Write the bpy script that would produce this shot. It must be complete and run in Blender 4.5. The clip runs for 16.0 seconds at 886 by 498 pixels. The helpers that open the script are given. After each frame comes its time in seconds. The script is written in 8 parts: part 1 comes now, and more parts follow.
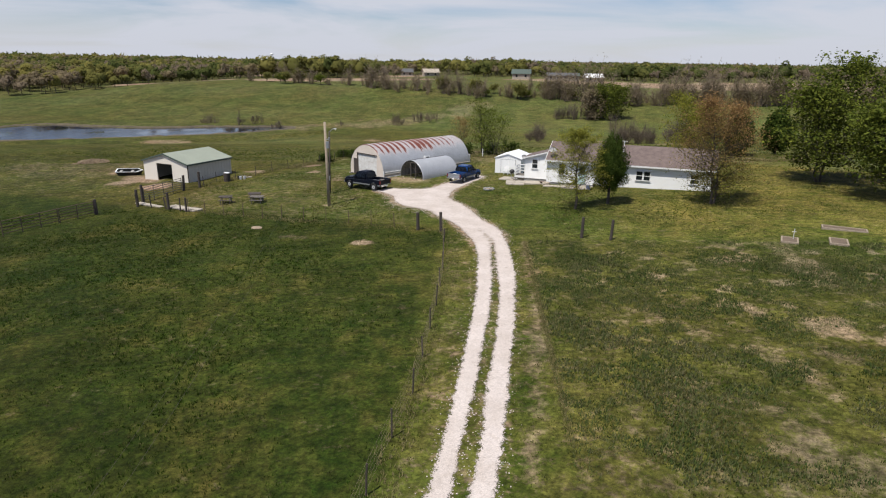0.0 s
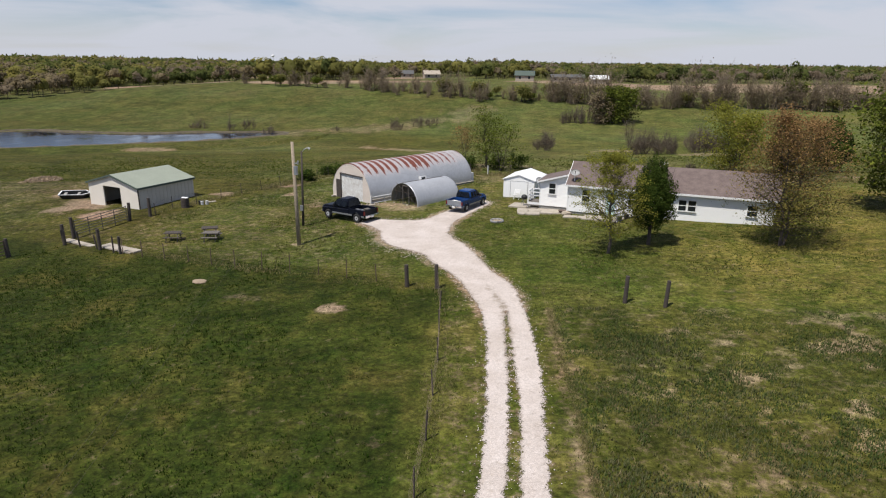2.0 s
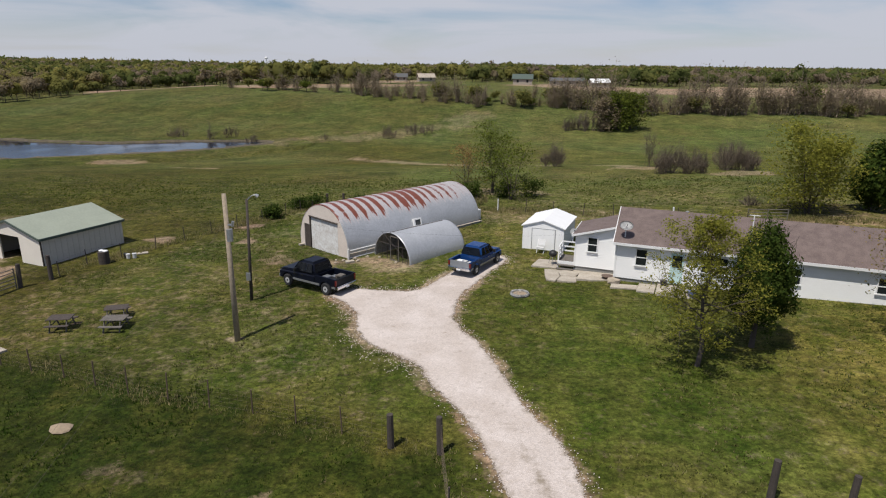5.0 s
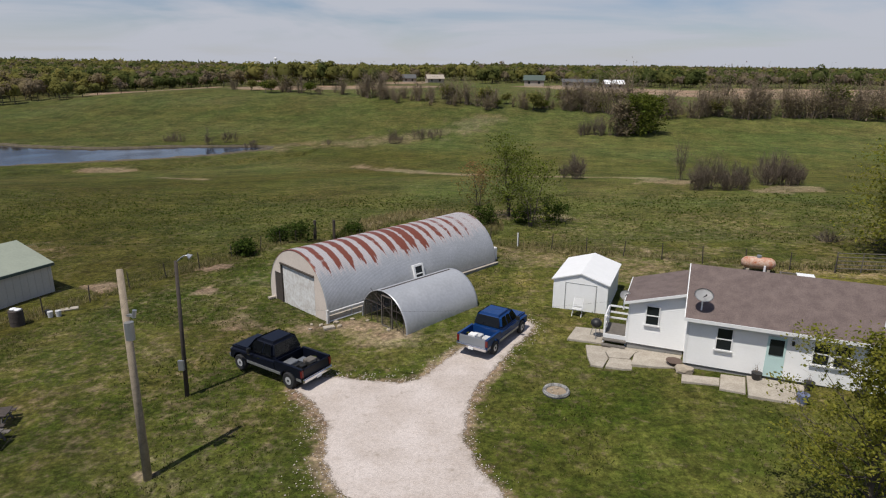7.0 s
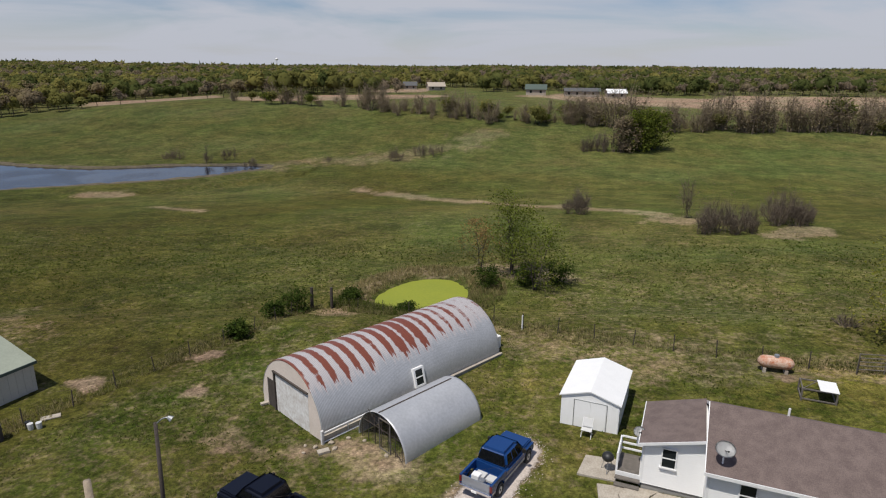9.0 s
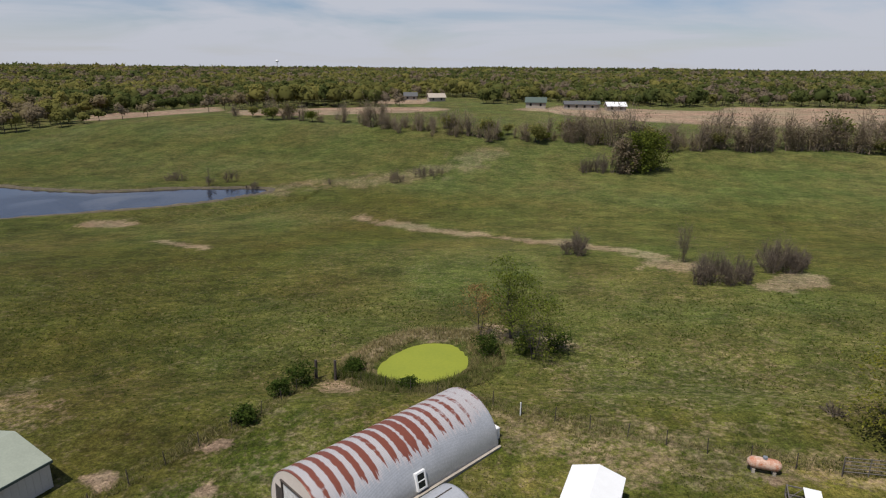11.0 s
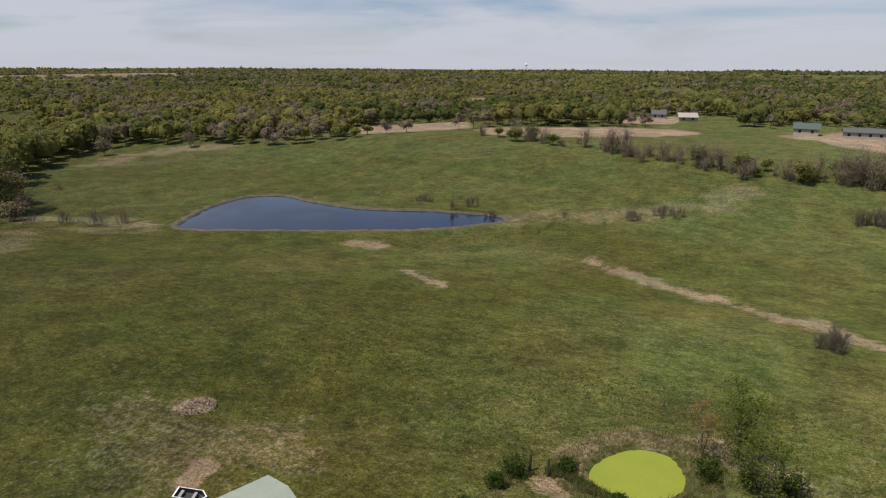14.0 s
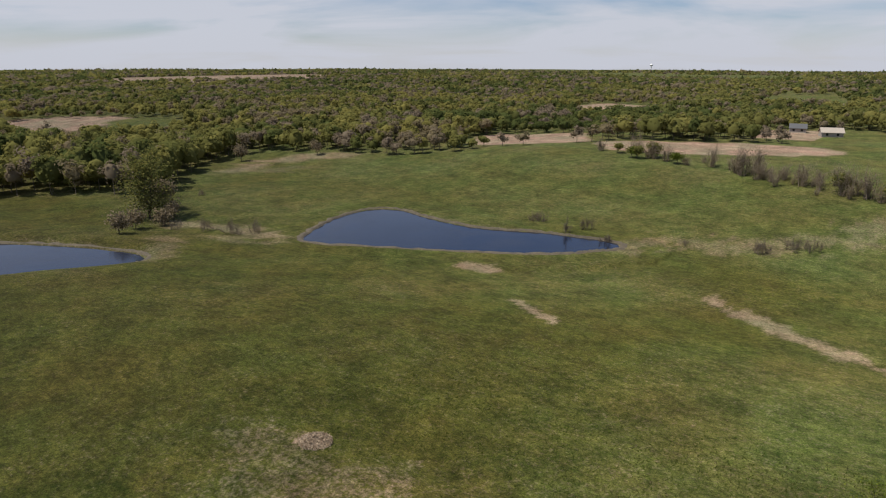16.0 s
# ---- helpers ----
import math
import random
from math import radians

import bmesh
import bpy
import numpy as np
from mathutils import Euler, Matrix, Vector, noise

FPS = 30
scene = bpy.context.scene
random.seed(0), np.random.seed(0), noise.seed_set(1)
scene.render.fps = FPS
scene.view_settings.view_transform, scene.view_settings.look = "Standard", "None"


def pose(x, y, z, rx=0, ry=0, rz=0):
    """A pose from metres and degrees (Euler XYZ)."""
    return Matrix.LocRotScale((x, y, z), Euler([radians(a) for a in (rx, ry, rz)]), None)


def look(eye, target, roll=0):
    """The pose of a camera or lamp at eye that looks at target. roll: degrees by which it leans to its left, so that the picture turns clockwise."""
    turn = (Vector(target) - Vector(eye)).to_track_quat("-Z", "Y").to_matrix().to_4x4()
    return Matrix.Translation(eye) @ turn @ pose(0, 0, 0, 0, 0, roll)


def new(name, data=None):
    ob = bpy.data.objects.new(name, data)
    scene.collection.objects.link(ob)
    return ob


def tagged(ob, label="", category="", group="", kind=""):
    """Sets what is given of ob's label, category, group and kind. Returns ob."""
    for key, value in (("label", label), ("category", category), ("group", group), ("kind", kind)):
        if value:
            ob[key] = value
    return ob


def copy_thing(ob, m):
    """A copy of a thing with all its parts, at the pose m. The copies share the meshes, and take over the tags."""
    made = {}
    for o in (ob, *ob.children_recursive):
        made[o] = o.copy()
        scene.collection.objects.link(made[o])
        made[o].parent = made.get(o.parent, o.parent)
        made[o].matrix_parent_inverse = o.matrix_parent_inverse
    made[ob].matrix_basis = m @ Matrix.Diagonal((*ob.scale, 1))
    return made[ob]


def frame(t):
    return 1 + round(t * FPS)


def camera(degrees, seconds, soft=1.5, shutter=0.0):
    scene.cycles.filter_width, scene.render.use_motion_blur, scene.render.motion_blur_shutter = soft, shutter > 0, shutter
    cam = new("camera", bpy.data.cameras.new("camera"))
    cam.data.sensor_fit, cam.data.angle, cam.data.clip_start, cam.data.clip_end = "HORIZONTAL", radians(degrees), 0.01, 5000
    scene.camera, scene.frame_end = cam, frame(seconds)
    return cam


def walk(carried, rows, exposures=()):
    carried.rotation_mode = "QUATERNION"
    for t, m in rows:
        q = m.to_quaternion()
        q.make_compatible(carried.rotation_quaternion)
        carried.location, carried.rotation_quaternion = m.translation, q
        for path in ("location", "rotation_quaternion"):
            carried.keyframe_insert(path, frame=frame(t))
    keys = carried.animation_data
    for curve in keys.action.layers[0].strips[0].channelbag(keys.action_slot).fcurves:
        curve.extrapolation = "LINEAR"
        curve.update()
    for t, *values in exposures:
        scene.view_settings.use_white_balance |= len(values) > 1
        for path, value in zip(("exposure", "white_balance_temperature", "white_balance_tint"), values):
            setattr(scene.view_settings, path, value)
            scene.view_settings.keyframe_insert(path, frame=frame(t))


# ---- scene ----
cam = camera(70.87, 16.0, 1.15)
PATH = [
    (0, (2.292, -3.866, 12.550), (2.159, -1.956, 11.971), 0.65),
    (0.5, (2.494, -1.371, 12.541), (2.350, 0.538, 11.964), 0.54),
    (1, (2.201, 1.263, 12.635), (2.059, 3.172, 12.058), 0.54),
    (1.5, (1.964, 4.472, 12.668), (1.825, 6.382, 12.093), 0.53),
    (2, (1.747, 7.838, 12.753), (1.608, 9.749, 12.177), 0.52),
    (2.5, (1.415, 11.324, 12.868), (1.278, 13.235, 12.293), 0.52),
    (3, (1.069, 14.687, 13.098), (0.936, 16.598, 12.525), 0.51),
    (3.2, (0.859, 15.847, 13.141), (0.730, 17.759, 12.567), 0.60),
    (5.3, (0.206, 23.969, 13.381), (0.084, 25.883, 12.811), 0.51),
    (5.5, (0.339, 24.994, 13.434), (0.206, 26.906, 12.863), 0.42),
    (6, (0.148, 27.429, 13.450), (0.013, 29.341, 12.880), 0.44),
    (6.5, (-0.102, 30.273, 13.464), (-0.251, 32.184, 12.894), 0.46),
    (7, (-0.431, 33.287, 13.603), (-0.581, 35.198, 13.034), 0.46),
    (7.5, (-0.646, 35.583, 14.108), (-0.799, 37.494, 13.538), 0.47),
    (7.6, (-0.740, 36.000, 14.281), (-0.893, 37.911, 13.711), 0.44),
    (8, (-0.712, 36.656, 15.497), (-0.866, 38.566, 14.926), 0.43),
    (8.5, (-0.745, 36.897, 17.194), (-0.900, 38.807, 16.623), 0.42),
    (9, (-0.761, 36.832, 18.851), (-0.915, 38.743, 18.280), 0.41),
    (9.5, (-0.811, 36.739, 20.511), (-0.966, 38.650, 19.941), 0.47),
    (9.6, (-0.823, 36.677, 20.879), (-0.978, 38.588, 20.309), 0.45),
    (10, (-0.821, 36.811, 22.145), (-0.976, 38.722, 21.576), 0.42),
    (10.2, (-0.845, 36.884, 22.801), (-0.998, 38.795, 22.232), 0.44),
    (12.3, (-0.927, 37.781, 29.929), (-1.103, 39.690, 29.359), 0.45),
    (12.5, (-0.914, 37.666, 30.507), (-1.110, 39.573, 29.937), 0.34),
    (13, (-0.974, 37.410, 32.401), (-1.307, 39.298, 31.830), 0.35),
    (13.5, (-1.045, 37.277, 34.323), (-1.637, 39.099, 33.749), 0.17),
    (14, (-1.236, 37.373, 35.537), (-2.085, 39.092, 34.968), 0.26),
    (14.5, (-1.445, 37.469, 37.331), (-2.444, 39.104, 36.759), 0.07),
    (15, (-1.638, 37.564, 39.106), (-2.664, 39.183, 38.534), 0.18),
    (15.5, (-1.843, 37.657, 40.663), (-2.882, 39.268, 40.089), 0.10),
    (16, (-2.086, 37.762, 42.281), (-3.234, 39.296, 41.709), 0.11),
]
EXPOSURES = [(0.0, 0.22), (3.0, 0.14), (5.5, -0.02), (7.5, -0.12), (10.0, -0.06), (12.5, 0.02), (16.0, 0.10)]
walk(cam, [(t, look(eye, target, roll)) for t, eye, target, roll in PATH], EXPOSURES)


# ---- world, sun and exposure ----
SUN_FROM = Vector((-2.1, -2.7, 7.1)).normalized()


def build_light():
    world = bpy.data.worlds.new("sky")
    scene.world = world
    world.use_nodes = True
    nt = world.node_tree
    nt.nodes.clear()
    out = nt.nodes.new("ShaderNodeOutputWorld")
    bg = nt.nodes.new("ShaderNodeBackground")
    sky = nt.nodes.new("ShaderNodeTexSky")
    sky.sky_type = "NISHITA"
    sky.sun_disc = False
    sky.sun_elevation = math.asin(SUN_FROM.z)
    sky.sun_rotation = math.atan2(SUN_FROM.x, SUN_FROM.y)
    sky.air_density, sky.dust_density, sky.ozone_density = 1.0, 0.2, 2.5
    # thin streaky cloud over the sky
    co = nt.nodes.new("ShaderNodeTexCoord")
    sep = nt.nodes.new("ShaderNodeSeparateXYZ")
    div = nt.nodes.new("ShaderNodeMath")
    div.operation = "ADD"
    div.inputs[1].default_value = 0.12
    px = nt.nodes.new("ShaderNodeMath")
    px.operation = "DIVIDE"
    py = nt.nodes.new("ShaderNodeMath")
    py.operation = "DIVIDE"
    comb = nt.nodes.new("ShaderNodeCombineXYZ")
    nt.links.new(co.outputs["Generated"], sep.inputs[0])
    nt.links.new(sep.outputs["Z"], div.inputs[0])
    nt.links.new(sep.outputs["X"], px.inputs[0])
    nt.links.new(sep.outputs["Y"], py.inputs[0])
    nt.links.new(div.outputs[0], px.inputs[1])
    nt.links.new(div.outputs[0], py.inputs[1])
    nt.links.new(px.outputs[0], comb.inputs[0])
    nt.links.new(py.outputs[0], comb.inputs[1])
    no = nt.nodes.new("ShaderNodeTexNoise")
    no.inputs["Scale"].default_value = 0.45
    no.inputs["Detail"].default_value = 6
    no.inputs["Roughness"].default_value = 0.55
    no.inputs["Distortion"].default_value = 0.6
    nt.links.new(comb.outputs[0], no.inputs["Vector"])
    ramp = nt.nodes.new("ShaderNodeValToRGB")
    ramp.color_ramp.elements[0].position, ramp.color_ramp.elements[1].position = 0.35, 0.55
    nt.links.new(no.outputs["Fac"], ramp.inputs[0])
    mix = nt.nodes.new("ShaderNodeMix")
    mix.data_type = "RGBA"
    mul = nt.nodes.new("ShaderNodeMath")
    mul.operation = "MULTIPLY"
    mul.inputs[1].default_value = CLOUD_AMOUNT
    thin = nt.nodes.new("ShaderNodeMapRange")
    thin.inputs["From Min"].default_value, thin.inputs["From Max"].default_value = 0.13, 0.25
    thin.inputs["To Min"].default_value, thin.inputs["To Max"].default_value = 1.0, 0.35
    nt.links.new(sep.outputs["Z"], thin.inputs["Value"])
    both = nt.nodes.new("ShaderNodeMath")
    both.operation = "MULTIPLY"
    nt.links.new(ramp.outputs[0], both.inputs[0])
    nt.links.new(thin.outputs[0], both.inputs[1])
    nt.links.new(both.outputs[0], mul.inputs[0])
    nt.links.new(mul.outputs[0], mix.inputs[0])
    cool = nt.nodes.new("ShaderNodeMix")
    cool.data_type, cool.blend_type = "RGBA", "MULTIPLY"
    cool.inputs[0].default_value = 1.0
    cool.inputs[7].default_value = (0.90, 0.91, 1.08, 1)
    nt.links.new(sky.outputs[0], cool.inputs[6])
    nt.links.new(cool.outputs[2], mix.inputs[6])
    mix.inputs[7].default_value = CLOUD_COLOUR
    low = nt.nodes.new("ShaderNodeMapRange")
    low.interpolation_type = "SMOOTHSTEP"
    low.inputs["From Min"].default_value, low.inputs["From Max"].default_value = -0.01, 0.06
    low.inputs["To Min"].default_value, low.inputs["To Max"].default_value = 0.8, 0.0
    nt.links.new(sep.outputs["Z"], low.inputs["Value"])
    haze = nt.nodes.new("ShaderNodeMix")
    haze.data_type = "RGBA"
    nt.links.new(low.outputs[0], haze.inputs[0])
    nt.links.new(mix.outputs[2], haze.inputs[6])
    haze.inputs[7].default_value = (6.8, 7.05, 7.9, 1)
    nt.links.new(haze.outputs[2], bg.inputs[0])
    bg.inputs[1].default_value = SKY_STRENGTH
    nt.links.new(bg.outputs[0], out.inputs[0])
    sun = bpy.data.lights.new("sun", "SUN")
    sun.energy, sun.angle, sun.color = SUN_STRENGTH, radians(0.6), (1.0, 0.95, 0.87)
    ob = new("sun", sun)
    ob.matrix_world = look(SUN_FROM * 50, (0, 0, 0))


SKY_STRENGTH, SUN_STRENGTH, CLOUD_AMOUNT, CLOUD_COLOUR = 0.076, 4.25, 0.95, (7.0, 7.3, 8.2, 1)
build_light()


# ---- materials ----
def mat(name, colour, rough=0.8, metal=0.0, second=None, scale=3.0, amount=0.5, bump=0.0, bump_scale=20.0, island=0.0, fine=None):
    """A surface whose colour drifts between two tones at two scales, with fine relief."""
    m = bpy.data.materials.new(name)
    m.use_nodes = True
    nt = m.node_tree
    bs = nt.nodes["Principled BSDF"]
    bs.inputs["Roughness"].default_value = rough
    bs.inputs["Metallic"].default_value = metal
    second = second or tuple(c * 0.75 for c in colour)
    co = nt.nodes.new("ShaderNodeTexCoord")
    n1 = nt.nodes.new("ShaderNodeTexNoise")
    n1.inputs["Scale"].default_value, n1.inputs["Detail"].default_value = scale, 5
    n2 = nt.nodes.new("ShaderNodeTexNoise")
    n2.inputs["Scale"].default_value, n2.inputs["Detail"].default_value = fine or scale * 9, 3
    add = nt.nodes.new("ShaderNodeMath")
    add.operation = "ADD"
    rg = nt.nodes.new("ShaderNodeMapRange")
    rg.inputs["From Min"].default_value, rg.inputs["From Max"].default_value = 0.75, 1.25
    rg.inputs["To Max"].default_value = amount
    mix = nt.nodes.new("ShaderNodeMix")
    mix.data_type = "RGBA"
    mix.inputs[6].default_value, mix.inputs[7].default_value = (*colour, 1), (*second, 1)
    for n in (n1, n2):
        nt.links.new(co.outputs["Object"], n.inputs["Vector"])
    nt.links.new(n1.outputs["Fac"], add.inputs[0])
    nt.links.new(n2.outputs["Fac"], add.inputs[1])
    nt.links.new(add.outputs[0], rg.inputs["Value"])
    nt.links.new(rg.outputs[0], mix.inputs[0])
    last = mix.outputs[2]
    if island:
        geo = nt.nodes.new("ShaderNodeNewGeometry")
        hsv = nt.nodes.new("ShaderNodeHueSaturation")
        mr = nt.nodes.new("ShaderNodeMapRange")
        mr.inputs["To Min"].default_value, mr.inputs["To Max"].default_value = 1 - island, 1 + island
        nt.links.new(geo.outputs["Random Per Island"], mr.inputs["Value"])
        nt.links.new(mr.outputs[0], hsv.inputs["Value"])
        nt.links.new(last, hsv.inputs["Color"])
        last = hsv.outputs[0]
    nt.links.new(last, bs.inputs["Base Color"])
    if bump:
        n3 = nt.nodes.new("ShaderNodeTexNoise")
        n3.inputs["Scale"].default_value, n3.inputs["Detail"].default_value = bump_scale, 4
        nt.links.new(co.outputs["Object"], n3.inputs["Vector"])
        bp = nt.nodes.new("ShaderNodeBump")
        bp.inputs["Strength"].default_value, bp.inputs["Distance"].default_value = bump, 0.05
        nt.links.new(n3.outputs["Fac"], bp.inputs["Height"])
        nt.links.new(bp.outputs[0], bs.inputs["Normal"])
    return m


def leaf_mat(name, colour, second, translucent=0.35, vary=0.3):
    """Leaves: tone by tree (attribute tint) and by leaf, letting light through."""
    m = bpy.data.materials.new(name)
    m.use_nodes = True
    nt = m.node_tree
    nt.nodes.remove(nt.nodes["Principled BSDF"])
    out = nt.nodes["Material Output"]
    at = nt.nodes.new("ShaderNodeAttribute")
    at.attribute_name = "tint"
    mix = nt.nodes.new("ShaderNodeMix")
    mix.data_type = "RGBA"
    mix.inputs[6].default_value, mix.inputs[7].default_value = (*colour, 1), (*second, 1)
    nt.links.new(at.outputs["Fac"], mix.inputs[0])
    geo = nt.nodes.new("ShaderNodeNewGeometry")
    mr = nt.nodes.new("ShaderNodeMapRange")
    mr.inputs["To Min"].default_value, mr.inputs["To Max"].default_value = 1 - vary, 1 + vary
    hsv = nt.nodes.new("ShaderNodeHueSaturation")
    nt.links.new(geo.outputs["Random Per Island"], mr.inputs["Value"])
    nt.links.new(mr.outputs[0], hsv.inputs["Value"])
    nt.links.new(mix.outputs[2], hsv.inputs["Color"])
    d = nt.nodes.new("ShaderNodeBsdfDiffuse")
    tr = nt.nodes.new("ShaderNodeBsdfTranslucent")
    ms = nt.nodes.new("ShaderNodeMixShader")
    ms.inputs[0].default_value = translucent
    nt.links.new(hsv.outputs[0], d.inputs["Color"])
    nt.links.new(hsv.outputs[0], tr.inputs["Color"])
    nt.links.new(d.outputs[0], ms.inputs[1])
    nt.links.new(tr.outputs[0], ms.inputs[2])
    nt.links.new(ms.outputs[0], out.inputs["Surface"])
    return m


def glossless(m, level):
    m.node_tree.nodes["Principled BSDF"].inputs["Specular IOR Level"].default_value = level
    return m


WHITE = mat("white_siding_paint", (0.90, 0.90, 0.89), 0.5, second=(0.82, 0.82, 0.80), scale=1.2, amount=0.4, bump=0.1)
TRIM = mat("white_trim", (0.82, 0.82, 0.81), 0.5, scale=2.0, amount=0.25)
SHINGLE = mat("brown_asphalt_shingle", (0.115, 0.085, 0.078), 0.95, second=(0.19, 0.145, 0.13), scale=2.2, amount=0.9, bump=0.4, bump_scale=60, fine=22)
CREAM = mat("cream_sheet_metal", (0.76, 0.71, 0.63), 0.5, second=(0.66, 0.61, 0.53), scale=1.0, amount=0.4)
TAN = mat("tan_sheet_metal", (0.58, 0.55, 0.485), 0.55, scale=1.0, amount=0.4)
GREENROOF = mat("pale_green_metal_roof", (0.31, 0.335, 0.265), 0.55, second=(0.25, 0.275, 0.215), scale=0.8, amount=0.7)
EARTH = mat("bare_earth", (0.34, 0.26, 0.18), 0.95, second=(0.24, 0.19, 0.13), scale=1.5, amount=0.9, bump=0.5, bump_scale=12)
CONCRETE = mat("pale_concrete", (0.46, 0.41, 0.34), 0.9, second=(0.29, 0.25, 0.20), scale=1.6, amount=0.9, bump=0.25)
BLOCK = mat("grey_foundation", (0.30, 0.29, 0.27), 0.9, scale=2.0, amount=0.6, bump=0.2)
PLASTER = mat("cream_plaster_end_wall", (0.68, 0.60, 0.53), 0.85, second=(0.55, 0.475, 0.415), scale=1.1, amount=0.7, bump=0.1)
DOORGREY = mat("weathered_white_door", (0.76, 0.76, 0.745), 0.7, second=(0.52, 0.48, 0.44), scale=1.8, amount=0.9, fine=6)
WOODGREY = mat("weathered_grey_wood", (0.17, 0.15, 0.13), 0.9, second=(0.09, 0.08, 0.07), scale=4.0, amount=0.9, bump=0.3)
POLEWOOD = mat("utility_pole_wood", (0.38, 0.31, 0.225), 0.9, second=(0.20, 0.16, 0.12), scale=6.0, amount=0.8, bump=0.3)
POSTDARK = mat("dark_post_wood", (0.075, 0.06, 0.05), 0.9, second=(0.04, 0.032, 0.028), scale=6.0, amount=0.9, bump=0.3)
WIRE = mat("rusty_wire", (0.20, 0.15, 0.11), 0.8, metal=0.1, scale=8)
RUSTYPIPE = mat("rusty_pipe", (0.095, 0.062, 0.048), 0.8, second=(0.15, 0.105, 0.08), scale=6)
STEEL = mat("grey_steel", (0.42, 0.43, 0.44), 0.4, metal=0.7, scale=5, amount=0.4)
CHROME = mat("chrome", (0.75, 0.76, 0.78), 0.15, metal=1.0, scale=5, amount=0.1)
RUBBER = mat("tyre_rubber", (0.022, 0.022, 0.023), 0.85, scale=9)
GLASSDARK = mat("tinted_glass", (0.012, 0.014, 0.018), 0.06, scale=3, amount=0.1)
WINDOWGLASS = mat("dark_window_glass", (0.018, 0.022, 0.024), 0.08, scale=3, amount=0.2)
NAVY = mat("navy_car_paint", (0.0035, 0.005, 0.012), 0.38, second=(0.006, 0.008, 0.017), scale=1.0, amount=0.4)
glossless(NAVY, 0.3)
BLUE = mat("blue_car_paint", (0.008, 0.042, 0.155), 0.25, second=(0.010, 0.050, 0.18), scale=1.0, amount=0.4)
SILVER = mat("silver_car_paint", (0.30, 0.32, 0.35), 0.35, metal=0.4, scale=2.0, amount=0.3)
BEDWOOD = mat("brown_bed_timber", (0.17, 0.125, 0.085), 0.9, second=(0.10, 0.075, 0.055), scale=4, amount=0.8)
ALLOY = mat("alloy_wheel", (0.62, 0.62, 0.63), 0.35, metal=0.25, second=(0.3, 0.3, 0.3), scale=9, amount=0.5)
REDLENS = mat("red_lamp_lens", (0.16, 0.012, 0.010), 0.3, scale=6, amount=0.2)
BLACKPLASTIC = mat("black_plastic", (0.02, 0.02, 0.02), 0.5, scale=8)
TEAL = mat("pale_teal_door", (0.52, 0.70, 0.68), 0.5, scale=2.0, amount=0.3)
ASHY = mat("ash_whitened_tyre", (0.42, 0.41, 0.39), 0.9, second=(0.06, 0.06, 0.06), scale=5, amount=1.0, bump=0.3)
WOODDARK = mat("stained_dark_wood", (0.085, 0.066, 0.055), 0.85, second=(0.05, 0.04, 0.035), scale=5, amount=0.9, bump=0.3)
BLUEGREY = mat("blue_glazed_pot", (0.16, 0.19, 0.30), 0.4, scale=4, amount=0.4)
TANKRUST = mat("rusting_white_tank", (0.62, 0.52, 0.42), 0.6, second=(0.40, 0.11, 0.035), scale=2.6, amount=1.0)
STONE = mat("pale_limestone", (0.42, 0.355, 0.275), 0.9, second=(0.28, 0.235, 0.18), scale=4.0, amount=0.8, bump=0.4)
DISHGREY = mat("grey_dish", (0.58, 0.58, 0.57), 0.5, scale=3, amount=0.2)
BARK = mat("bark", (0.10, 0.08, 0.065), 0.95, second=(0.06, 0.048, 0.04), scale=6, amount=0.9, bump=0.5)
TWIG = mat("bare_twigs", (0.27, 0.21, 0.15), 0.95, second=(0.17, 0.13, 0.095), scale=2, amount=0.8)
STRAW = mat("dry_straw", (0.42, 0.33, 0.22), 0.95, second=(0.30, 0.22, 0.15), scale=3, amount=0.9, island=0.3)
FARROOF = mat("far_roof", (0.10, 0.10, 0.10), 0.8, scale=1)
FARGREEN = mat("green_far_roof", (0.078, 0.105, 0.088), 0.8, scale=1)
FARWALL = mat("far_wall", (0.42, 0.36, 0.29), 0.8, scale=1)
LEAF_YELLOW = leaf_mat("fresh_yellow_leaves", (0.330, 0.310, 0.060), (0.180, 0.200, 0.034), 0.6)
LEAF_SPRING = leaf_mat("spring_leaves", (0.155, 0.175, 0.030), (0.075, 0.105, 0.020))
LEAF_DARK = leaf_mat("deep_green_leaves", (0.038, 0.066, 0.014), (0.072, 0.098, 0.020), 0.4)
LEAF_RED = leaf_mat("bronze_spring_leaves", (0.31, 0.190, 0.085), (0.13, 0.14, 0.032), 0.45)
LEAF_WOODS = leaf_mat("woodland_leaves", (0.098, 0.118, 0.038), (0.262, 0.235, 0.070), 0.45, 0.06)
LEAF_BARE = leaf_mat("woodland_bare_crowns", (0.240, 0.190, 0.136), (0.245, 0.200, 0.110), 0.45, 0.10)
TWIG_DARK = mat("brown_twigs", (0.16, 0.125, 0.09), 0.95, second=(0.10, 0.08, 0.062), scale=2, amount=0.8)
LEAF_BRUSH = leaf_mat("last_year_brush_leaves", (0.165, 0.125, 0.092), (0.20, 0.160, 0.105), 0.4, 0.15)
LEAF_BUD = leaf_mat("budding_twigs", (0.265, 0.205, 0.145), (0.235, 0.205, 0.105), 0.4, 0.15)
RANKGRASS = leaf_mat("rank_meadow_grass", (0.072, 0.108, 0.030), (0.30, 0.245, 0.145), 0.45)
MEADOWBLADE = leaf_mat("deep_meadow_grass", (0.024, 0.050, 0.0060), (0.20, 0.175, 0.075), 0.45)
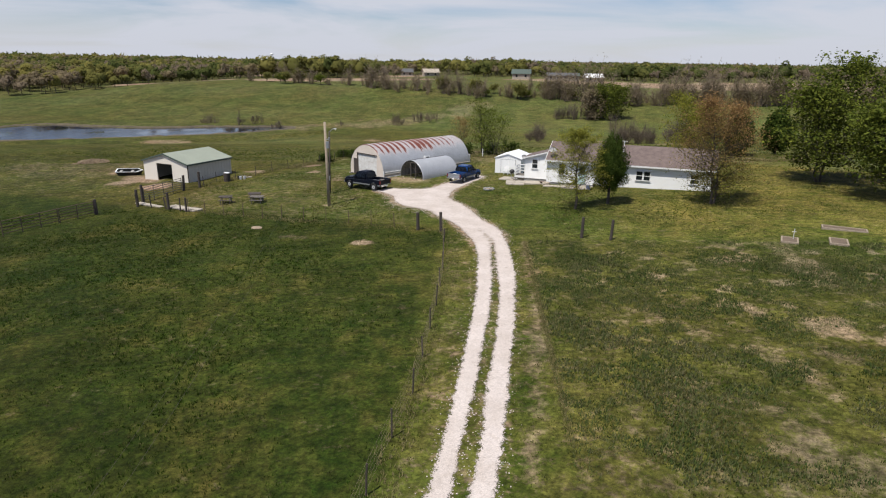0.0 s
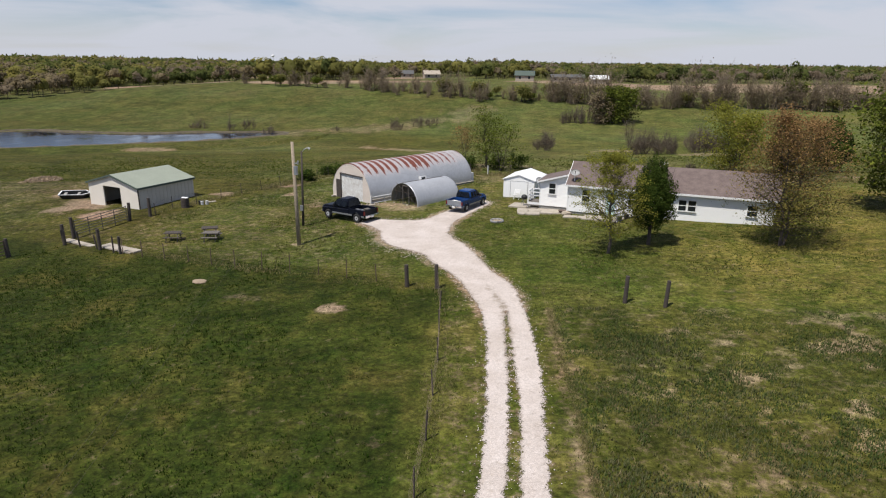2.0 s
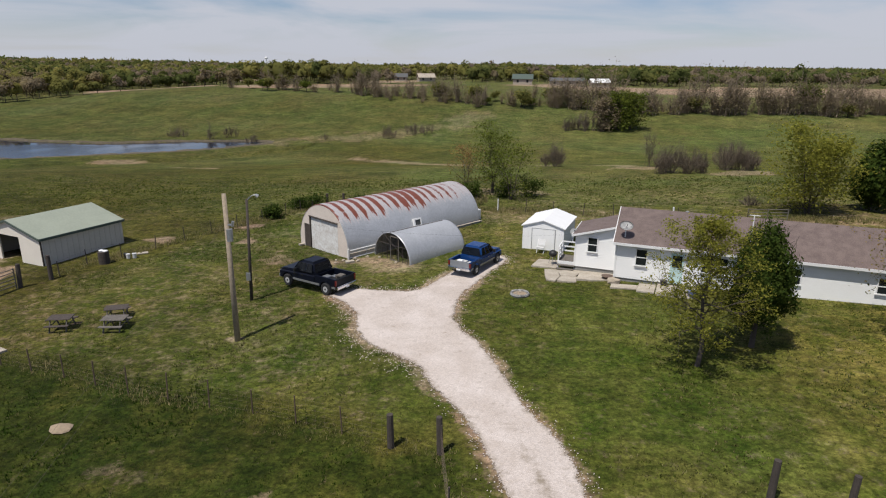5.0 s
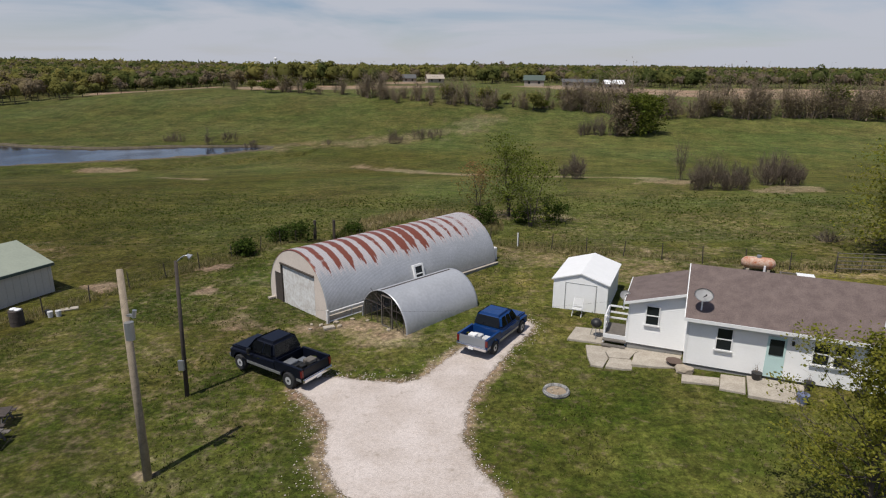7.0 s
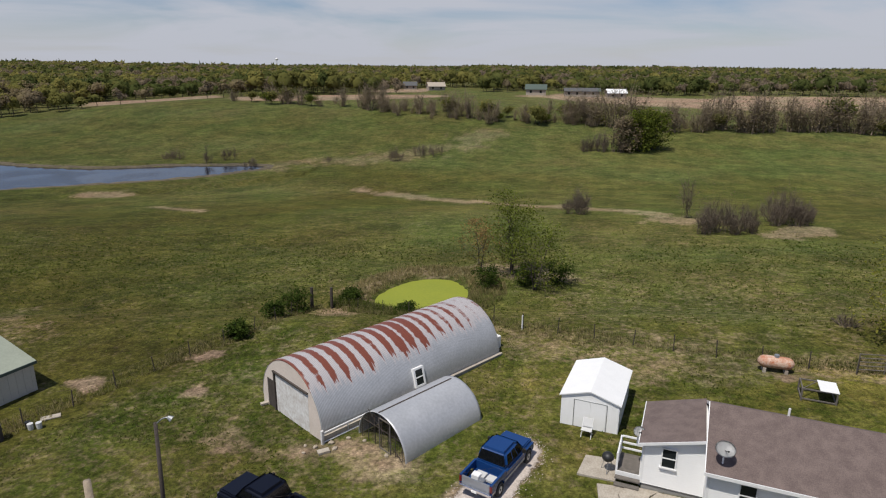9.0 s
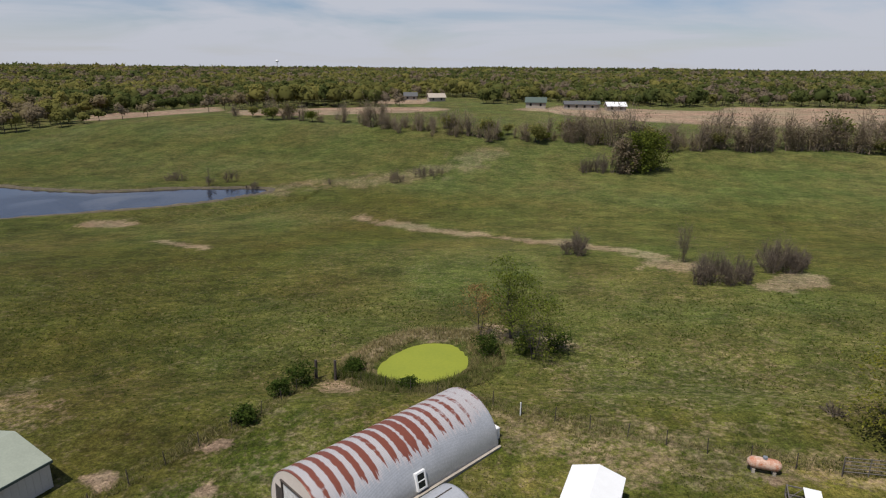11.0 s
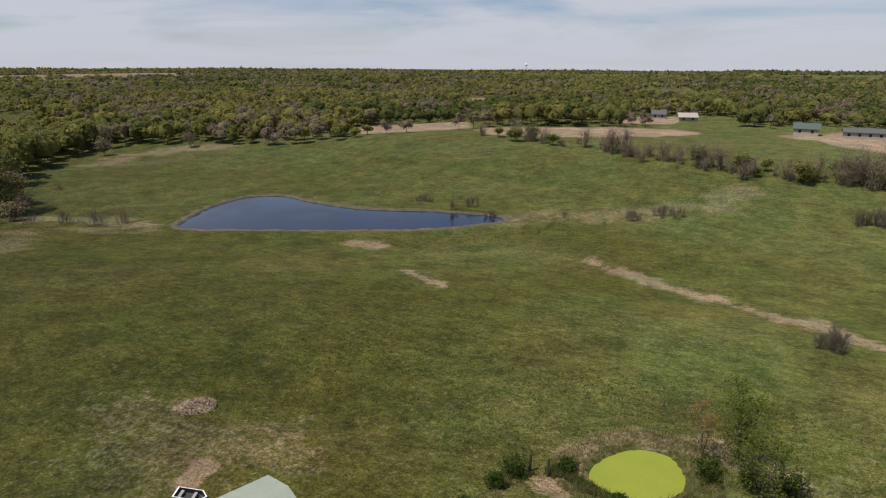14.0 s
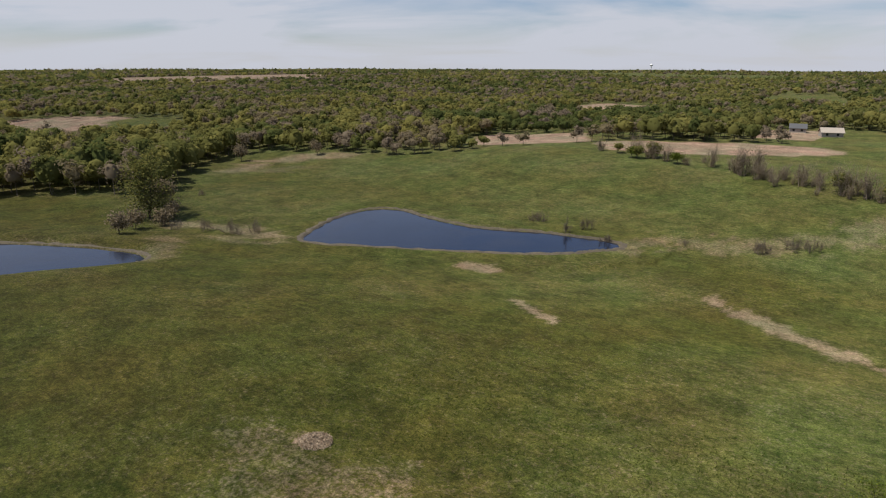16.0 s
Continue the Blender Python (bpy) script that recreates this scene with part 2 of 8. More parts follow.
GRASSBLADE = leaf_mat("grass_tufts", (0.060, 0.092, 0.011), (0.32, 0.265, 0.13), 0.45)


# ---- mesh helpers ----
def box(bm, x0, x1, y0, y1, z0, z1, bevel=0.0):
    v = [bm.verts.new((x, y, z)) for z in (z0, z1) for x, y in ((x0, y0), (x1, y0), (x1, y1), (x0, y1))]
    fs = [bm.faces.new([v[i] for i in f]) for f in ((3, 2, 1, 0), (4, 5, 6, 7), (0, 1, 5, 4), (1, 2, 6, 5), (2, 3, 7, 6), (3, 0, 4, 7))]
    if bevel:
        bmesh.ops.bevel(bm, geom=list({e for f in fs for e in f.edges}), offset=bevel, segments=2, affect="EDGES")
    return bm


def rod(bm, a, b, r0, r1=None, n=8, cap=True):
    """A round bar from a to b."""
    a, b = Vector(a), Vector(b)
    r1 = r0 if r1 is None else r1
    d = (b - a).normalized()
    s = d.orthogonal().normalized()
    t = d.cross(s)
    lo = [bm.verts.new(a + r0 * (math.cos(k * math.tau / n) * s + math.sin(k * math.tau / n) * t)) for k in range(n)]
    hi = [bm.verts.new(b + r1 * (math.cos(k * math.tau / n) * s + math.sin(k * math.tau / n) * t)) for k in range(n)]
    for k in range(n):
        bm.faces.new((lo[k], lo[(k + 1) % n], hi[(k + 1) % n], hi[k]))
    if cap:
        bm.faces.new(lo[::-1])
        bm.faces.new(hi)
    return bm


def prism(bm, outline, way):
    """A solid from a closed outline pushed along a way."""
    way = Vector(way)
    lo = [bm.verts.new(p) for p in outline]
    hi = [bm.verts.new(Vector(p) + way) for p in outline]
    n = len(lo)
    bm.faces.new(lo[::-1])
    bm.faces.new(hi)
    for k in range(n):
        bm.faces.new((lo[k], lo[(k + 1) % n], hi[(k + 1) % n], hi[k]))
    bmesh.ops.recalc_face_normals(bm, faces=bm.faces)
    return bm


def part(name, bm, material, parent, label="", smooth=False, at=None):
    me = bpy.data.meshes.new(name)
    bm.normal_update()
    bm.to_mesh(me)
    bm.free()
    me.materials.append(material)
    if smooth:
        me.shade_smooth()
    ob = new(name, me)
    if parent:
        ob.parent = parent
    if at is not None:
        ob.matrix_basis = at
    return tagged(ob, label)


def thing(name, x, y, z, rz, label, category, group="", kind=""):
    ob = new(name)
    ob.matrix_basis = pose(x, y, z, 0, 0, rz)
    return tagged(ob, label, category, group, kind)


def fresh():
    return bmesh.new()


def mesh_object(name, verts, faces, material, parent=None, tint=None):
    """A mesh from arrays of corners and equal-sided faces."""
    me = bpy.data.meshes.new(name)
    verts, faces = np.asarray(verts, np.float32), np.asarray(faces, np.int32)
    k = faces.shape[1]
    me.vertices.add(len(verts))
    me.vertices.foreach_set("co", verts.ravel())
    me.loops.add(faces.size)
    me.loops.foreach_set("vertex_index", faces.ravel())
    me.polygons.add(len(faces))
    me.polygons.foreach_set("loop_start", np.arange(0, faces.size, k, dtype=np.int32))
    me.polygons.foreach_set("loop_total", np.full(len(faces), k, np.int32))
    me.update(calc_edges=True)
    if tint is not None:
        a = me.attributes.new("tint", "FLOAT", "POINT")
        a.data.foreach_set("value", np.asarray(tint, np.float32))
    me.materials.append(material)
    ob = new(name, me)
    if parent:
        ob.parent = parent
    return ob


# ---- the lie of the land ----
def sstep(a, b, v):
    u = np.clip((np.asarray(v, float) - a) / (b - a), 0, 1)
    return u * u * (3 - 2 * u)


LAKE_Z, POND_Z = -11.0, -1.95
LAKE = [(-149, 159), (-155, 169), (-164, 191), (-163, 208), (-152, 213), (-141, 209), (-127, 207), (-113, 207), (-94, 215.5), (-86, 216.5), (-70, 219),
        (-66, 213), (-72, 207.5), (-75, 202), (-84, 193.5), (-95, 186.5), (-109, 179), (-127, 170)]
LAKE_WEST = [(-174, 80), (-170.5, 103), (-168.5, 115), (-169, 122.5), (-177, 123.5), (-199, 116), (-219, 104), (-240, 92), (-230, 70), (-200, 62)]
POND = [(-11.7, 88.7), (-11.0, 91.8), (-9.0, 95.0), (-5.9, 96.3), (-3.6, 95.2), (-2.4, 91.3), (-3.9, 88.7), (-6.7, 86.7), (-9.2, 87.2)]


def smooth_ring(ring, rounds=2):
    for _ in range(rounds):
        nxt = []
        for k in range(len(ring)):
            (ax, ay), (bx, by) = ring[k], ring[(k + 1) % len(ring)]
            nxt += [(0.75 * ax + 0.25 * bx, 0.75 * ay + 0.25 * by), (0.25 * ax + 0.75 * bx, 0.25 * ay + 0.75 * by)]
        ring = nxt
    return ring


def line_distance(x, y, pts, closed=False):
    """Distance from each place to a line of points; with closed, minus inside the ring."""
    d = np.full(np.shape(x), 1e9)
    inside = np.zeros(np.shape(x), bool)
    for k in range(len(pts) if closed else len(pts) - 1):
        (ax, ay), (bx, by) = pts[k], pts[(k + 1) % len(pts)]
        ux, uy = bx - ax, by - ay
        t = np.clip(((x - ax) * ux + (y - ay) * uy) / (ux * ux + uy * uy), 0, 1)
        d = np.minimum(d, np.hypot(x - ax - t * ux, y - ay - t * uy))
        if closed and ay != by:
            inside ^= ((ay > y) != (by > y)) & (x < ax + (y - ay) * ux / uy)
    return np.where(inside, -d, d) if closed else d


LAKE, LAKE_WEST, POND = smooth_ring(LAKE), smooth_ring(LAKE_WEST), smooth_ring(POND)


def base_height(x, y):
    x, y = np.asarray(x, float), np.asarray(y, float)
    yard = (0.3 + 0.04 * np.clip(x, -60, 30)) * (1 - 0.6 * sstep(90, 200, y))
    drop = 10.6 * sstep(88, 192, y + 0.25 * np.maximum(0, -x - 60))
    rise = 12.6 * sstep(224, 335, y - 0.15 * np.clip(x, 0, 60)) * (1 - 0.25 * sstep(0, 120, x)) * (1 - 0.42 * sstep(-130, -235, x))
    dip = 1.7 * sstep(79, 88, y) * (1 - sstep(108, 142, y)) * sstep(-75, -35, x)
    return yard - drop - dip + rise


def height(x, y):
    x, y = np.asarray(x, float), np.asarray(y, float)
    z = base_height(x, y)
    for ring, level, reach in ((LAKE, LAKE_Z, 14), (LAKE_WEST, LAKE_Z, 14), (POND, POND_Z, 3)):
        near = (x > min(p[0] for p in ring) - 30) & (x < max(p[0] for p in ring) + 30) & (y > min(p[1] for p in ring) - 30) & (y < max(p[1] for p in ring) + 30)
        d = np.where(near, line_distance(x, y, ring, True), 99.0)
        bank = level + np.clip(d, -6, 6) * 0.22
        k = sstep(0, reach, d)
        z = np.where(d < reach, np.where(d > 0, np.maximum(bank * (1 - k) + z * k, level + 0.08 + 0.1 * np.minimum(d, 2)), bank), z)
    return z


def ground_at(x, y):
    return float(height(x, y))


# ---- ground ----
# edges of the two wheel tracks by distance along the drive: y, west track, east track
TRACKS = [(-60.0, -5.6, -4.9, -4.3, -3.55), (2.0, 0.0, 0.68, 1.2, 1.93), (11.4, 0.83, 1.51, 2.04, 2.77), (13.6, 1.04, 1.67, 2.33, 3.04), (15.3, 1.21, 1.84, 2.44, 3.18), (17.2, 1.32, 2.05, 2.50, 3.32),
          (19.5, 1.50, 2.20, 2.69, 3.44), (22.3, 1.66, 2.38, 2.93, 3.72), (25.7, 1.85, 2.67, 3.09, 3.92), (29.5, 1.93, 2.76, 3.20, 4.09), (31.8, 1.90, 2.80, 3.05, 4.13), (34.6, 1.90, 2.76, 3.00, 4.07),
          (38.0, 1.62, 2.79, 2.90, 3.80), (40.5, 0.90, 2.6, 2.5, 3.5)]
ROAD = [(0.9, 40.5), (0.3, 42.4), (-0.5, 44.2), (-1.6, 45.9), (-2.4, 47.9), (-3.4, 48.9), (-5.1, 50.2), (-6.1, 51.9), (-6.5, 54.2), (-7.6, 55.9), (-8.8, 57.0), (-8.2, 57.9), (-7.2, 58.1), (-5.5, 57.8), (-4.2, 57.6), (-3.4, 57.9), (-2.6, 59.4), (-1.8, 60.9),
        (-0.4, 63.2), (0.6, 65.0), (1.5, 65.0), (2.0, 64.0), (1.85, 63.1), (0.84, 61.3), (0.3, 59.9), (-0.5, 58.0), (-0.9, 57.0), (-1.15, 55.3), (-1.2, 53.4), (-0.66, 51.9), (0.17, 50.5), (1.03, 48.0), (1.64, 45.9), (2.2, 44.2), (3.1, 42.4), (3.55, 40.4), (3.8, 38.0), (1.62, 38.0)]
ROAD_LINE = [(-4.6, -60.0), (0.95, 2.0), (1.78, 11.4), (2.14, 15.3), (2.45, 19.5), (2.66, 22.3), (2.88, 25.7), (3.0, 29.5), (2.92, 31.8), (2.88, 34.6), (2.8, 38.0), (2.2, 40.5), (1.7, 42.4), (1.1, 44.5), (-0.3, 48.1), (-3.0, 53.0)]


def noise2(x, y, scale, seed):
    """Smooth value noise on arrays."""
    rng = np.random.RandomState(seed)
    g = rng.rand(64, 64)
    u, v = np.asarray(x) / scale, np.asarray(y) / scale
    i, j = np.floor(u).astype(int), np.floor(v).astype(int)
    fu, fv = sstep(0, 1, u - i), sstep(0, 1, v - j)
    a, b, c, d = g[i % 64, j % 64], g[(i + 1) % 64, j % 64], g[i % 64, (j + 1) % 64], g[(i + 1) % 64, (j + 1) % 64]
    return (a * (1 - fu) + b * fu) * (1 - fv) + (c * (1 - fu) + d * fu) * fv


def far_relief(x, y):
    hill = 20 * np.exp(-(((x + 1000) / 800) ** 2 + ((y - 1250) / 650) ** 2))
    return 10 * (noise2(x, y, 420, 11) - 0.6) + 8 * (noise2(x, y, 900, 12) - 0.7) + hill


WOODS_EDGE = [(-330, 60), (-318, 112), (-305, 132), (-288, 147), (-272, 160), (-257, 180), (-286, 206), (-311, 231), (-313, 247), (-311, 265), (-299, 276), (-263, 288), (-228, 296), (-200, 310), (-187, 324), (-160, 350), (-125, 372)]
# openings in the woods: centre, half widths and turn
CLEARINGS = [(-188, 378, 38, 40, 20), (-84, 372, 60, 28, 25), (-105, 350, 45, 18, 10), (-55, 345, 42, 26, 0), (-265, 695, 40, 85, 21), (-550, 246, 112, 72, 25), (-110, 880, 42, 150, 8), (-1700, 1200, 300, 600, 55), (-62, 468, 20, 36, -5),
             (25, 372, 90, 30, 0), (110, 400, 110, 62, 0), (230, 430, 110, 56, 0), (-35, 460, 30, 50, 0), (-900, 2700, 500, 500, 15), (500, 1500, 160, 260, -18), (300, 2600, 300, 500, 0), (150, 800, 30, 160, -10)]
FIELDS = [(-188, 378, 36, 38, 20), (-84, 372, 56, 24, 25), (-265, 695, 38, 83, 21), (-600, 262, 62, 48, 25), (-1700, 1200, 300, 600, 55), (-62, 468, 19, 34, -5), (130, 385, 110, 52, 0), (240, 425, 110, 52, 0), (500, 1500, 160, 260, -18)]


def oval_distance(x, y, row):
    """Below 1 inside a turned oval."""
    cx, cy, rx, ry, turn = row
    c, s = math.cos(radians(turn)), math.sin(radians(turn))
    u, v = (x - cx) * c + (y - cy) * s, (y - cy) * c - (x - cx) * s
    return (np.abs(u / rx) ** 3.2 + np.abs(v / ry) ** 3.2) ** (1 / 3.2)


def in_woods(x, y):
    pts = [(-3000, -200)] + [(-330, -200)] + WOODS_EDGE + [(-60, 395), (-30, 440), (0, 425), (60, 425), (300, 440), (330, 300), (3000, 250), (4000, 4800), (-4000, 4800), (-4000, -200)]
    ok = line_distance(x, y, pts, True) < 0
    for row in CLEARINGS:
        ok &= oval_distance(x, y, row) > 1 + 0.3 * (noise2(x, y, 25, 31) - 0.5)
    return ok


def axis(lo, core_lo, core_hi, hi, step, growth):
    mid = list(np.arange(core_lo, core_hi + step / 2, step))
    up, s = [], step
    while (up[-1] if up else mid[-1]) < hi:
        s *= growth
        up.append((up[-1] if up else mid[-1]) + s)
    down, s = [], step
    while (down[-1] if down else mid[0]) > lo:
        s *= growth
        down.append((down[-1] if down else mid[0]) - s)
    return np.array(down[::-1] + mid + up)


def ground_masks(x, y):
    n0 = noise2(x, y, 1.1, 2)
    n1, n2, n3 = noise2(x, y, 2.1, 3), noise2(x, y, 7.0, 4), noise2(x, y, 23.0, 5)
    dry = 0.12 + 0.16 * n3 + 0.10 * n1
    # pasture beside the drive, matted with last year's stalks
    front = y + 0.06 * (x - 9) + 0.6 * (n0 - 0.5)
    right = sstep(4.6, 6.0, x) * sstep(38.9, 38.3, front)
    heap = sstep(0.53, 0.64, 0.30 * n1 + 0.15 * n2 + 0.55 * n0) * (0.35 + 0.65 * sstep(0.35, 0.6, noise2(x, y, 5.0, 6)))
    dry = np.where(right > 0.5, 0.24 + 0.14 * n1 + heap * (0.10 + 0.16 * sstep(7, 14, x) + 0.34 * sstep(14, 26, y) * sstep(37.8, 36.8, front) * sstep(6, 13, x)), dry)
    # mown verge and yard
    yard = np.maximum(sstep(41.5, 43.0, y + 0.33 * x), sstep(4.6, 6.0, x) * sstep(38.3, 38.9, front)) * sstep(82, 79, y + 0.35 * np.maximum(0, x - 2)) * sstep(-26, -23, x - 0.6 * (y - 66))
    verge = sstep(-1.2, -0.2, x) * sstep(7.0, 5.5, x) * sstep(43, 40, y)
    mow = np.clip(np.maximum(yard * sstep(-30, -24, x), verge), 0, 1)
    worn = sstep(1.5, 0.4, line_distance(x, y, [(-14.5, 65.0), (-12.5, 63.3), (-7.5, 63.7), (-4.6, 62.3)]) + 2.0 * (n1 - 0.5) + 1.2 * (n0 - 0.5))
    worn = np.maximum(worn, 0.6 * sstep(1.2, 0.4, line_distance(x, y, [(-21, 73), (-18.2, 78), (-15.6, 86.5)]) + 1.2 * (n1 - 0.5)))
    dry = np.maximum(dry, 0.62 * worn)
    dry = np.maximum(dry, 0.30 * verge * n2)
    # trodden, sun-dried lawn about the poles
    dry = dry + 0.09 * yard * sstep(-1.5, -7.0, x) * (0.6 + 0.8 * n2)
    # rough edges of pond, gullies and hedge bottoms
    for line, wide, amount in (([(-12.5, 86.5), (-13.5, 91), (-10, 96.5), (-2, 98.5), (5, 96)], 3.8, 0.72),
                               ([(-32, 185), (-15, 170), (-2, 162), (8, 156), (16, 147), (23, 141), (27, 130)], 4.4, 0.74),
                               ([(-68, 213), (-60, 228), (-53, 236), (-38, 238), (-23, 243), (-10, 258), (-2, 272)], 11.0, 0.54),
                               ([(-69.5, 152.9), (-52.8, 142.7)], 2.0, 0.85), ([(-94, 171), (-88, 172)], 3.2, 0.85),
                               ([(-153, 160), (-154, 153), (-180, 149), (-187, 138), (-157, 116)], 7.0, 0.52), ([(-160, 155), (-176, 160), (-193, 157), (-208, 149)], 8.0, 0.66),
                               ([(-58, 78), (-48, 76), (-42, 80)], 8.0, 0.46), ([(-44, 72), (-36, 64)], 3.0, 0.9),
                               ([(2, 78), (12, 74), (26, 72), (40, 76)], 4.5, 0.52), ([(8, 90), (32, 84)], 13.0, 0.38), ([(-14, 76), (-22, 96)], 9.0, 0.22),
                               ([(-278, 226), (-289, 252), (-270, 272), (-250, 287)], 13.0, 0.74), ([(-272, 235), (-255, 255)], 12.0, 0.50), ([(-57, 75), (-49, 71)], 7.0, 0.42), ([(8, 156), (16, 147), (23, 141), (27, 130)], 6.0, 0.70), ([(36, 118), (44, 124)], 3.6, 0.75),
                               ([(5.1, 38), (5.2, 30), (4.9, 22), (4.5, 17), (4.0, 13.5), (3.0, 4)], 0.5, 0.55), ([(0.2, 40), (0.6, 31), (0.6, 22), (0.25, 14), (-0.7, 4)], 1.0, 0.36)):
        d = line_distance(x, y, line) + 2.5 * wide / 3 * (n1 - 0.5) + wide * (n2 - 0.5)
        dry = np.maximum(dry, amount * sstep(wide, wide * 0.3, d))
    for ring in (LAKE, LAKE_WEST):
        d = line_distance(x, y, ring, True)
        dry = np.maximum(dry, 0.50 * sstep(3.0, 0.8, d + 3 * (n2 - 0.5)))
    bare = np.zeros_like(x)
    for cx, cy, r in ((-18.5, 69.5, 1.9), (-20.5, 74.5, 1.4), (-6.6, 64.0, 1.5), (-5.3, 62.8, 1.3), (-10.3, 63.5, 1.2), (-8.2, 64.2, 1.2), (-39, 64.5, 4.5), (-34, 61.5, 3.5), (-12.7, 40.1, 1.9), (-16.5, 40.0, 0.7), (-26.5, 70.5, 2.2),
                      (-54, 81.2, 3.0), (-6.5, 38.3, 0.95), (-12.3, 51.0, 0.6), (-15, 66.5, 1.3), (-22, 53.2, 0.9), (17, 71.8, 1.0)):
        d = np.hypot(x - cx, (y - cy) * 1.3) + r * 0.9 * (n1 - 0.5) + 1.0 * (n0 - 0.5)
        bare = np.maximum(bare, 0.85 * sstep(r * 1.1, r * 0.2, d))
    for row in FIELDS:
        bare = np.maximum(bare, 0.9 * sstep(1.10, 0.95, oval_distance(x, y, row) + 0.30 * (n3 - 0.5)))
    dry = np.where(in_woods(x, y), 0.35, dry)
    d = line_distance(x, y, ROAD_LINE)
    bare = np.maximum(bare, 0.30 * sstep(1.9, 1.3, d + 0.9 * (n1 - 0.5)) * sstep(3.0, 4.0, y))
    bare = np.maximum(bare, 0.75 * sstep(0.9, -0.1, line_distance(x, y, ROAD, True) + 0.7 * (n1 - 0.5)))
    # paler, shorter grass on the open slopes
    pale = 0.66 * sstep(-50, 0, x - 0.15 * (y - 100)) * sstep(70, 95, y) * (1 - 0.4 * sstep(30, 70, x)) + 0.85 * sstep(195, 235, y + 0.12 * x)
    pale = np.maximum(pale, 0.9 * sstep(9, 17, x) * sstep(37, 40, y) * sstep(82, 70, y))
    pale = np.maximum(pale, 0.18 * right)
    pale = np.maximum(pale, 0.5 * sstep(125, 170, y) * sstep(-20, -60, x))
    far = np.clip(pale + 0.35 * (n3 - 0.5), 0, 1)
    rich = 0.10 * right + sstep(0.2, -0.8, x + 0.6 * (n0 - 0.5)) * sstep(1.5, -1.0, y - 41.5 + 0.34 * (x + 1) + 1.2 * (n1 - 0.5)) * (0.7 + 0.3 * n2) * sstep(-85, -45, x + 12 * (n2 - 0.5))
    dry = dry * (1 - 0.5 * rich)
    return np.clip(dry, 0, 1), mow, np.clip(bare, 0, 1), far, rich


def ground_material():
    m = bpy.data.materials.new("pasture_ground")
    m.use_nodes = True
    nt = m.node_tree
    bs = nt.nodes["Principled BSDF"]
    bs.inputs["Roughness"].default_value = 0.95
    bs.inputs["Specular IOR Level"].default_value = 0.1
    bs.inputs["Diffuse Roughness"].default_value = 1.0
    co = nt.nodes.new("ShaderNodeTexCoord")

    def noise_node(scale, detail=4, rough=0.6):
        n = nt.nodes.new("ShaderNodeTexNoise")
        n.inputs["Scale"].default_value, n.inputs["Detail"].default_value, n.inputs["Roughness"].default_value = scale, detail, rough
        nt.links.new(co.outputs["Object"], n.inputs["Vector"])
        return n.outputs["Fac"]

    def ranged(socket, lo, hi):
        r = nt.nodes.new("ShaderNodeMapRange")
        r.inputs["From Min"].default_value, r.inputs["From Max"].default_value = lo, hi
        nt.links.new(socket, r.inputs["Value"])
        return r.outputs[0]

    def blend(fac, a, b):
        x = nt.nodes.new("ShaderNodeMix")
        x.data_type = "RGBA"
        nt.links.new(fac, x.inputs[0])
        for k, c in ((6, a), (7, b)):
            if isinstance(c, tuple):
                x.inputs[k].default_value = (*c, 1)
            else:
                nt.links.new(c, x.inputs[k])
        return x.outputs[2]

    def attribute(name):
        a = nt.nodes.new("ShaderNodeAttribute")
        a.attribute_name = name
        return a.outputs["Fac"]

    def math_node(op, a, b):
        k = nt.nodes.new("ShaderNodeMath")
        k.operation = op
        k.use_clamp = op != 'SUBTRACT'
        for i, v in enumerate((a, b)):
            if isinstance(v, float):
                k.inputs[i].default_value = v
            else:
                nt.links.new(v, k.inputs[i])
        return k.outputs[0]

    fine, mid, large, broad = noise_node(9.0, 6, 0.75), noise_node(0.9, 6, 0.75), noise_node(0.05, 5), noise_node(0.22, 6, 0.7)
    deep = blend(ranged(large, 0.35, 0.65), (0.027, 0.038, 0.0055), (0.048, 0.049, 0.0090))
    grass = blend(ranged(mid, 0.40, 0.64), blend(ranged(broad, 0.42, 0.62), deep, (0.053, 0.059, 0.0105)), (0.082, 0.083, 0.018))
    lush = blend(ranged(mid, 0.32, 0.68), (0.027, 0.050, 0.0055), (0.072, 0.092, 0.0145))
    tired = blend(ranged(mid, 0.32, 0.68), (0.050, 0.060, 0.011), (0.104, 0.102, 0.029))
    mown = blend(ranged(broad, 0.40, 0.62), lush, tired)
    flecks = noise_node(0.5, 9, 0.85)
    slope = blend(ranged(mid, 0.38, 0.66), blend(ranged(broad, 0.40, 0.62), (0.041, 0.063, 0.0120), (0.075, 0.092, 0.022)), (0.105, 0.114, 0.037))
    grass = blend(attribute("pale"), grass, slope)
    meadow = blend(ranged(broad, 0.50, 0.66), blend(ranged(mid, 0.38, 0.64), blend(ranged(large, 0.35, 0.65), (0.0140, 0.0320, 0.0034), (0.024, 0.039, 0.0050)), (0.038, 0.052, 0.0080)), blend(ranged(mid, 0.4, 0.62), (0.042, 0.046, 0.0075), (0.082, 0.074, 0.020)))
    grass = blend(math_node("MULTIPLY", ranged(flecks, 0.58, 0.72), 0.3), grass, (0.20, 0.165, 0.075))
    grass = blend(math_node("MULTIPLY", ranged(flecks, 0.46, 0.32), 0.45), grass, (0.022, 0.042, 0.0045))
    grass = blend(attribute("rich"), grass, meadow)
    mown = blend(attribute("pale"), mown, blend(ranged(mid, 0.40, 0.62), blend(ranged(broad, 0.42, 0.6), (0.048, 0.064, 0.009), (0.090, 0.094, 0.017)), (0.150, 0.132, 0.036)))
